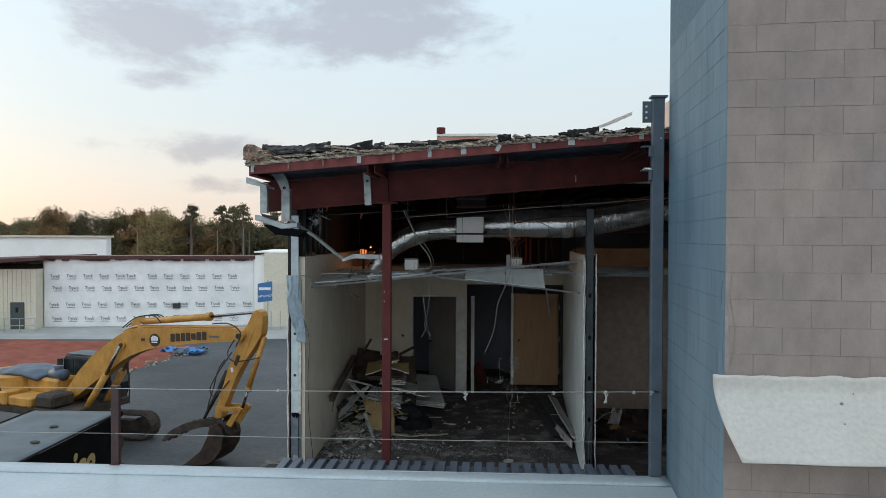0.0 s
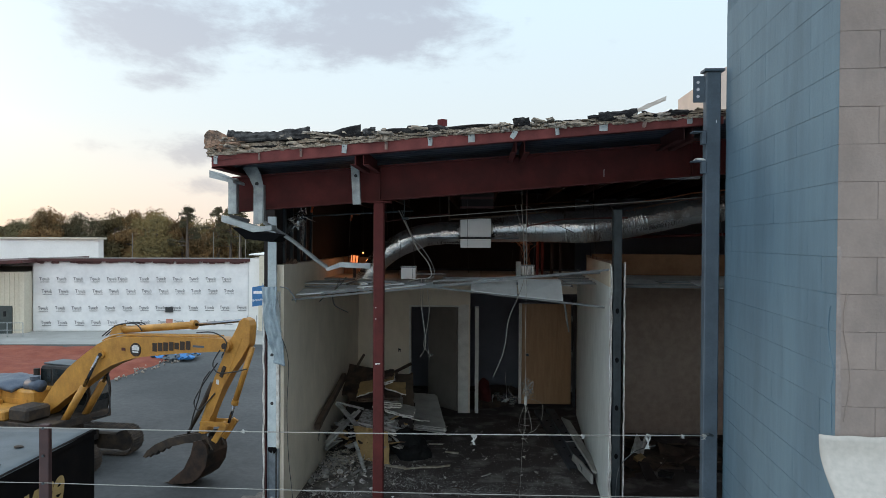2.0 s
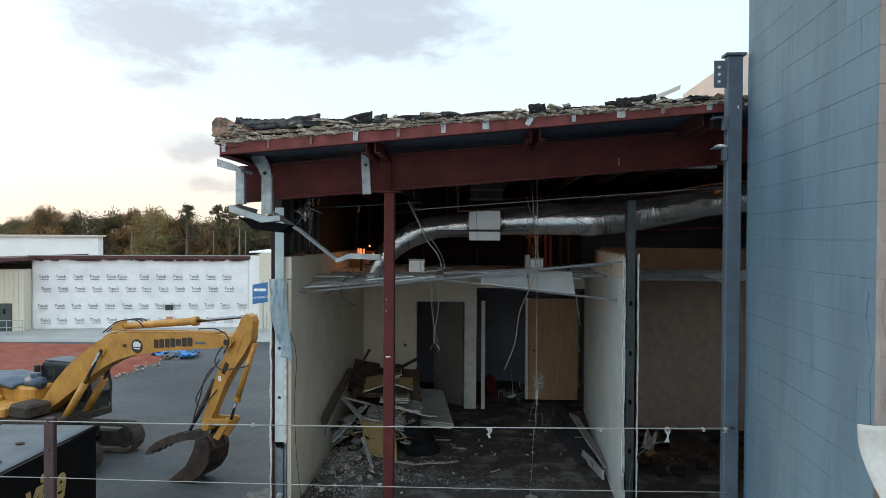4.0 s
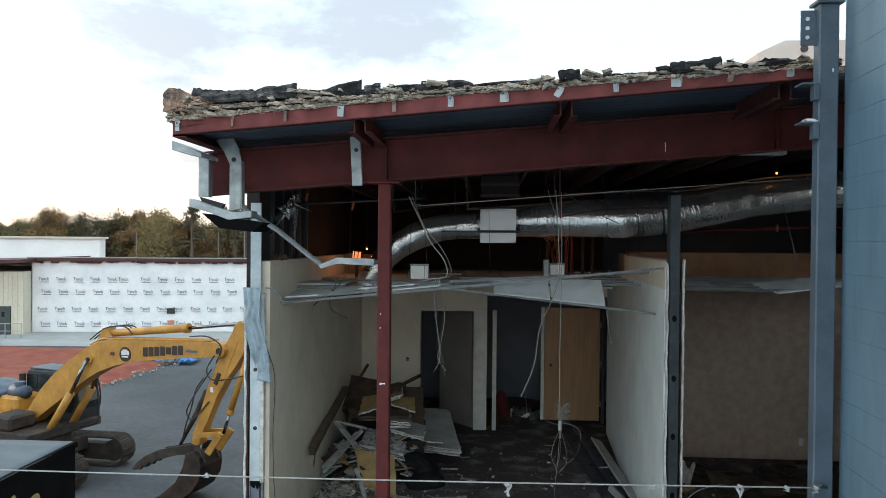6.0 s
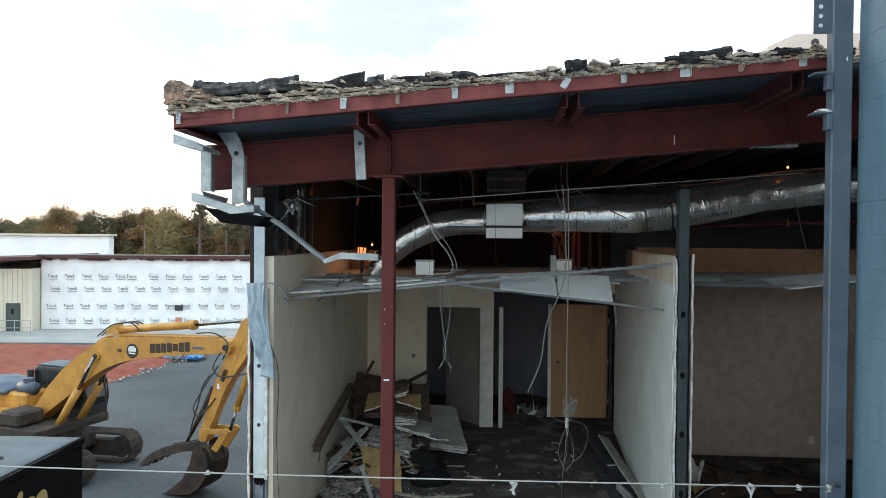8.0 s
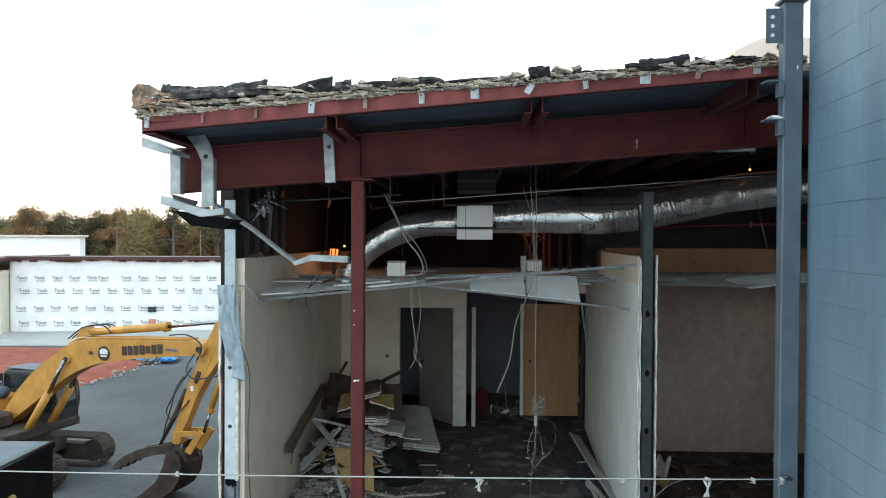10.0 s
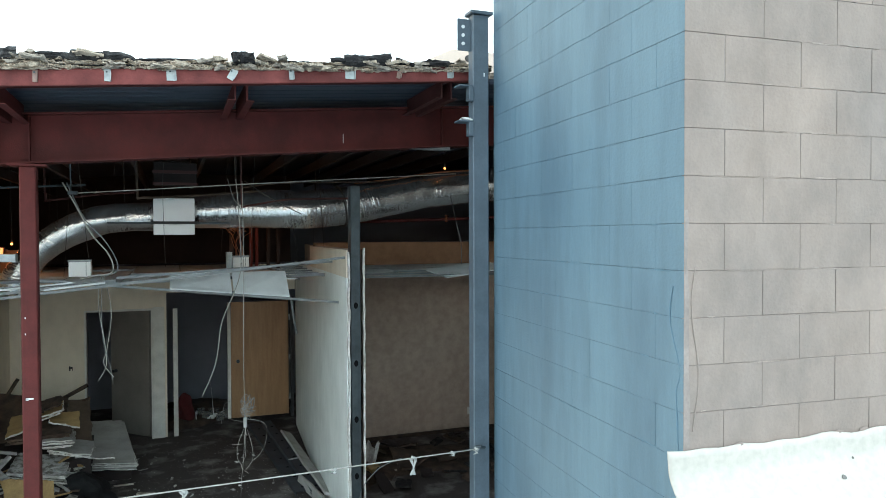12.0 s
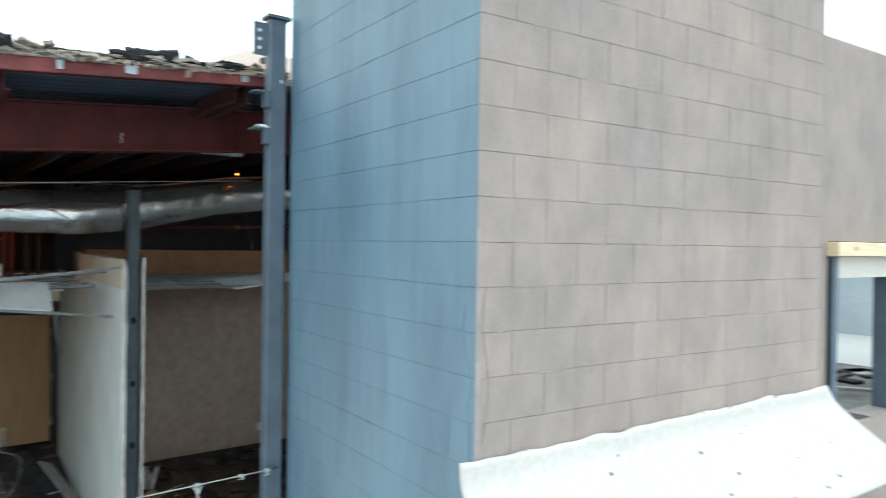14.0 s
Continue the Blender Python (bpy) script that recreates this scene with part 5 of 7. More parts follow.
# ---- west wall end: pale sheathing, stud, torn wrap ----
ws = thing("west_wall_end", (-1.80, 9.56, 0), 0, "pale steel stud and sheathing at the torn outer wall end", "stud")
part("sheathing_strip", B((-0.06, 0.045, -0.024, -0.002, 0.83, 3.62), bev=0.003), M_PALEWRAP, ws, "pale blue-grey sheathing strip, broken off at the bottom", local=True)
part("stud_web", B((-0.055, 0.030, -0.001, 0.012, 0.0, 0.86), bev=0.002), M_STUDLOW, ws, "bare blue-grey steel stud", local=True)
part("stud_flange", B((-0.065, -0.055, -0.012, 0.06, 0.0, 3.62)), M_STUDLOW, ws, local=True)
part("stud_flange", B((0.055, 0.072, -0.016, 0.05, 0.0, 0.84)), M_STUDLOW, ws, local=True)
part("corner_bead", B((0.046, 0.082, -0.03, 0.04, 0.83, 2.72), bev=0.004), M_GYPSUM, ws, local=True)
part("dark_seam", B((0.031, 0.054, 0.0, 0.01, 0.0, 0.86)), M_BLACK, ws, local=True)
part("broken_lip", prism([(-0.05, 0.80), (-0.01, 0.77), (0.0, 0.81), (0.02, 0.76), (0.05, 0.80), (0.05, 0.845), (-0.055, 0.845)], -0.03, -0.012, "xz"), M_HOLE, ws, "dark broken sheathing end", local=True)
for z in (1.373, 1.958, 2.54):
    part("punched_hole", disc((-0.006, -0.0255, z), (0, 1, 0), 0.02, 0.003, 12), M_BLACK, ws, local=True)
part("plaster_clot", OB((0.0, -0.03, 0.20), (0.07, 0.04, 0.09), 10, 20, 0, bev=0.012), M_DIRTYPALE, ws, "lump of dirty plaster on the stud", local=True)
ragged_strip(-1.905, 9.52, -0.2, 2.75, 0.03, 0.08, 3.3, "torn_sheathing_edge", M_GYPSUM, "torn pale sheathing edge with dark felt", "sheathing")
ragged_strip(-1.885, 9.54, -0.2, 2.7, 0.022, 0.06, 9.1, "felt_edge", M_MAROON, "torn dark felt edge at the outer wall", "felt")


def flap(u, v):
    w = 0.19 - 0.02 * v
    return (-1.925 + w * u + 0.135 * v ** 1.4 + 0.012 * math.sin(v * 9 + u * 2), 9.50 - 0.03 * math.sin(v * 5) - 0.03 * u + 0.035 * noise.noise((u * 4, v * 6, 0)) + 0.02 * noise.noise((u * 11, v * 13, 3)), 2.78 - 0.92 * v - 0.03 * u * v)


solid("torn_wrap", sheet(flap, 16, 44, 0.004), M_WRAP, "torn blue-grey building wrap hanging from the wall end", "wrap", smooth=True)
solid("torn_wrap", sheet(lambda u, v: (-1.80 + 0.07 * u + 0.06 * v, 9.49 + 0.03 * math.sin(v * 6), 2.75 - 0.42 * v - 0.1 * u), 4, 12, 0.004), M_PALEWRAP, "narrow torn pale wrap strip at the wall end", "wrap", smooth=True)
solid("cable", tube(smoothed([(-1.84, 9.5, 2.45), (-1.68, 9.47, 2.2), (-1.588, 9.47, 1.89), (-1.607, 9.48, 1.32), (-1.592, 9.5, 0.74), (-1.543, 9.5, 0.25), (-1.55, 9.5, 0.01)]), 0.0045, 6), M_WIREDARK, "dark cable hanging down the wall end", "cable")
solid("bent_wire", tube(smoothed([(-1.70, 9.5, 2.78), (-1.60, 9.48, 2.76), (-1.52, 9.48, 2.66), (-1.50, 9.48, 2.60)]), 0.008, 6), M_TEE, "bent pale metal wire at the wall top", "wire")

wo = thing("torn_socket", (-1.68, 11.48, 0.59), 0, "torn-out black wall socket with loose wires", "socket")
part("box", OB((0.014, 0, 0), (0.028, 0.10, 0.07), 8, 0, 0, bev=0.006), M_BLACK, wo, local=True)
part("bent_tab", OB((0.035, 0.03, 0.01), (0.03, 0.05, 0.02), 20, 30, 10, bev=0.003), M_GREYBOARD, wo, local=True)
for dy, ln in ((-0.06, 0.20), (-0.10, 0.16)):
    part("wire", tube(smoothed([(0.01, -0.03, -0.01), (0.03, dy - 0.03, -0.05), (0.012, dy - 0.04, -ln)], 4), 0.0035, 5), M_WIREDARK, wo, local=True)

# ---- roof: deck, edge channel, purlins, beam, columns ----
def zr(x):
    return 4.194 + 0.0764 * x


def yr(x):
    return 7.80 - 0.045 * x


def sloped(x0, x1, y0, y1, zlo, zhi, zf=zr):
    """A bar along x that follows the roof's slope."""
    bm = bmesh.new()
    c = [bm.verts.new((x, y, zf(x) + z)) for x in (x0, x1) for y in (y0, y1) for z in (zlo, zhi)]
    for f in ((0, 1, 3, 2), (4, 6, 7, 5), (0, 4, 5, 1), (2, 3, 7, 6), (0, 2, 6, 4), (1, 5, 7, 3)):
        bm.faces.new([c[i] for i in f])
    return bm


RX0, RX1 = -1.90, 8.6
bm = bmesh.new()
rows_y = []
y = 7.87
while y < 23.9:
    rows_y += [(y, 0.0), (y + 0.10, 0.0), (y + 0.112, 0.004), (y + 0.14, 0.004)]
    y += 0.1524
ends = [[bm.verts.new((x, a, zr(x) + 0.055 + b)) for a, b in rows_y] for x in (RX0, RX1)]
for i in range(len(rows_y) - 1):
    bm.faces.new((ends[0][i], ends[0][i + 1], ends[1][i + 1], ends[1][i]))
bmesh.ops.solidify(bm, geom=bm.faces[:], thickness=0.003)
solid("ceiling_roof_deck", bm, M_DECK, kind="structure")
solid("roof_slab", sloped(RX0, RX1, 8.1, 24.0, 0.10, 0.155), M_FIBRE, kind="structure")
ch = thing("edge_channel", (-1.9, 7.88, 4.05), 0, "red oxide steel edge channel along the torn roof", "channel")


def edge_bar(z0, z1, d0, d1):
    bm = bmesh.new()
    c = [bm.verts.new((x, yr(x) + d, zr(x) + z)) for x in (-1.90, 2.86) for d in (d0, d1) for z in (z0, z1)]
    for f in ((0, 1, 3, 2), (4, 6, 7, 5), (0, 4, 5, 1), (2, 3, 7, 6), (0, 2, 6, 4), (1, 5, 7, 3)):
        bm.faces.new([c[i] for i in f])
    return bm


part("web", edge_bar(0.0, 0.10, 0.0, 0.008), M_REDEDGE, ch)
part("side_web", B((-1.905, -1.897, 7.89, 12.0, 4.03, 4.15)), M_RED, ch)
part("side_flange", B((-1.897, -1.80, 7.89, 12.0, 4.028, 4.036)), M_RED, ch)
part("flange", edge_bar(-0.004, 0.002, 0.0, 0.07), M_RED, ch)
part("flange", edge_bar(0.098, 0.104, 0.0, 0.07), M_RED, ch)
CLIPS = ((-1.86, 0.05, 0), (-1.43, 0.025, 0), (-1.02, 0.03, 0), (-0.60, 0.06, 3), (-0.20, 0.035, 0), (0.215, 0.05, 0), (0.60, 0.075, -2), (0.99, 0.055, 28), (1.385, 0.04, -5), (1.80, 0.085, 0), (2.165, 0.035, 12), (2.56, 0.05, 0))
for x, w, tilt in CLIPS:
    cl = thing("metal_clip", (x, yr(x), zr(x) + 0.06), 0, "rust-stained narrow clip on the red edge channel" if w <= 0.035 else "bent galvanised clip on the red edge channel", "clip", "roof edge clips")
    cm = M_PALERUST if w <= 0.035 else M_GALV
    part("strap", OB((0, -0.006, 0), (w * 0.8, 0.004, 0.08), 0, tilt, 0), cm, cl, local=True)
    part("lip", OB((w * 0.4, -0.02, -0.01), (0.004, 0.02, 0.055), 0, tilt, 0), cm, cl, local=True)
    part("screw", disc((-w * 0.1, -0.01, 0.02), (0, 1, 0), 0.006, 0.006, 8), M_GALVDARK, cl, local=True)
for x in (-0.47, 1.06, 2.62):
    pu = thing("purlin", (x, 8.0, zr(x)), 0, "red steel purlin pair running under the roof deck", "purlin", "purlins")
    # the last purlin gets a darker maroon that stands in for its shade
    part("bar", B((x - 0.045, x - 0.035, 7.90, 8.76, zr(x) - 0.09, zr(x) + 0.045), (x - 0.09, x - 0.036, 7.90, 8.76, zr(x) - 0.094, zr(x) - 0.088)), M_MAROON if x > 2 else M_RED, pu)
    part("bar", B((x + 0.035, x + 0.045, 7.90, 8.76, zr(x) - 0.09, zr(x) + 0.045), (x + 0.036, x + 0.09, 7.90, 8.76, zr(x) - 0.094, zr(x) - 0.088)), M_MAROON if x > 2 else M_RED, pu)


def zbl(x):
    return 3.80 + 0.08 * x


beam = thing("roof_beam", (0, 8.75, 3.8), 0, "deep red oxide steel roof beam", "beam")
bm = bmesh.new()
c = [bm.verts.new((x, y, (zbl(x) if z == 0 else zr(x) - 0.03))) for x in (-2.0, 8.3) for y in (8.77, 8.785) for z in (0, 1)]
for f in ((0, 1, 3, 2), (4, 6, 7, 5), (0, 4, 5, 1), (2, 3, 7, 6), (0, 2, 6, 4), (1, 5, 7, 3)):
    bm.faces.new([c[i] for i in f])
part("web", bm, M_RED, beam)
part("flange", sloped(-2.0, 8.3, 8.70, 8.86, 0.0, 0.014, zbl), M_RED, beam)
part("flange", sloped(-2.0, 8.3, 8.70, 8.86, -0.035, -0.02), M_RED, beam)
for x in (-0.39, 2.9):
    part("stiffener", B((x - 0.006, x + 0.006, 8.71, 8.768, zbl(x) + 0.015, zr(x) - 0.04)), M_RED, beam)
part("scratch", B((1.99, 1.996, 8.767, 8.7695, 4.03, 4.11)), M_BADGE, beam)
rc = thing("red_column", (-0.395, 8.72, 0), 0, "slim red oxide square steel column on the floor", "column")
part("shaft", B((-0.055, 0.055, -0.055, 0.055, 0.0, 3.745), bev=0.008), M_RED, rc, local=True)
part("cap_plate", B((-0.13, 0.13, -0.08, 0.08, 3.745, 3.762), bev=0.002), M_RED, rc, local=True)
part("base_plate", B((-0.12, 0.12, -0.07, 0.12, 0.0, 0.016), bev=0.002), M_RED, rc, local=True)
for z, w in ((2.02, 0.05), (2.015, 0.02), (2.62, 0.008), (2.5, 0.008)):
    part("paint_scratch", B((-0.03, -0.03 + w, -0.0565, -0.055, z, z + 0.012)), M_BADGE, rc, local=True)

# brackets and framing at the roof's west end
br = thing("framing_bracket", (-1.75, 8.62, 3.5), 0, "galvanised framing bracket hanging at the roof corner", "bracket")
part("curved_plate", prism([(-1.86, 4.12), (-1.70, 4.13), (-1.645, 4.03), (-1.625, 3.93), (-1.63, 3.52), (-1.73, 3.50), (-1.725, 3.90), (-1.77, 4.0)], 8.60, 8.612, "xz", bev=0.002), M_GALV, br)
part("return_lip", B((-1.634, -1.622, 8.612, 8.68, 3.52, 3.93)), M_GALV, br)
part("bolt_hole", disc((-1.69, 8.597, 3.94), (0, 1, 0), 0.02, 0.004, 12), M_BLACK, br)
st2 = thing("framing_strap", (-1.98, 8.6, 3.6), 0, "galvanised framing stud at the roof corner", "bracket")
part("face", B((-2.01, -1.92, 8.62, 8.63, 3.62, 4.0), bev=0.002), M_GALV, st2)
part("lip", B((-1.93, -1.918, 8.63, 8.7, 3.62, 4.0)), M_GALV, st2)
part("hook", prism([(-2.0, 3.62), (-1.78, 3.56), (-1.80, 3.52), (-1.98, 3.58)], 8.62, 8.66, "xz"), M_BLACK, st2)
ep = thing("eave_plate", (-1.9, 8.3, 4.0), 0, "galvanised eave plate under the roof corner", "plate")
part("plate", prism([(-2.03, 3.965), (-1.79, 3.91), (-1.79, 3.94), (-2.03, 4.04)], 8.15, 8.5, "xz"), M_GALV, ep)
tr = thing("wall_track", (-1.8, 8.6, 3.5), 0, "bent galvanised wall track at the top of the wall", "track")
part("channel", prism([(-2.04, 3.60), (-1.66, 3.48), (-1.50, 3.50), (-1.50, 3.44), (-1.70, 3.42), (-1.86, 3.48), (-2.04, 3.53)], 8.5, 8.66, "xz", bev=0.004), M_GALV, tr)
# near-black fill below the track, drawn for the shade underneath it
part("under_side", prism([(-1.93, 3.475), (-1.55, 3.415), (-1.40, 3.40), (-1.5, 3.32), (-1.78, 3.35)], 8.505, 8.9, "xz"), M_HOLE, tr)
stp = thing("hanging_strap", (-0.62, 8.6, 3.7), 0, "galvanised punched strap hanging on the beam", "strap")
part("face", OB((-0.64, 8.66, 3.935), (0.085, 0.006, 0.42), 0, -3, 0), M_GALV, stp)
part("lip", OB((-0.60, 8.68, 3.935), (0.006, 0.04, 0.42), 0, -3, 0), M_GALV, stp)
part("hole", disc((-0.64, 8.655, 4.03), (0, 1, 0), 0.018, 0.004, 12), M_BLACK, stp)
cd = thing("bent_conduit", (-1.2, 8.9, 3.2), 0, "bent galvanised metal strip hanging from the wall track", "conduit")
part("strip", tube([(-1.62, 8.62, 3.53), (-1.35, 8.75, 3.34), (-1.08, 8.88, 3.10), (-1.0, 8.92, 3.04)], 0.022, 4), M_GALV, cd)
part("bent_end", prism([(-1.02, 3.03), (-0.86, 3.10), (-0.52, 3.09), (-0.52, 3.03), (-0.85, 3.045), (-1.0, 3.0)], 8.9, 8.98, "xz"), M_GALV, cd)

# ---- torn roof edge: layers of board, foam and felt, thicker to the west ----
def thick(x):
    return 0.075 + 0.175 * max(0.0, (0.7 - x) / 2.6) ** 1.4


def zt(x):
    return zr(x) + 0.102 - 0.03 * min(1.0, max(0.0, (x - 0.3) / 2.0))


def torn_layer(name, x0, x1, f0, f1, out, depth, seed, m, label, n=760, droop=0.0, gaps=0.0, crumble=1.0):
    """A broken roofing layer between two shares of the roof's thickness; its face is crumbled."""
    bm = bmesh.new()
    prev = None
    rows = 9
    for k in range(n + 1):
        x = x0 + (x1 - x0) * k / n
        a = noise.noise((x * 2.1 + seed, seed, 0))
        b = noise.noise((x * 8 + seed, seed, 5))
        e = noise.noise((x * 31, seed, 9))
        T = thick(x)
        lo = zt(x) + T * f0 - droop * max(0, 0.25 + b + 0.5 * e)
        top = T * (f1 - f0) * max(0.15, 0.92 + 0.30 * a + 0.30 * b + 0.2 * e)
        if gaps and noise.noise((x * 3.3, seed * 3, 2)) > gaps:
            top *= 0.2
        o = out + 0.03 * a + 0.018 * b
        y = yr(x) - o
        cur = [bm.verts.new((x, y + depth, lo))]
        for r in range(rows):
            q = r / (rows - 1)
            z = lo + (top + zt(x) + T * f0 - lo) * q
            c = noise.noise((x * 23, z * 110, seed)) * 0.016 + noise.noise((x * 85, z * 230, seed + 3)) * 0.014 + noise.noise((x * 6, z * 20, seed + 6)) * 0.010
            cleft = noise.noise((x * 11, z * 62, seed + 11))
            if cleft > 0.22:
                c -= 0.028 * min(1.0, (cleft - 0.22) * 6)
            cur.append(bm.verts.new((x + 0.004 * e, y - crumble * c - 0.003 * math.sin(q * 3.1), z + 0.007 * crumble * noise.noise((x * 70, r * 1.7, seed)))))
        cur.append(bm.verts.new((x, y + depth, lo + top * 0.95)))
        if prev:
            for i in range(len(cur)):
                i2 = (i + 1) % len(cur)
                bm.faces.new((prev[i], prev[i2], cur[i2], cur[i]))
        else:
            bm.faces.new(cur[::-1])
        prev = cur
    bm.faces.new(prev)
    return solid(name, bm, m, label, "roofing", "torn roof layers")


torn_layer("insulation_layer", -1.95, 2.9, 0.0, 0.24, 0.012, 0.4, 1.1, M_FOAM, "crumbling tan insulation board at the roof edge", droop=0.012)
torn_layer("char_layer", -1.93, 2.9, 0.20, 0.30, 0.0, 0.4, 2.9, M_TAR, "thin charred felt line in the roof edge", crumble=0.7)
torn_layer("insulation_layer", -1.96, 2.9, 0.27, 0.46, 0.016, 0.4, 8.2, M_FOAM, "torn tan insulation layer at the roof edge", gaps=0.32)
torn_layer("fibre_board_layer", -1.94, 2.9, 0.27, 0.48, -0.012, 0.4, 4.7, M_FIBRE, "crumbling grey-brown fibre board at the roof edge")
torn_layer("char_layer", -1.93, 2.9, 0.46, 0.54, -0.004, 0.4, 6.1, M_TAR, "thin charred felt line in the roof edge", crumble=0.7)
torn_layer("insulation_layer", -1.95, 2.9, 0.52, 0.70, 0.008, 0.4, 21.3, M_FOAM, "torn tan insulation layer at the roof edge", gaps=0.12)
torn_layer("fibre_board_layer", -1.93, 2.9, 0.52, 0.74, -0.02, 0.4, 14.2, M_FIBRE, "crumbling grey-brown fibre board at the roof edge", gaps=0.35)
torn_layer("felt_layer", -1.90, 2.9, 0.70, 0.93, -0.035, 0.5, 12.5, M_TAR, "torn black roofing felt along the roof edge", gaps=0.15, crumble=0.5)
torn_layer("felt_layer", -1.4, 2.9, 0.78, 0.98, -0.10, 0.6, 17.9, M_FIBRE, "weathered grey roofing felt along the roof edge", gaps=0.3, crumble=0.5)


def felt_curl(x0, x1, lift, back, m, label, z_add=0.0, ends=(0.0, 0.0), seed=0.0, th=0.008):
    """A sheet of felt standing up from the edge; lift: its height above the layers, ends: extra lift at both ends."""
    def fn(u, v):
        x = x0 + (x1 - x0) * u
        top = zt(x) + thick(x) * 0.52 + z_add + 0.02 * noise.noise((x * 5, seed, 1)) + (0.6 * lift + thick(x) * 0.16 + ends[0] * (1 - u) ** 3 + ends[1] * u ** 3) * v + (0.014 * noise.noise((x * 9, v * 2, seed)) + 0.012 * noise.noise((x * 34, v * 3, seed))) * v
        return (x + 0.01 * noise.noise((v * 5, x * 7, seed)), yr(x) - 0.012 + 0.4 * back * v - 0.02 * math.sin(v * 2.6) + 0.02 * noise.noise((x * 6, v * 3, seed + 4)), top)
    return solid("felt_flap", sheet(fn, max(6, int((x1 - x0) * 40)), 7, th), m, label, "roofing", "felt flaps")


felt_curl(-1.74, -0.93, 0.055, 0.05, M_GREYFELT, "long grey-black roofing felt curling up at the edge", 0.0, (0.03, 0.05), 1.0)
felt_curl(-0.74, -0.44, 0.085, 0.03, M_TAR, "black roofing felt flap standing up at the edge", 0.0, (-0.02, 0.03), 2.0)
felt_curl(-0.42, -0.30, 0.06, 0.03, M_GREYFELT, "grey roofing felt scrap at the edge", 0.0, (0, 0), 3.0, 0.009)
felt_curl(-0.20, 0.02, 0.05, 0.05, M_TAR, "black roofing felt scrap at the edge", 0.0, (0, 0), 4.0, 0.009)
felt_curl(0.00, 0.20, 0.075, 0.05, M_TAR, "black roofing felt scrap at the edge", 0.0, (0, 0), 5.0, 0.009)
felt_curl(0.19, 0.38, 0.05, 0.05, M_TAR, "black roofing felt scrap at the edge", 0.0, (0.01, -0.02), 6.0, 0.009)
felt_curl(1.66, 1.80, 0.045, 0.05, M_TAR, "black roofing felt scrap at the edge", 0.0, (0, 0.02), 7.0, 0.009)
felt_curl(1.76, 2.10, 0.065, 0.06, M_TAR, "black roofing slab tilted at the edge", 0.0, (0.0, 0.02), 8.0, 0.025)
felt_curl(2.14, 2.55, 0.045, 0.05, M_TAR, "black roofing felt scrap at the edge", 0.0, (0.01, 0.0), 9.0, 0.009)
rs = random.Random(12)
for k in range(80):
    x = rs.uniform(-1.9, 2.7)
    if k < 4:
        x = (1.03, 1.07, 1.22, 1.32)[k]
    w, hgt = rs.uniform(0.03, 0.16), rs.uniform(0.008, 0.024)
    m = M_TAR if k < 2 else rs.choice((M_FOAM, M_FIBRE, M_FOAM, M_RUSTCAP if x < -1.3 else M_FIBRE))
    if k < 2:
        w, hgt = 0.09, 0.07
    bm = OB((0, 0, 0), (w, rs.uniform(0.03, 0.09), hgt), 0, 0, 0)
    bmesh.ops.subdivide_edges(bm, edges=bm.edges[:], cuts=3, use_grid_fill=True)
    for v in bm.verts:
        v.co += Vector((noise.noise(v.co * 31 + Vector((k, 0, 0))), noise.noise(v.co * 31 + Vector((0, k, 0))), noise.noise(v.co * 31 + Vector((0, 0, k))))) * 0.018
    zz = zt(x) + thick(x) * (0.95 if k < 4 else rs.uniform(0.05, 0.85))
    bmesh.ops.transform(bm, matrix=pose(x, yr(x) - 0.02 + rs.uniform(-0.02, 0.02), zz, rs.uniform(-15, 15), rs.uniform(-12, 12), rs.uniform(-30, 30)), verts=bm.verts)
    solid("roofing_chunk", bm, m, "broken chunk of roofing on the torn edge", "roofing", "roofing chunks")
bm = prism([(-1.965, zt(-1.9) + 0.07), (-1.958, zt(-1.9) + 0.225), (-1.90, zt(-1.9) + 0.24), (-1.84, zt(-1.9) + 0.235), (-1.80, zt(-1.8) + 0.205), (-1.72, zt(-1.8) + 0.17), (-1.60, zt(-1.7) + 0.15), (-1.56, zt(-1.7) + 0.12), (-1.70, zt(-1.7) + 0.10), (-1.85, zt(-1.9) + 0.09)], yr(-1.9) - 0.035, yr(-1.9) + 0.05, "xz")
bmesh.ops.triangulate(bm, faces=bm.faces[:])
bmesh.ops.subdivide_edges(bm, edges=bm.edges[:], cuts=4, use_grid_fill=True)
for v in bm.verts:
    v.co += Vector((noise.noise(v.co * 30), 1.6 * noise.noise(v.co * 22 + Vector((7, 0, 0))), noise.noise(v.co * 30 + Vector((0, 7, 0))))) * 0.014
solid("corner_board", bm, M_RUSTCAP, "rusty brown board end at the roof corner", "board")
bm = sheet(lambda u, v: (0.15 + 1.15 * u, 8.0 + 0.7 * v, zt(0.15 + u) + 0.055 + 0.075 * math.sin(u ** 0.8 * math.pi) ** 0.7 * (1 - v * 0.4)), 22, 6, 0.01)
solid("felt_bulge", bm, M_GREYFELT, "grey roofing felt bulging over the edge", "roofing", smooth=True)
tw = thing("twisted_flashing", (2.8, 10.2, 4.8), 0, "twisted pale metal flashing strip rising from the roof", "flashing")
bm = sheet(lambda u, v: (1.62 + 1.30 * u, 9.9 + 0.05 * math.sin(u * 5) + 0.04 * v, zr(2.2) + 0.36 + 0.10 * u + 0.26 * u * u + (0.10 - 0.05 * u) * (v - 0.5) * math.cos(u * 3.2) + 0.012 * noise.noise((u * 14, v * 3, 0))), 30, 5, 0.004)
part("strip", bm, M_WHITEBOX, tw)
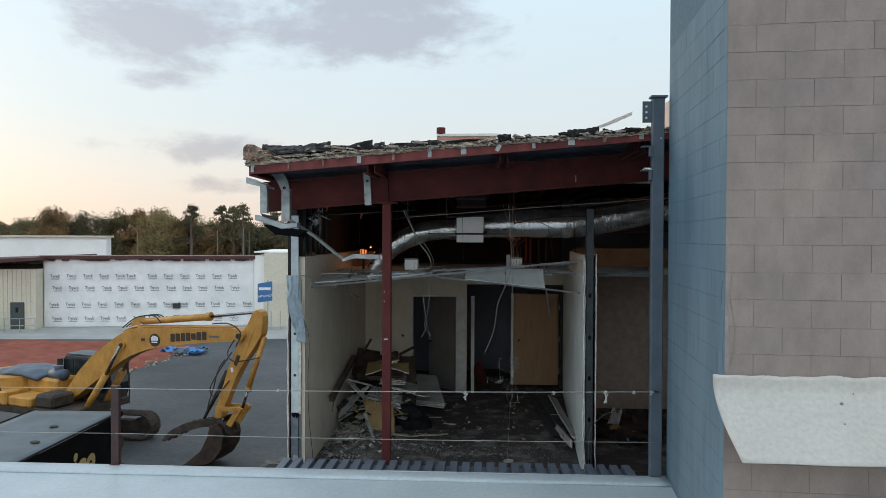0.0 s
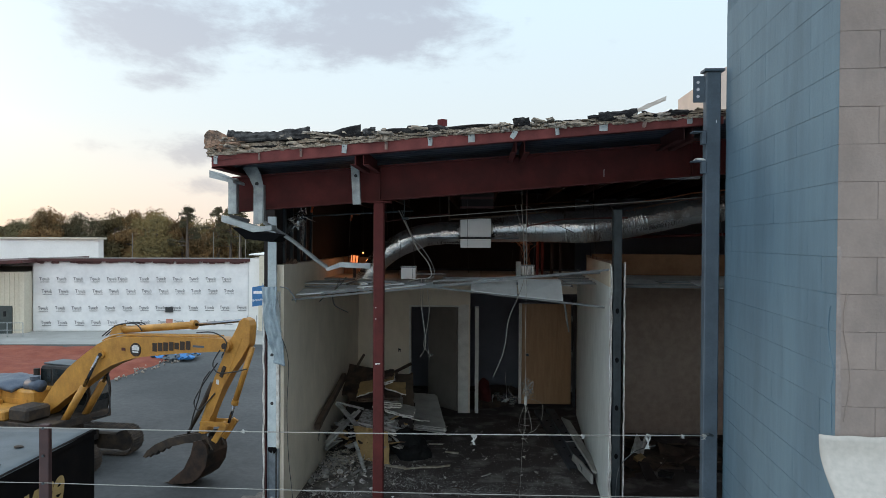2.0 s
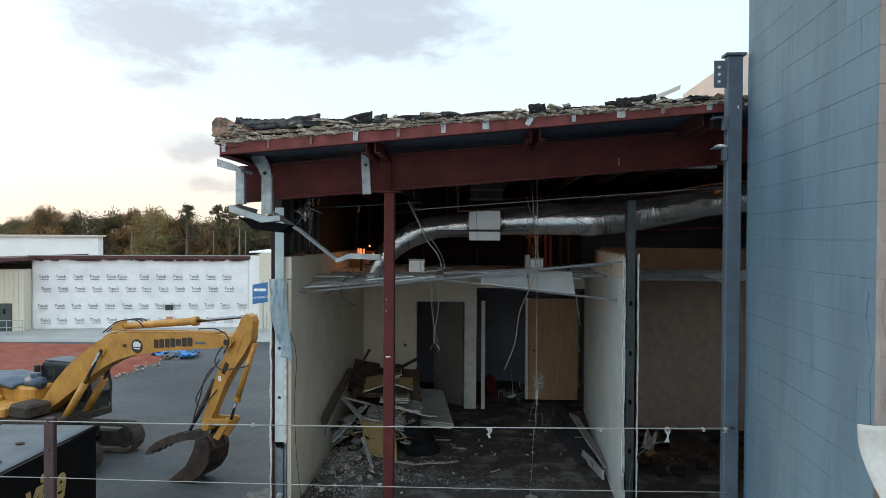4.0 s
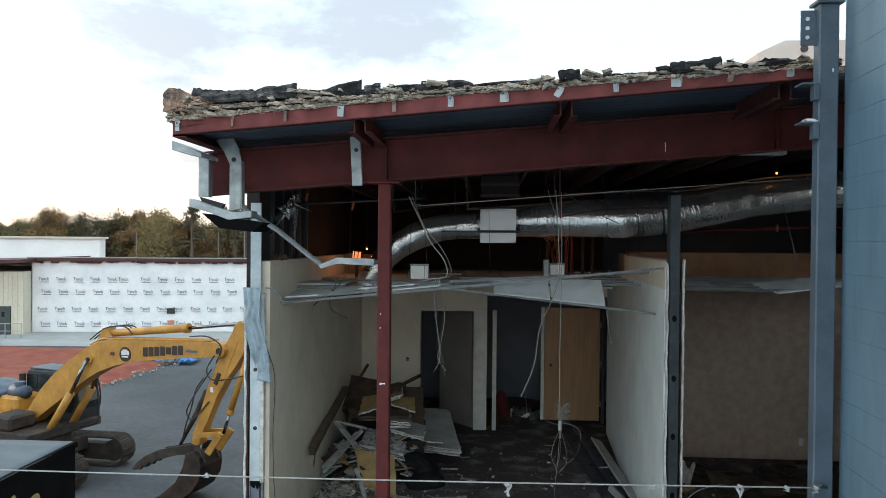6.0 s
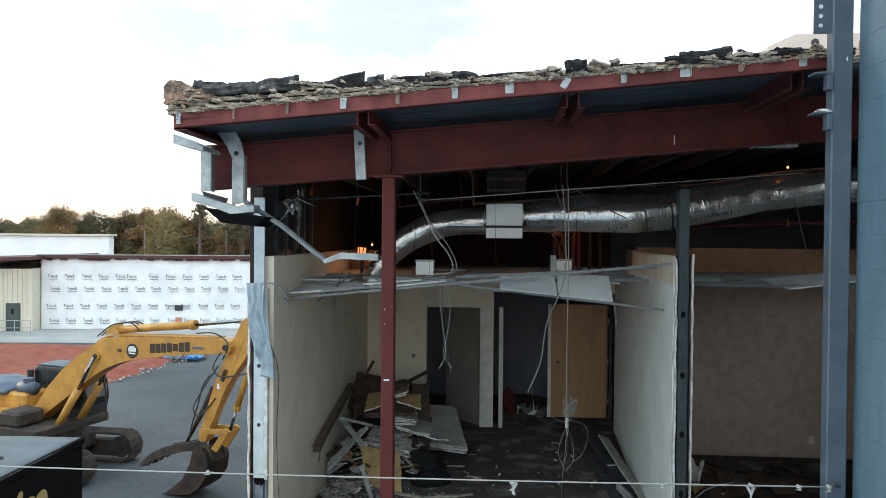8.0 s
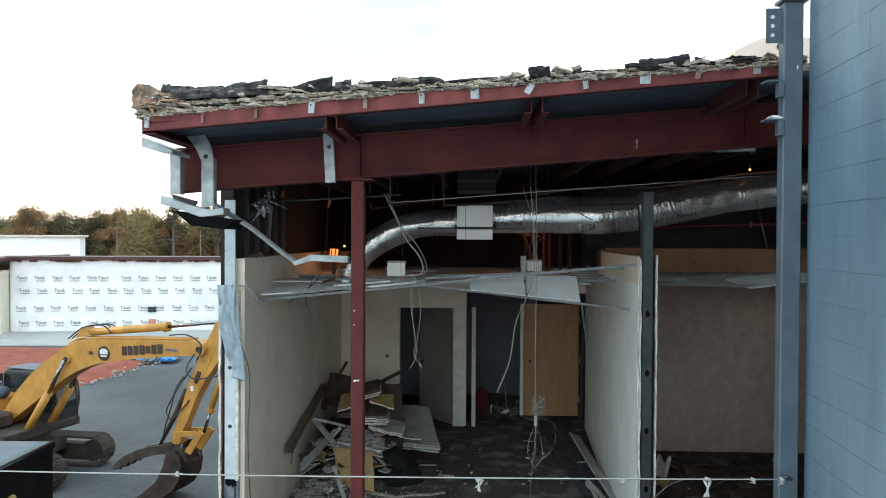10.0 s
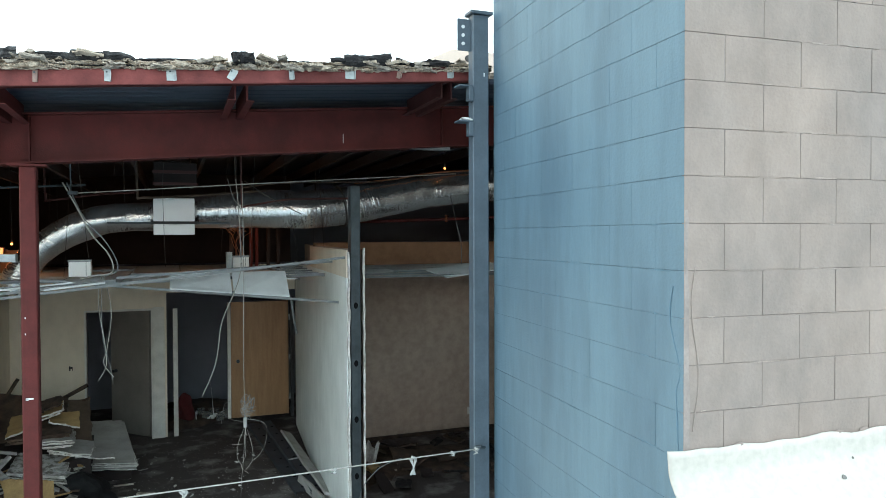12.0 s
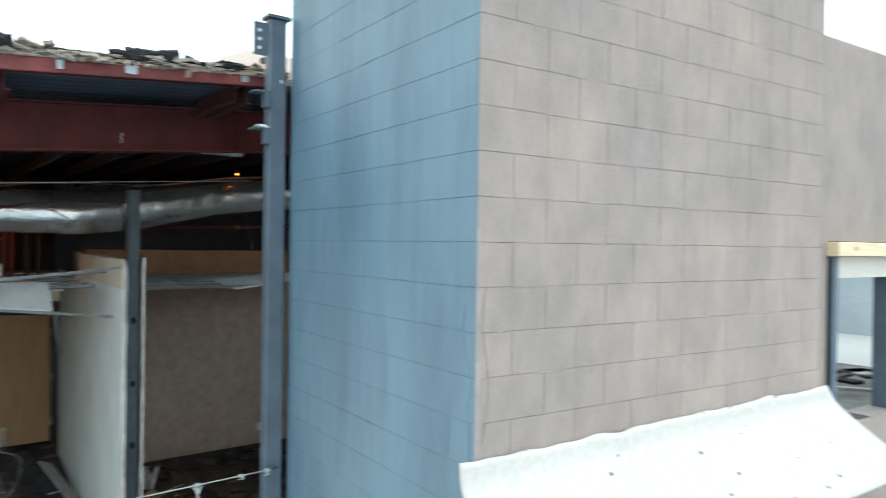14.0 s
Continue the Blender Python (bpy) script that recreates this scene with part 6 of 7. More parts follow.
part("scrap", sheet(lambda u, v: (1.05 + 0.65 * u, 9.4 + 0.3 * v, zr(1.3) + 0.22 + 0.09 * u + 0.06 * v), 6, 3, 0.006), M_WHITEBOX, tw)
part("scrap", sheet(lambda u, v: (1.70 + 0.75 * u, 9.2 + 0.3 * v, zr(1.9) + 0.24 + 0.06 * u + 0.05 * v), 6, 3, 0.006), M_WHITEBOX, tw)
ru = thing("rooftop_unit", (0.43, 14.3, 4.35), 0, "low red and white rooftop equipment box", "rooftop unit")
part("casing", B((-0.1, 1.12, 14.0, 15.2, 4.35, 5.36), bev=0.01), M_PALEWALL, ru)
part("red_band", B((-0.1, 1.10, 13.99, 14.0, 5.28, 5.345)), M_SALMON, ru)
part("top_rim", B((-0.1, 1.14, 13.97, 15.22, 5.36, 5.41)), M_TRIM, ru)
part("beacon", disc((-0.02, 14.05, 5.47), (0, 0, 1), 0.09, 0.14, 12), M_REDCLOTH, ru, "small red beacon")
hv = thing("upper_block", (8.6, 21, 5.0), 0, "pale boxy upper storey with a salmon panel behind the roof", "building")
part("wall", prism([(6.95, 4.9), (6.95, 7.85), (7.55, 8.13), (12, 8.16), (12, 4.9)], 20, 24, "xz"), M_STUCCO, hv)
part("panel", B((9.0, 12, 19.96, 20.0, 4.9, 7.95)), M_SALMON, hv)
part("vent_hole", disc((8.0, 19.98, 7.93), (0, 1, 0), 0.09, 0.04, 8), M_BLACK, hv)

# ---- hung ceiling remains ----
def tee(a, b, name="ceiling_tee", sagz=0.0, w=0.024):
    a, b = Vector(a), Vector(b)
    t = thing(name, tuple(a), 0, "bent grey ceiling grid tee hanging loose", "ceiling grid", "ceiling tees")
    n = 12
    pts = [a.lerp(b, k / n) - Vector((0, 0, sagz * 4 * (k / n) * (1 - k / n))) for k in range(n + 1)]
    d = (b - a).normalized()
    side_v = Vector((-d.y, d.x, 0)).normalized()
    for nm, w0, z0, z1 in (("flange", w / 2, 0.0, 0.004), ("web", 0.002, 0.004, 0.024)):
        bm = bmesh.new()
        prev = None
        for p in pts:
            cur = [bm.verts.new(p + side_v * s * w0 + Vector((0, 0, z))) for s, z in ((-1, z0), (1, z0), (1, z1), (-1, z1))]
            if prev:
                for i in range(4):
                    bm.faces.new((prev[i], prev[(i + 1) % 4], cur[(i + 1) % 4], cur[i]))
            else:
                bm.faces.new(cur[::-1])
            prev = cur
        bm.faces.new(prev)
        part(nm, bm, M_TEE, t)
    return t


tee((-1.70, 9.95, 2.575), (2.30, 9.72, 3.0), w=0.02)
tee((-1.30, 9.90, 2.66), (0.10, 9.95, 2.80), w=0.02)
tee((-0.60, 10.3, 2.80), (2.26, 10.15, 2.50), w=0.018)
tee((0.10, 10.05, 2.82), (2.23, 10.35, 2.93), w=0.018)
tee((-1.68, 10.6, 2.70), (2.2, 10.6, 2.78))
for y in (11.2, 11.8, 12.4, 13.0, 13.6, 14.2):
    tee((-1.68, y, 2.735), (2.25 + (y - 9.7) * 0.06, y, 2.735))
for x in (-1.1, -0.5, 0.1, 0.7, 1.3, 1.9):
    tee((x, 10.5, 2.738), (x, 14.8, 2.738))


def ctile(x, y, z, rx=0, ry=0, rz=0, w=0.59, d=0.59):
    bm = OB((0, 0, 0), (w, d, 0.016), bev=0.002)
    bmesh.ops.transform(bm, matrix=pose(x, y, z, rx, ry, rz), verts=bm.verts)
    return solid("ceiling_tile", bm, M_TILE, "pale grey mineral ceiling tile", "ceiling tile", "ceiling tiles")


for i, x in enumerate((-1.4, -0.8, -0.2, 0.4, 1.0, 1.6)):
    for j, y in enumerate((10.9, 11.5, 12.1, 12.7, 13.3, 13.9, 14.5)):
        if (i, j) in ((0, 1), (1, 0), (4, 0), (3, 2), (5, 3), (2, 4)):
            continue
        ctile(x, y, 2.752)
# two tiles tipped down at the front
for x0, x1, nm in ((0.57, 1.16, 0), (1.18, 1.74, 1)):
    bm = bmesh.new()
    zt, zb0, zb1 = 2.83, (2.70 - 0.10 * (x0 - 0.57)), (2.70 - 0.10 * (x1 - 0.57))
    lo = [bm.verts.new(c) for c in ((x0, 10.17, zb0), (x1, 10.17, zb1), (x1, 10.47, zt), (x0, 10.47, zt))]
    hi = [bm.verts.new(v.co + Vector((0, 0.008, 0.014))) for v in lo]
    bm.faces.new(lo)
    bm.faces.new(hi[::-1])
    for i in range(4):
        bm.faces.new((lo[i], hi[i], hi[(i + 1) % 4], lo[(i + 1) % 4]))
    solid("ceiling_tile", bm, M_TILE, "pale ceiling tile tipped down at the broken front", "ceiling tile", "ceiling tiles")
ctile(-1.25, 10.15, 2.70, 4, -4, 3, 0.75, 0.5)
ctile(-0.55, 10.25, 2.76, -3, -5, -2, 0.6, 0.55)
ctile(-0.25, 10.1, 2.78, 3, -6, 4, 0.5, 0.4)
solid("loose_tee", tube([(1.76, 10.2, 2.56), (1.80, 10.25, 2.30), (1.83, 10.3, 2.18)], 0.012, 4), M_TEE, "short ceiling tee dangling from its end", "ceiling grid")
# second room's ceiling edge
for y in (10.9, 11.5, 12.1, 12.7):
    tee((2.45, y, 2.745), (6.2, y, 2.745))
tee((2.42, 10.65, 2.73), (6.2, 10.55, 2.74), w=0.02)
for i, x in enumerate((2.9, 3.5, 4.1, 4.7, 5.3, 5.9)):
    for j, y in enumerate((11.2, 11.8, 12.4, 13.0)):
        if (i, j) not in ((1, 0), (4, 1)):
            ctile(x, y, 2.76)
ctile(4.05, 10.85, 2.80, 8, -6, 10, 0.9, 0.5)

# ---- things above the ceiling ----
duct_pts = [(-1.08, 11.72, 2.62), (-0.98, 11.72, 2.84), (-0.70, 11.7, 3.15), (-0.22, 11.7, 3.40), (0.35, 11.75, 3.46), (1.0, 11.7, 3.52), (1.60, 11.7, 3.56), (2.20, 11.6, 3.555), (2.75, 11.6, 3.62), (3.15, 11.6, 3.70), (3.75, 11.6, 3.82), (4.6, 11.6, 3.92), (5.6, 11.6, 3.98)]
bm = bmesh.new()
ps = smoothed(duct_pts, 76)
rings = []
n = 40
run_m = 0.0
for i, p in enumerate(ps):
    if i:
        run_m += (p - ps[i - 1]).length
    d = (ps[min(i + 1, len(ps) - 1)] - ps[max(i - 1, 0)]).normalized()
    a = d.cross(Vector((0, 0, 1))).normalized()
    b = a.cross(d)
    # the foil gathers into fine pleats across the run, deeper in some stretches
    deep = 0.40 + 0.70 * max(0.0, min(1.0, 0.5 + 1.4 * noise.noise((run_m * 1.3, 4, 0))))
    ring = []
    for k in range(n):
        g = math.tau * k / n
        cg, sg = math.cos(g), math.sin(g)
        slant = run_m + 0.05 * sg + 0.02 * noise.noise((run_m * 6, cg * 2, sg * 2))
        pleat = 0.0075 * noise.noise((slant * 62, cg * 1.1, sg * 1.1)) + 0.0045 * noise.noise((slant * 120, cg * 3.2, sg * 3.2))
        loose = 0.014 * noise.noise((run_m * 2.2, cg, sg)) + 0.008 * noise.noise((run_m * 7, cg * 1.6, sg * 1.6))
        r = 0.170 + 0.068 * min(1.0, max(0.0, (p.x - 0.5) / 1.2)) + deep * pleat + loose
        if p.x < -0.6:
            r *= 1 - 0.10 * min(1.0, (-0.6 - p.x) / 0.3)
        ring.append(bm.verts.new(p + a * r * cg + b * r * sg))
    rings.append(ring)
for r0, r1 in zip(rings, rings[1:]):
    for k in range(n):
        bm.faces.new((r0[k], r0[(k + 1) % n], r1[(k + 1) % n], r1[k]))
duct = solid("flexible_duct", bm, M_FOIL, "crumpled silver foil flexible duct above the ceiling", "duct", smooth=True)
part("strap", tube([(2.62 - 0.05 * math.sin(a), 11.6 - 0.25 * math.cos(a), 3.60 + 0.25 * math.sin(a)) for a in [math.tau * k / 16 for k in range(17)]], 0.012, 5), M_WIREDARK, duct)

vb = thing("white_register_box", (0.62, 11.3, 3.24), 0, "white sheet-metal register box with a dark band", "vent box")
part("body", B((-0.22, 0.22, 0.0, 0.28, 0.155, 0.42), bev=0.006), M_WHITEBOX, vb, local=True)
part("lower_body", B((-0.22, 0.22, 0.0, 0.28, 0.0, 0.125), bev=0.006), M_WHITEBOX, vb, local=True)
part("band", B((-0.24, 0.27, 0.005, 0.275, 0.125, 0.155)), M_BLACK, vb, local=True)
part("hanger_bar", B((-0.7, 0.62, 0.1, 0.13, 0.13, 0.15)), M_GALVDARK, vb, local=True)
for x, y, z, w, h in ((-0.32, 11.05, 2.80, 0.21, 0.175), (1.42, 12.1, 2.82, 0.20, 0.15)):
    jb = thing("junction_box", (x, y, z), 0, "small white metal junction box on the ceiling", "junction box", "junction boxes")
    part("body", B((-w / 2, w / 2, 0, 0.14, 0, h), bev=0.004), M_WHITEBOX, jb, local=True)
    part("rim", B((-w / 2 - 0.006, w / 2 + 0.006, -0.004, 0.0, h - 0.02, h + 0.004)), M_GALV, jb, local=True)
    part("seam", B((w * 0.28, w * 0.30, -0.003, 0.0, 0.01, h - 0.02)), M_GALVDARK, jb, local=True)
solid("bracket_box", B((1.24, 1.31, 12.05, 12.2, 2.76, 3.02)), M_GALV, "galvanised mounting bracket beside the junction box", "bracket")
solid("threaded_rod", tube([(-0.18, 9.62, 3.605), (1.5, 9.62, 3.735), (3.4, 9.62, 3.875)], 0.0055, 6), M_WIRE, "thin grey conduit run under the beam", "conduit", smooth=True)
solid("hanger_rod", tube([(-0.232, 9.62, 4.22), (-0.222, 9.62, 3.61)], 0.006, 6), M_GALVDARK, "thin steel rod hanging from the roof deck", "rod", smooth=True)
solid("conduit_clamp", B((-0.25, -0.17, 9.60, 9.64, 3.59, 3.625), bev=0.005), M_GALVDARK, "dark clamp at the conduit's end", "clamp")
solid("red_pipe", tube([(2.7, 11.9, 3.40), (8.41, 11.9, 3.60)], 0.020, 8), M_RED, "thin red sprinkler pipe above the ceiling", "pipe", smooth=True)
valve = solid("pipe_valve", disc((4.172, 11.87, 3.46), (0, 0, 1), 0.018, 0.10, 10), M_COPPER, "small copper valve on the red pipe", "valve", smooth=True)
part("handle", B((4.15, 4.20, 11.85, 11.865, 3.485, 3.495)), M_RED, valve)
solid("copper_pipe", tube(smoothed([(2.75, 11.42, 3.885), (3.3, 11.4, 3.955), (3.75, 11.4, 4.04), (4.4, 11.4, 4.10)]), 0.011, 8), M_COPPER, "thin copper pipe lying along the duct", "pipe", smooth=True)
rw = random.Random(71)
for k in range(12):
    x0 = 1.40 + rw.uniform(-0.08, 0.08)
    pts = [(1.36 + 0.01 * k, 12.16, 2.97), (x0, 12.3, 3.12 + 0.02 * k), (x0 + rw.uniform(-0.1, 0.1), 12.3, 3.28), (x0 + rw.uniform(-0.22, 0.22), 12.25, 3.38 + rw.uniform(-0.05, 0.06)), (x0 + rw.uniform(-0.3, 0.3), 12.25, 3.34 + rw.uniform(-0.08, 0.08))]
    solid("copper_wire", tube(smoothed(pts, 5), 0.0035, 5), M_COPPER, "torn copper wire splayed above the junction box", "wire", "copper wires")
solid("grey_pipe", tube([(3.6, 12.0, 3.44), (8.41, 12.0, 3.60)], 0.016, 8), M_GALVDARK, "grey pipe above the ceiling", "pipe", smooth=True)
solid("steel_angle", B((2.30, 3.0, 8.78, 8.86, 4.01, 4.04)), M_GALV, "grey steel angle under the roof", "angle")
# near-black casing, the shade under the deck included in its colour
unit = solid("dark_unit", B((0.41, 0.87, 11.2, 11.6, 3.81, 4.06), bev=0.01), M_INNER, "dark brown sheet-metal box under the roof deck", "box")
part("flange", B((0.40, 0.88, 11.185, 11.2, 3.93, 3.965)), M_MAROON, unit)
part("flange", B((0.40, 0.88, 11.185, 11.2, 3.80, 3.83)), M_MAROON, unit)
# joists and some studs take the near-black that stands in for shade
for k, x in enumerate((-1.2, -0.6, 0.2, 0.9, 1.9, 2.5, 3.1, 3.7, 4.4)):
    solid("joist", B((x, x + 0.04, 9.2, 17.0, zr(x) - 0.22, zr(x) - 0.1)), M_INNER, "steel joist in the ceiling void, near-black for shade", "joist", "joists")
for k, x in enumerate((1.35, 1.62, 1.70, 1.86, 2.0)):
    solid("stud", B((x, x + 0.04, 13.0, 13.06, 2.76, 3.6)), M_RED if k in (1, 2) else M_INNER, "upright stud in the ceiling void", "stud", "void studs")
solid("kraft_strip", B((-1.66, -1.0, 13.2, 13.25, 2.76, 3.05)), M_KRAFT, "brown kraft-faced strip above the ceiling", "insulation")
# added wall that ends the unlit void in near-black
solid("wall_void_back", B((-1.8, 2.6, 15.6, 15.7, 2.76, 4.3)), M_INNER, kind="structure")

# bulbs in the void; the first two are added for its orange glow
for x, y, z, e in ((-1.18, 12.35, 3.14, 1.6), (1.42, 12.62, 3.42, 1.4), (3.93, 11.3, 4.10, 0.04)):
    b = thing("glow_bulb", (x, y, z), 0, "small bulb giving the ceiling void its orange glow", "lamp", "work bulbs")
    bm = bmesh.new()
    bmesh.ops.create_uvsphere(bm, u_segments=12, v_segments=8, radius=0.014)
    part("bulb", bm, glow("orange_bulb", (1.0, 0.30, 0.06), 3.0), b, local=True, smooth=True)
    part("socket", tube([(0, 0, 0.012), (0, 0, 0.05)], 0.012, 8), M_BLACK, b, local=True)
    part("cord", tube([(0, 0, 0.05), (0, 0, zr(x) + 0.06 - z)], 0.004, 5), M_BLACK, b, local=True)
    if e < 0.1:
        continue
    lamp = new("void_glow_light", bpy.data.lights.new("void_glow_light", "POINT"))
    lamp.data.energy, lamp.data.color, lamp.data.shadow_soft_size = e, (1.0, 0.36, 0.10), 0.04
    lamp.location = (x, y, z - 0.06)

# hanger wires, rods and torn wiring in the ceiling void
rv = random.Random(55)
for k in range(18):
    x, y = rv.uniform(-1.6, 5.6), rv.uniform(10.2, 13.0)
    top = zr(x) + 0.05
    solid("hanger_wire", tube(smoothed([(x, y, top), (x + rv.uniform(-0.05, 0.05), y, top - 0.5), (x + rv.uniform(-0.12, 0.12), y, 2.76 + rv.uniform(0, 0.3))], 4), 0.0022, 4), rv.choice((M_GALVDARK, M_WIREDARK, M_INNER)), "thin hanger wire dangling from the roof deck", "wire", "hanger wires")
for k in range(7):
    x, y, z = rv.uniform(-1.2, 4.5), rv.uniform(10.6, 13.2), rv.uniform(3.3, 3.9)
    solid("conduit", tube(smoothed([(x - 0.04, y, zr(x) + 0.06), (x - 0.03, y, z + 0.05), (x + 0.03, y, z), (x + 0.5, y + rv.uniform(-0.2, 0.2), z + 0.05 + rv.uniform(-0.05, 0.05)), (x + rv.uniform(0.8, 1.8), y, z + 0.1)], 4), rv.uniform(0.006, 0.014), 6), rv.choice((M_MAROON, M_GALVDARK, M_DARKBOARD)), "thin dark conduit run in the ceiling void", "conduit", "void conduits")
torn = sheet(lambda u, v: (-1.79 + 0.17 * v + 0.04 * noise.noise((u * 13, v * 9, 2)), 10.05 + 0.35 * u + 0.05 * noise.noise((u * 11, v * 11, 5)), 3.57 + 0.19 * u * (0.4 + 0.6 * v) + 0.06 * noise.noise((u * 15, v * 13, 8)) + 0.03 * noise.noise((u * 40, v * 30, 1))), 26, 16, 0.004)
solid("torn_insulation", torn, M_FOIL, "crumpled torn foil insulation on the upper wall", "insulation")
solid("torn_insulation", sheet(lambda u, v: (-1.79 + 0.16 * u, 9.95 + 0.12 * v, 3.045 + 0.09 * v * (0.4 + noise.noise((u * 9, 2, 0))) + 0.03 * noise.noise((u * 17, v * 9, 4))), 16, 6, 0.004), M_RUSTCAP, "torn brown insulation tuft on the wall top", "insulation")
# added upright strips that stand for a dark corrugated panel
for y in (9.95, 10.3, 10.65, 11.0, 11.35):
    solid("panel_rib", B((-1.798, -1.762, y, y + 0.05, 3.045, 4.06)), M_GALVDARK, "dark upright rib of a corrugated panel on the upper outer wall", "stud", "upper wall studs")
solid("conduit", tube([(-1.79, 10.5, 3.655), (-1.2, 10.5, 3.68), (-0.2, 10.5, 3.735)], 0.012, 8), M_GALVDARK, "dark conduit run under the joists", "conduit", "void conduits", smooth=True)
# orange colour stands in for sunlit bits; tag shape and cord are made up
for x, y, z in ((-1.68, 11.0, 3.77), (-1.12, 11.0, 3.66)):
    tag = thing("orange_glow_bit", (x, y, z), 0, "small orange piece standing in for a sunlit bit in the void", "tag", "orange tags")
    part("tag", OB((0, 0, 0), (0.03, 0.012, 0.09), 0, 14, 0, bev=0.004), M_ORANGE, tag, local=True)
    part("cord", tube([(0.008, 0, 0.04), (0, 0, zr(x) + 0.056 - z)], 0.003, 5), M_BLACK, tag, local=True)
cable_pts = ([(-1.10, 10.1, 2.86), (-1.14, 10.1, 2.74), (-1.19, 10.1, 2.65), (-1.17, 10.1, 2.52), (-1.08, 10.1, 2.46), (-0.99, 10.1, 2.42)], [(-1.02, 10.12, 2.87), (-1.12, 10.12, 2.75), (-1.25, 10.12, 2.66), (-1.37, 10.12, 2.55)])
for pts in cable_pts:
    solid("cable", tube(smoothed(pts, 6), 0.007, 6), M_WIREDARK, "dark cable drooping through the broken ceiling", "cable", smooth=True)
# orange glow beside the duct's end; the lamp body around it is assumed
wk = thing("glow_lamp", (-1.25, 11.95, 2.93), 0, "small orange glow above the ceiling in an assumed lamp body", "lamp")
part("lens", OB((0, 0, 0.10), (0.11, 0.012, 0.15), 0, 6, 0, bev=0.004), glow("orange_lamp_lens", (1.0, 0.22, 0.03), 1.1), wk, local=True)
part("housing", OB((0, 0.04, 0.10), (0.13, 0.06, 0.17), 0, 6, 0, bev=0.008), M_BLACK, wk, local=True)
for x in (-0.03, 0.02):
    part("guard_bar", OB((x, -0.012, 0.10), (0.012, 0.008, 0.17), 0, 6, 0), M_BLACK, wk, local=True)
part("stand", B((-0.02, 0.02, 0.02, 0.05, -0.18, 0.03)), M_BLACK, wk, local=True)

# ---- loose wires ----
def cable(pts, r=0.006, m=M_WIRE, label="pale cable dangling in the open room"):
    solid("cable", tube(smoothed(pts, 8), r * 0.78, 6), m, label, "cable", "dangling cables", smooth=True)


cable([(-0.33, 9.95, 3.72), (-0.22, 9.95, 3.50), (-0.10, 9.95, 3.25), (0.03, 9.95, 3.08), (0.08, 9.95, 2.95), (0.05, 9.98, 2.88), (-0.10, 10.0, 2.86), (-0.2, 10.0, 2.83)], 0.009)
cable([(-0.30, 9.97, 3.72), (-0.16, 9.97, 3.40), (0.0, 9.97, 3.20), (0.10, 9.97, 3.02), (0.11, 9.97, 2.90), (0.0, 10.0, 2.86)], 0.008, M_TEE)
cable([(-0.06, 10.2, 2.86), (-0.07, 10.2, 2.55), (-0.02, 10.2, 2.2), (-0.01, 10.2, 1.98), (-0.08, 10.2, 1.84)], 0.005)
cable([(-0.02, 10.2, 2.86), (0.04, 10.2, 2.5), (0.0, 10.2, 2.15), (-0.03, 10.2, 2.0), (0.06, 10.2, 1.86)], 0.005)
cable([(-0.04, 10.2, 2.84), (-0.04, 10.2, 2.3), (0.03, 10.2, 1.95), (0.05, 10.2, 1.8)], 0.004, M_TEE)
cable([(1.20, 10.1, 3.80), (1.23, 10.1, 3.4), (1.24, 10.1, 2.9), (1.16, 10.1, 2.62), (1.05, 10.1, 2.35), (0.99, 10.1, 1.95), (0.86, 10.1, 1.63)], 0.0065)
cable([(1.26, 10.1, 3.78), (1.27, 10.1, 3.0), (1.26, 10.1, 2.0), (1.27, 10.1, 1.35), (1.28, 10.1, 1.2)], 0.005)
cable([(1.12, 10.1, 3.80), (1.18, 10.1, 3.6), (1.25, 10.1, 3.5)], 0.006, M_TEE)
cable([(1.28, 10.05, 3.78), (1.55, 10.05, 3.6), (1.85, 10.05, 3.45)], 0.007, M_WIREDARK, "dark cable hanging from the roof")
rs = random.Random(4)
for k in range(5):
    pts = [(1.275 + 0.012 * k, 10.1, 1.36)] + [(1.29 + rs.uniform(-0.075, 0.085), 10.1 + rs.uniform(-0.05, 0.05), 1.50 + rs.uniform(-0.10, 0.11)) for j in range(8)] + [(1.275, 10.1, 1.36)]
    cable(pts, 0.0022, M_TEE if k % 2 else M_WIRE, "thin wire tangled in a loose bunch")
for pts in ([(1.27, 1.34), (1.15, 1.37), (1.06, 1.44), (1.07, 1.53), (1.12, 1.56)], [(1.27, 1.36), (1.38, 1.34), (1.48, 1.27), (1.47, 1.10), (1.40, 0.98), (1.33, 0.93)], [(1.26, 1.28), (1.20, 1.12), (1.19, 0.98), (1.24, 0.88)], [(1.28, 1.28), (1.33, 1.1), (1.34, 0.95), (1.27, 0.84)], [(1.27, 1.28), (1.27, 1.0), (1.23, 0.88), (1.30, 0.80)]):
    cable([(x, 10.1 + 0.02 * math.sin(x * 9 + z * 5), z) for x, z in pts], 0.0024, M_WIRE, "thin pale wire looping out of a loose bunch")
cable([(1.27, 10.1, 1.3), (1.25, 10.1, 0.95), (1.23, 10.12, 0.72), (1.22, 10.15, 0.4), (1.2, 10.15, 0.02)], 0.0025)
solid("plug_cap", tube([(1.27, 10.1, 1.38), (1.27, 10.1, 1.28)], 0.018, 8), M_RAG, "small white plug cap on the wires", "plug")
solid("wire_disc", disc((1.22, 10.2, 0.012), (0, 0, 1), 0.075, 0.02, 14), M_PALELATH, "pale round cover plate on the floor", "plate")
cable([(4.05, 11.4, 3.75), (4.12, 11.4, 3.45), (4.2, 11.4, 3.1), (4.2, 11.4, 2.8)], 0.006, M_TEE)
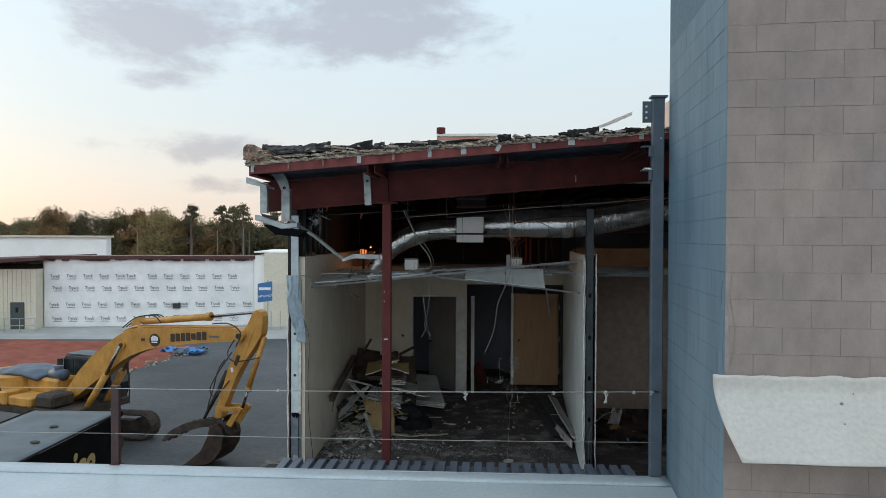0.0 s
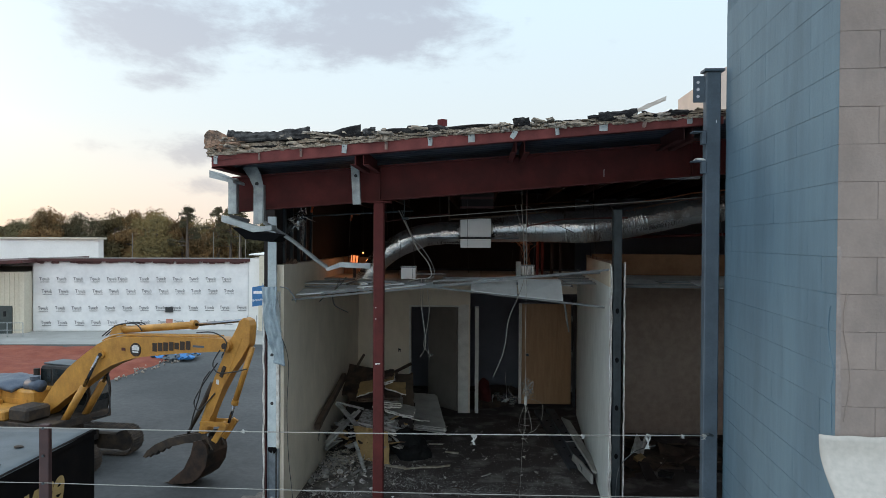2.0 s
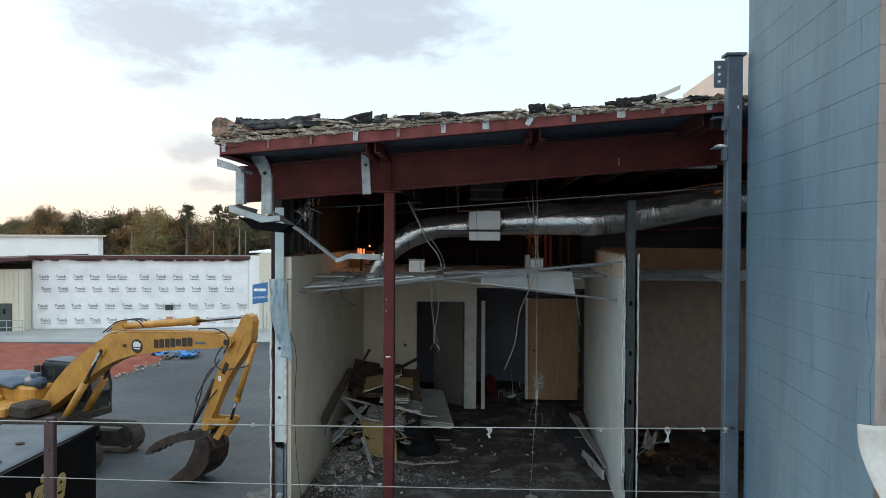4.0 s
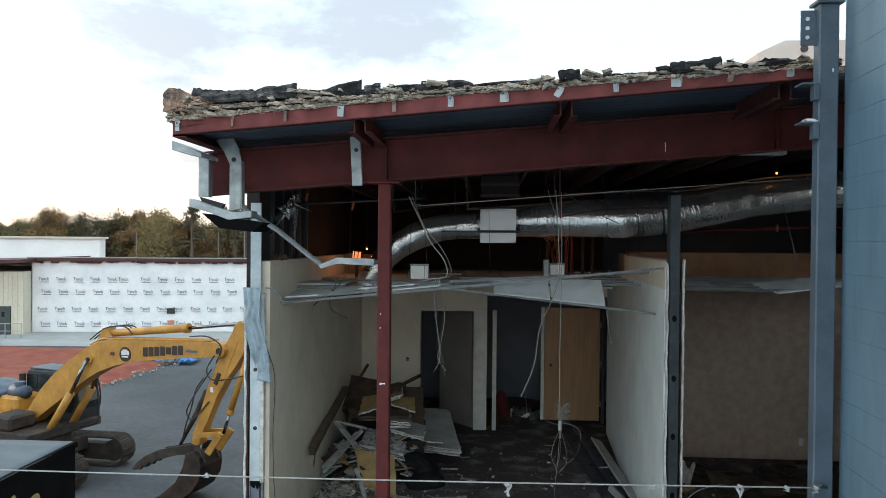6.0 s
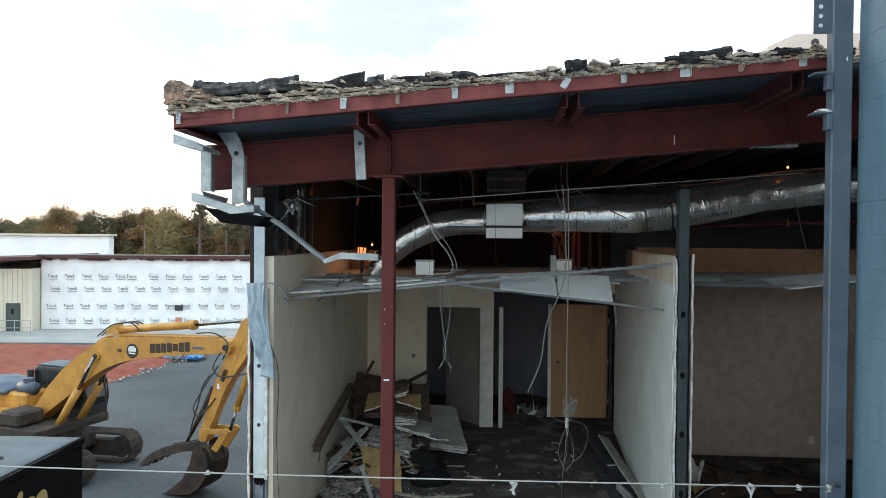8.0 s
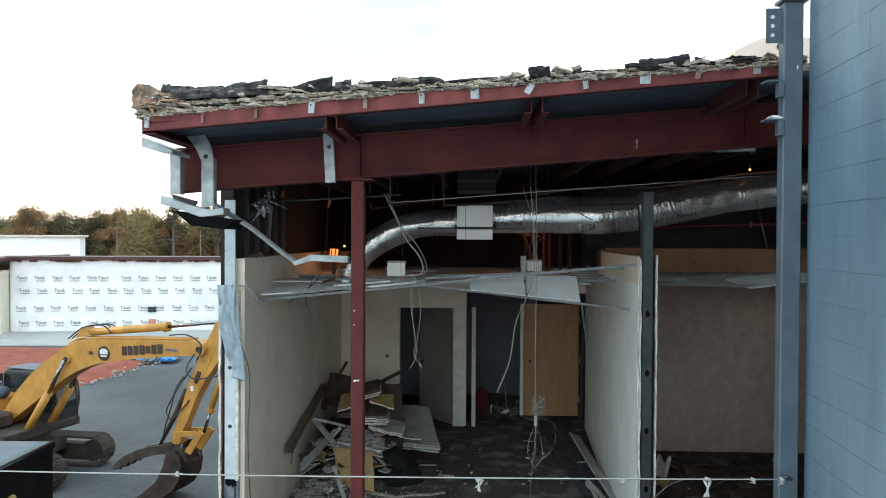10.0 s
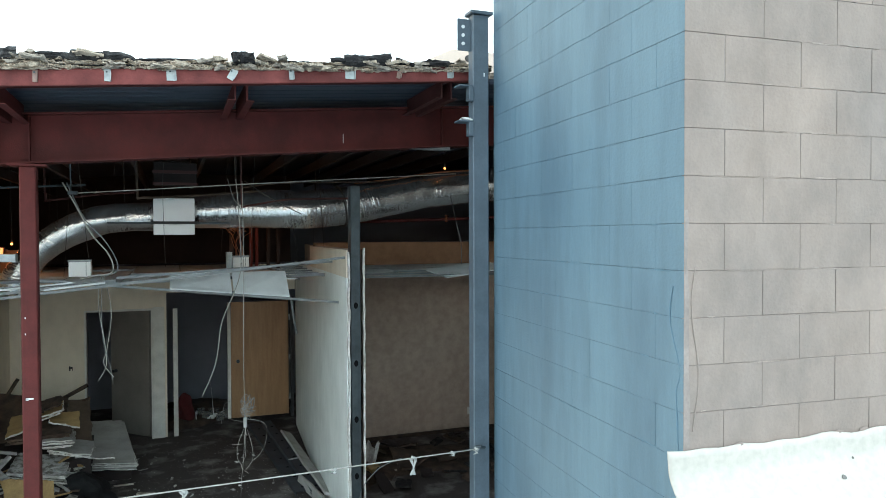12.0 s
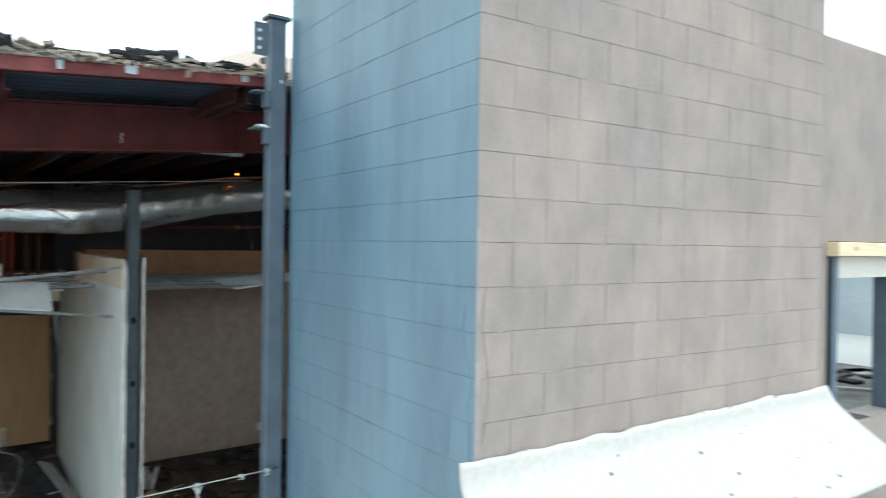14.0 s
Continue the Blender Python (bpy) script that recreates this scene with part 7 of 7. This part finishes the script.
cable([(2.30, 9.58, 0.0), (2.285, 9.5, 0.35), (2.30, 9.4, 0.72), (2.43, 9.4, 0.885), (2.55, 9.4, 0.955), (2.72, 9.4, 1.0)], 0.006, M_TEE, "pale conduit bowed out of the wall end")

# ---- debris in the first room ----
M_BROWNBOARD = mat("mid_brown_board", (0.12, 0.085, 0.06), (0.07, 0.05, 0.036), scale=5, rough=0.85, bump=0.3)


def board(c, size, rx, ry, rz, m, label, cat="board", name="board"):
    bm = OB((0, 0, 0), size)
    bmesh.ops.subdivide_edges(bm, edges=bm.edges[:], cuts=4, use_grid_fill=True)
    seed = c[0] * 13 + c[1] * 7
    for v in bm.verts:
        edge = max(abs(v.co.x) / size[0], abs(v.co.y) / size[1]) * 2
        q = Vector((noise.noise(v.co * 6 + Vector((seed, 0, 0))), noise.noise(v.co * 6 + Vector((0, seed, 0))), 0))
        v.co += q * 0.03 * (edge > 0.9) + Vector((0, 0, 0.012 * noise.noise(v.co * 2 + Vector((seed, 1, 1)))))
    bmesh.ops.transform(bm, matrix=pose(*c, rx, ry, rz), verts=bm.verts)
    solid(name, bm, m, label, cat, "debris pile")


def slab(corners, th, m, label, n=1, gap=0.004, name="board", cat="board", rag=0.03):
    """Broken board over four corners (front left, front right, back right, back left), or a stack of n, with torn pale edges."""
    a, b, c, d = (Vector(p) for p in corners)
    for q in range(n):
        sh = Vector((rs2.uniform(-0.03, 0.03), rs2.uniform(-0.03, 0.03), 0)) * (q > 0) - Vector((0, 0, q * (th + gap)))
        seed = a.x * 31 + a.z * 17 + q * 3.7
        nu, nv = 14, 8
        top, bot = {}, {}
        bm = bmesh.new()
        up = (b - a).cross(d - a).normalized()
        for i in range(nu + 1):
            for j in range(nv + 1):
                u, v = i / nu, j / nv
                p = a.lerp(b, u).lerp(d.lerp(c, u), v) + sh
                rim = i in (0, nu) or j in (0, nv)
                p += up * 0.012 * noise.noise((u * 3 + seed, v * 3, 0))
                for store, off in ((top, 0.0), (bot, -th)):
                    r = Vector((noise.noise((u * 9, v * 9, seed + off * 60)), noise.noise((u * 9, v * 9, seed + 9 + off * 60)), 0)) * rag if rim else Vector()
                    store[i, j] = bm.verts.new(p + up * off + r)
        for i in range(nu):
            for j in range(nv):
                bm.faces.new((top[i, j], top[i + 1, j], top[i + 1, j + 1], top[i, j + 1]))
                bm.faces.new((bot[i, j], bot[i, j + 1], bot[i + 1, j + 1], bot[i + 1, j]))
        loop = [(i, 0) for i in range(nu)] + [(nu, j) for j in range(nv)] + [(i, nv) for i in range(nu, 0, -1)] + [(0, j) for j in range(nv, 0, -1)]
        for e0, e1 in zip(loop, loop[1:] + loop[:1]):
            bm.faces.new((top[e0], bot[e0], bot[e1], top[e1])).material_index = 1
        solid(name, bm, (m, M_GYPSUM if m not in (M_DARKBOARD, M_BROWNBOARD, M_INNER) else m), label, cat, "debris pile")


def bar(p, q, w, h, m, label, cat, name):
    """A straight length of timber or steel from p to q, slightly crooked."""
    p, q = Vector(p), Vector(q)
    d = (q - p).normalized()
    side = d.cross(Vector((0, 0, 1))).normalized() * w / 2
    up = side.cross(d).normalized() * h / 2
    bm = bmesh.new()
    prev = None
    for k in range(9):
        c = p.lerp(q, k / 8) + side * 0.3 * noise.noise((k * 0.7, p.x * 9, q.y * 9))
        cur = [bm.verts.new(c + side * s + up * t) for s, t in ((-1, -1), (1, -1), (1, 1), (-1, 1))]
        if prev:
            for i in range(4):
                bm.faces.new((prev[i], prev[(i + 1) % 4], cur[(i + 1) % 4], cur[i]))
        else:
            bm.faces.new(cur)
        prev = cur
    bm.faces.new(prev[::-1])
    solid(name, bm, m, label, cat, "debris pile")


rs2 = random.Random(17)
M_PRINTED = mat("dirty_grey_printed_board", (0.40, 0.385, 0.36), (0.13, 0.115, 0.10), scale=16, rough=0.9, bump=0.4, edge=(0.45, 0.6))
# added hidden blocks carry the pile; their near-black stands in for shade beneath
board((-0.95, 12.75, 0.27), (1.1, 0.95, 0.54), 3, 2, 4, M_INNER, "added block carrying the pile, near-black for shade", "heap", "pile_filler")
board((-1.15, 13.5, 0.36), (0.95, 0.7, 0.72), 4, 3, 6, M_DARKBOARD, "added dark brown block carrying the pile", "heap", "pile_filler")
board((-0.95, 12.2, 0.16), (0.9, 0.5, 0.32), 3, 4, 6, M_INNER, "added block carrying the pile, near-black for shade", "heap", "pile_filler")
slab([(-0.72, 12.72, 0.34), (0.12, 12.80, 0.235), (-0.13, 14.25, 0.47), (-0.62, 14.25, 0.50)], 0.016, M_GREYBOARD, "grey gypsum boards stacked on the pile", 4, 0.008)
# added support under the stacked boards, dark as the shade there
board((-0.30, 13.5, 0.10), (0.62, 1.25, 0.2), 3, 4, 4, M_INNER, "added block carrying the boards, near-black for shade", "heap", "pile_filler")
slab([(-0.82, 12.30, 0.655), (-0.36, 12.30, 0.545), (-0.37, 12.85, 0.57), (-0.85, 12.85, 0.66)], 0.022, M_GREYBOARD, "broken pale plaster board on the pile", 2)
slab([(-0.40, 12.35, 0.49), (-0.10, 12.37, 0.46), (-0.16, 12.75, 0.43), (-0.45, 12.75, 0.46)], 0.016, M_GREYBOARD, "thin pale board sticking out of the pile", 1)
slab([(-1.19, 11.95, 0.535), (-0.60, 11.95, 0.42), (-0.61, 12.45, 0.52), (-1.16, 12.45, 0.615)], 0.020, M_PRINTED, "dirty printed plaster boards on the pile", 4)
slab([(-0.98, 12.20, 0.79), (-0.55, 12.20, 0.775), (-0.60, 12.75, 0.77), (-1.0, 12.75, 0.79)], 0.016, M_GREYBOARD, "layered white board ends on the pile", 5)
slab([(-1.25, 12.30, 0.81), (-0.57, 12.30, 0.845), (-0.64, 12.80, 0.90), (-1.23, 12.80, 0.88)], 0.03, M_DARKBOARD, "dark brown board on the pile", 2)
slab([(-1.27, 12.30, 0.845), (-0.95, 12.32, 0.955), (-1.02, 12.82, 1.03), (-1.30, 12.82, 0.97)], 0.022, M_YELLOWBOARD, "yellow fibreboard with a torn pale edge on the pile", 1)
slab([(-0.95, 12.45, 1.02), (-0.69, 12.45, 1.10), (-0.72, 12.85, 1.13), (-1.0, 12.85, 1.07)], 0.022, M_YELLOWBOARD, "yellow fibreboard scrap with a pale edge on the pile", 2, 0.02)
slab([(-0.93, 12.5, 1.08), (-0.70, 12.45, 1.17), (-0.74, 12.80, 1.21), (-0.98, 12.8, 1.14)], 0.02, M_DARKBOARD, "dark board scrap on top of the pile", 1)
slab([(-0.84, 12.50, 0.95), (-0.50, 12.50, 0.85), (-0.55, 12.88, 0.97), (-0.87, 12.88, 0.97)], 0.02, M_YELLOWBOARD, "yellow fibreboard lying on the pile", 1)
slab([(-1.67, 13.10, 0.70), (-1.15, 13.15, 0.70), (-1.22, 13.80, 1.02), (-1.66, 13.80, 1.10)], 0.03, M_DARKBOARD, "dark brown panel leaning on the wall", 1)
slab([(-0.72, 12.75, 0.60), (-0.38, 12.72, 0.42), (-0.50, 13.65, 0.95), (-0.92, 13.65, 0.97)], 0.03, M_BROWNBOARD, "dark brown panel leaning on the pile", 1)
slab([(-1.25, 13.0, 0.92), (-0.70, 13.0, 0.95), (-0.75, 13.5, 1.03), (-1.25, 13.5, 1.0)], 0.03, M_DARKBOARD, "dark board behind the pile's top", 2)
bar((-1.64, 13.75, 0.86), (-1.40, 13.82, 1.27), 0.07, 0.035, M_DARKBOARD, "dark splintered timber sticking up from the pile", "timber", "timber")
bar((-1.10, 13.85, 0.82), (-0.55, 13.9, 1.10), 0.07, 0.045, M_DARKBOARD, "dark splintered timber sticking out of the pile", "timber", "timber")
bar((-0.95, 13.85, 0.72), (-0.50, 13.6, 0.98), 0.05, 0.03, M_DARKBOARD, "dark splintered timber sticking out of the pile", "timber", "timber")
bar((-1.60, 11.0, 0.70), (-1.62, 13.1, 1.02), 0.075, 0.085, M_BROWNBOARD, "dark wooden post leaning on the wall", "post", "timber")
bar((-1.53, 12.05, 0.79), (-1.14, 11.58, 0.58), 0.07, 0.03, M_DIRTYPALE, "pale metal stud leaning on the pile", "stud", "metal_stud")
bar((-1.54, 12.05, 0.81), (-1.14, 12.22, 0.67), 0.045, 0.03, M_DIRTYPALE, "pale metal stud leaning on the pile", "stud", "metal_stud")
bar((-1.60, 11.58, 0.26), (-1.17, 12.02, 0.70), 0.045, 0.035, M_DIRTYPALE, "white trim strip leaning on the pile", "trim strip", "trim_strip")
bar((-1.63, 11.70, 0.28), (-1.24, 12.06, 0.66), 0.06, 0.02, M_GREYBOARD, "pale metal stud leaning on the pile", "stud", "metal_stud")
bar((-1.65, 11.90, 0.30), (-1.40, 12.12, 0.52), 0.16, 0.02, M_PRINTED, "dirty printed plaster strip on the pile", "board", "board")
bar((-1.12, 11.34, 0.40), (-0.93, 11.08, 0.05), 0.05, 0.02, M_DIRTYPALE, "white trim strip leaning on the pile", "trim strip", "trim_strip")
slab([(-1.02, 11.52, 0.02), (-0.64, 11.52, 0.02), (-0.70, 11.78, 0.44), (-1.23, 11.78, 0.53)], 0.02, M_YELLOWBOARD, "tan fibreboard sheet leaning on the pile", 1)
for k in range(70):
    x, y = rs2.uniform(-1.58, -0.42), rs2.uniform(11.7, 12.4)
    z = 0.25 + 0.25 * (y - 11.75) + rs2.uniform(-0.05, 0.12)
    board((x, y, z), (rs2.uniform(0.06, 0.32), rs2.uniform(0.03, 0.11), 0.016), rs2.uniform(-35, 25), rs2.uniform(-25, 25), rs2.uniform(0, 180), rs2.choice((M_GREYBOARD, M_PRINTED, M_DARKBOARD, M_YELLOWBOARD, M_DARKBOARD, M_GYPSUM, M_DIRTYPALE)), "broken board scrap wedged in the pile")
bm = bmesh.new()
bmesh.ops.create_icosphere(bm, subdivisions=5, radius=0.3)
for v in bm.verts:
    fold = abs(noise.noise(v.co * 4)) + 0.3 * abs(noise.noise(v.co * 17 + Vector((3, 0, 0))))
    v.co *= 1.08 - 0.3 * fold + 0.55 * noise.noise(v.co * 3)
    v.co = Vector((-0.41 + v.co.x * 1.05, 12.02 + v.co.y * 0.8, max(0.0, 0.12 + v.co.z * 0.95)))
solid("black_bag", bm, M_BAG, "crumpled black plastic bag on the floor", "bag", smooth=True)
# plaster rubble: near pieces one by one, the rest as one spread
rs = random.Random(31)
lump_me = []
for k in range(8):
    bm = bmesh.new()
    bmesh.ops.create_icosphere(bm, subdivisions=1, radius=1)
    for v in bm.verts:
        v.co *= 1 + 0.55 * noise.noise(v.co * 1.7 + Vector((k * 5, 0, 0)))
        v.co.z *= 0.5
    me = bpy.data.meshes.new("rubble")
    bm.to_mesh(me)
    bm.free()
    me.materials.append(rs.choice((M_RUBBLE, M_RUBBLE, M_GYPSUM)))
    lump_me.append(me)
for k in range(300):
    if k < 220:
        x, y, r = rs.gauss(-1.25, 0.24), rs.gauss(11.15, 0.45), 0.012 + 0.04 * rs.random() ** 2
        z = 0.12 * max(0, 1 - abs(x + 1.25)) * max(0, 1 - abs(y - 11.2)) + 0.004
    else:
        x, y, r = rs.uniform(-1.6, 2.1), rs.uniform(10.2, 13.8), rs.uniform(0.006, 0.028)
        z = 0.004
    if x < -1.62 or y < 9.2:
        continue
    ob = new("rubble_lump", rs.choice(lump_me))
    ob.matrix_basis = pose(x, y, z + r * 0.4, rs.uniform(-30, 30), rs.uniform(-30, 30), rs.uniform(0, 360)) @ Matrix.Diagonal((r * rs.uniform(0.7, 1.8), r, r, 1))
    tagged(ob, "grey plaster lump on the dirty floor", "rubble", "floor rubble")
bm = mound([(-1.66, 10.4), (-0.7, 10.3), (-0.6, 11.6), (-0.2, 13.9), (-1.66, 14.5)], 0.0, 0.20, 40)
solid("dust_heap", bm, mat("grey_dusty_rubble", (0.17, 0.155, 0.14), (0.07, 0.062, 0.055), scale=9, rough=0.97, bump=0.9, fine=60), "heap of grey dust and crumbs by the wall", "dust", kind="stuff", smooth=True)
bm = bmesh.new()
for k in range(2600):
    x, y = rs.uniform(-1.6, 2.15), 9.1 + 5.4 * rs.random() ** 1.5
    r = rs.uniform(0.002, 0.009)
    m = pose(x, y, r * 0.4, rs.uniform(-40, 40), rs.uniform(-40, 40), rs.uniform(0, 360))
    bm.faces.new([bm.verts.new(m @ Vector(c)) for c in ((-r, -r, 0), (r * 1.4, -r * 0.6, 0), (0, r, r * 0.6))])
for k in range(3800):
    x, y = rs.gauss(-1.22, 0.28), rs.gauss(11.15, 0.5)
    if x < -1.66 or y < 9.6:
        continue
    r = 0.004 + 0.018 * rs.random() ** 3
    m = pose(x, y, r * 0.5 + 0.10 * max(0, 1 - abs(x + 1.3) * 1.5) * max(0, 1 - abs(y - 11.5)) * rs.random(), rs.uniform(-180, 180), rs.uniform(-180, 180), rs.uniform(0, 360))
    q = [bm.verts.new(m @ Vector(c)) for c in ((-r, -r, -r * 0.5), (r * 1.3, -r * 0.6, -r * 0.3), (0, r, -r * 0.4), (0, 0, r * 0.7))]
    for f in ((0, 2, 1), (0, 1, 3), (1, 2, 3), (2, 0, 3)):
        bm.faces.new([q[i] for i in f])
solid("crumbs", bm, M_RUBBLE, "fine plaster crumbs scattered on the floor", "crumbs", kind="stuff")
for k in range(18):
    x, y = rs.uniform(-0.6, 2.0), rs.uniform(10.3, 14.2)
    l = rs.uniform(0.05, 0.28)
    board((x, y, 0.012), (l * 0.8, rs.uniform(0.01, 0.025), 0.008), 0, 0, rs.uniform(0, 180), rs.choice((M_GREYBOARD, M_DARKBOARD, M_RUBBLE)), "thin splinter lying on the floor", "splinter", "splinter")
for p, q, w in (((-1.02, 11.66), (-0.74, 11.50), 0.05), ((-0.76, 11.53), (-0.386, 11.39), 0.055), ((-0.40, 11.36), (-0.16, 11.44), 0.022), ((-0.16, 11.46), (0.06, 11.47), 0.05), ((0.04, 11.46), (0.256, 11.56), 0.035), ((0.157, 12.24), (0.36, 12.155), 0.045), ((-0.137, 12.63), (0.097, 12.62), 0.016)):
    bar((*p, 0.014), (*q, 0.018), w, 0.02, M_PALELATH, "split pale lath lying on the floor", "lath", "lath")
# pale slivers in the rubble and drifts of plaster dust over the carpet
rd = random.Random(77)
bm = bmesh.new()
for k in range(420):
    x, y = rd.gauss(-1.27, 0.2), rd.gauss(11.35, 0.42)
    if not (-1.64 < x and 10.3 < y):
        continue
    l, w = rd.uniform(0.015, 0.075), rd.uniform(0.004, 0.012)
    z = 0.03 + 0.16 * max(0, 1 - abs(x + 1.3) * 1.4) * max(0, 1 - abs(y - 11.5) * 0.9)
    m = pose(x, y, z, rd.uniform(-35, 35), rd.uniform(-35, 35), rd.uniform(0, 360))
    add_box(bm, -l / 2, l / 2, -w / 2, w / 2, -0.003, 0.003, m)
solid("plaster_slivers", bm, M_PALELATH, "pale slivers of plaster and paper in the rubble", "slivers", kind="stuff")
verts, faces = [], []
for cx, cy, sx, sy, count in ((-0.35, 10.75, 0.22, 0.22, 1100), (0.15, 10.85, 0.3, 0.25, 700), (0.75, 10.6, 0.3, 0.14, 900), (-0.78, 10.6, 0.12, 0.1, 220), (1.45, 10.7, 0.3, 0.3, 500), (0.5, 11.5, 0.6, 0.5, 400)):
    for k in range(count):
        r = 0.002 + 0.008 * rd.random() ** 3
        m = pose(rd.gauss(cx, sx), max(9.9, rd.gauss(cy, sy)), 0.003 + r * 0.3, rd.uniform(-25, 25), rd.uniform(-25, 25), rd.uniform(0, 360))
        b = len(verts)
        verts += [tuple(m @ Vector(c)) for c in ((-r, -r * 0.7, -r * 0.2), (r * 1.5, -r * 0.5, 0), (r * 0.2, r, -r * 0.1), (0, 0, r * 0.5))]
        faces += [(b, b + 2, b + 1), (b, b + 1, b + 3), (b + 1, b + 2, b + 3), (b + 2, b, b + 3)]
me = bpy.data.meshes.new("plaster_dust")
me.from_pydata(verts, [], faces)
me.materials.append(M_DIRTYPALE)
tagged(new("plaster_dust", me), "drifts of fine white plaster flakes on the carpet", "dust", kind="stuff")
# long boards and studs beside the partition
for cx, cy, cz, w, turn in ((1.97, 13.2, 0.045, 0.19, 4), (2.13, 13.0, 0.115, 0.15, 3)):
    sd = thing("long_stud", (cx, cy, cz), turn, "long dark blue-grey steel stud with punched holes beside the partition", "stud", "long studs")
    part("web", B((-w / 2, w / 2, -1.75, 1.75, 0.0, 0.006)), M_STUDDARK, sd, local=True)
    for e in (-w / 2, w / 2 - 0.005):
        part("flange", B((e, e + 0.005, -1.75, 1.75, -0.045, -0.0005)), M_STUDDARK, sd, local=True)
    for k in range(8):
        part("punched_hole", disc((0.02, -1.6 + 0.42 * k, 0.0062), (0, 0, 1), 0.02, 0.003, 10), M_HOLE, sd, local=True)
board((2.27, 12.35, 0.16), (0.17, 2.9, 0.03), 0, 24, 2, M_GREYBOARD, "grey drywall strip lying beside the partition", "drywall", "drywall_strip")
board((2.16, 11.3, 0.10), (0.03, 1.1, 0.12), -3, 12, 5, M_GREYBOARD, "pale drywall sliver leaning at the partition", "drywall", "drywall_strip")
board((2.14, 12.55, 0.126), (0.13, 0.045, 0.006), 0, 0, 22, M_BADGE, "white label scrap on the stud", "scrap", "scrap")
# hallway clutter
bm = bmesh.new()
bmesh.ops.create_icosphere(bm, subdivisions=3, radius=0.18)
for v in bm.verts:
    v.co *= 1 + 0.4 * noise.noise(v.co * 7)
    v.co = Vector((0.79 + v.co.x * 0.8, 15.5 + v.co.y * 0.7, max(0, 0.26 + v.co.z * 1.5)))
solid("red_sack", bm, M_REDCLOTH, "dark red sack on the hallway floor", "sack")
heap = mound([(0.55, 15.6), (2.2, 15.6), (2.2, 17.15), (0.55, 17.15)], 0.0, 0.45, 24)
tops = [v.co.copy() for v in heap.verts]
for k in range(16):
    x, y = 0.95 + 0.03 * k, 15.35 + 0.25 * rs.random()
    q = 1.0 if k % 2 else 0.45
    zz = min(tops, key=lambda c: (c.x - x - 0.05) ** 2 + (c.y - y - 0.05) ** 2).z
    # every other scrap is plain white, a colour that imitates foil glints
    solid("foil_scrap", sheet(lambda u, v: (x + q * 0.12 * u + 0.02 * noise.noise((u * 7, v * 7, k)), y + 0.10 * v, max(zz, 0.0) + 0.04 + q * (0.09 * v + 0.06 * noise.noise((u * 5 + k, v * 5, 0)))), 5, 5, 0.004), M_FOIL if k % 2 else M_WHITEBOX, "crumpled foil scrap in the hallway, half coloured white as glints", "foil", "foil scraps")
solid("scrap_mound", heap, M_DARKBOARD, "dark heap of rubbish in the hallway", "heap", smooth=True)
# second room floor clutter
for k in range(46):
    x, y = rs.uniform(2.6, 6.0), rs.uniform(11.0, 12.9)
    board((x, y, 0.05 + rs.uniform(0, 0.06)), (rs.uniform(0.1, 0.45), rs.uniform(0.08, 0.3), 0.025), rs.uniform(-25, 25), rs.uniform(-25, 25), rs.uniform(0, 180), rs.choice((M_DARKBOARD, M_DARKBOARD, M_INNER, M_TAR)), "dark broken scrap on the second room's floor", "scrap", "scrap")
solid("scrap_mound", mound([(2.6, 11.2), (6.2, 11.6), (6.2, 12.9), (2.75, 12.9)], 0.0, 0.10, 30), M_DARKBOARD, "dark heap of scrap along the wall", "heap", smooth=True)
solid("torn_paper", sheet(lambda u, v: (3.02 + 0.20 * u + 0.06 * v, 12.2 + 0.05 * math.sin(u * 6), 0.06 + 0.30 * v * (0.5 + 0.5 * abs(math.sin(u * 5.5)))), 8, 6, 0.005), M_GYPSUM, "torn white paper standing on the floor", "paper")
for k in range(8):
    board((3.05 + rs.uniform(-0.15, 0.3), 12.55 + rs.uniform(-0.2, 0.2), 0.05 + 0.02 * k), (0.25, 0.05, 0.03), rs.uniform(-30, 30), rs.uniform(-30, 30), rs.uniform(0, 180), M_BROWNBOARD, "brown splintered wood on the floor", "scrap", "scrap")
board((3.10, 11.88, 0.09), (0.16, 0.12, 0.05), 12, -10, 30, M_YELLOWBOARD, "ochre crumbled fibreboard piece on the floor", "scrap", "scrap")
for k in range(9):
    board((3.2 + rs.uniform(-0.12, 0.3), 11.85 + rs.uniform(-0.12, 0.15), 0.06), (0.03, 0.025, 0.015), 0, 0, rs.uniform(0, 180), M_PALELATH, "pale chip on the second room's floor", "chip", "chip")

# ---- tower blocks, laid last ----
lay(Ltow, "front", TZ0 + 1.35)
lay(Dtow, "side", TZ0 + 1.35, 0.003)
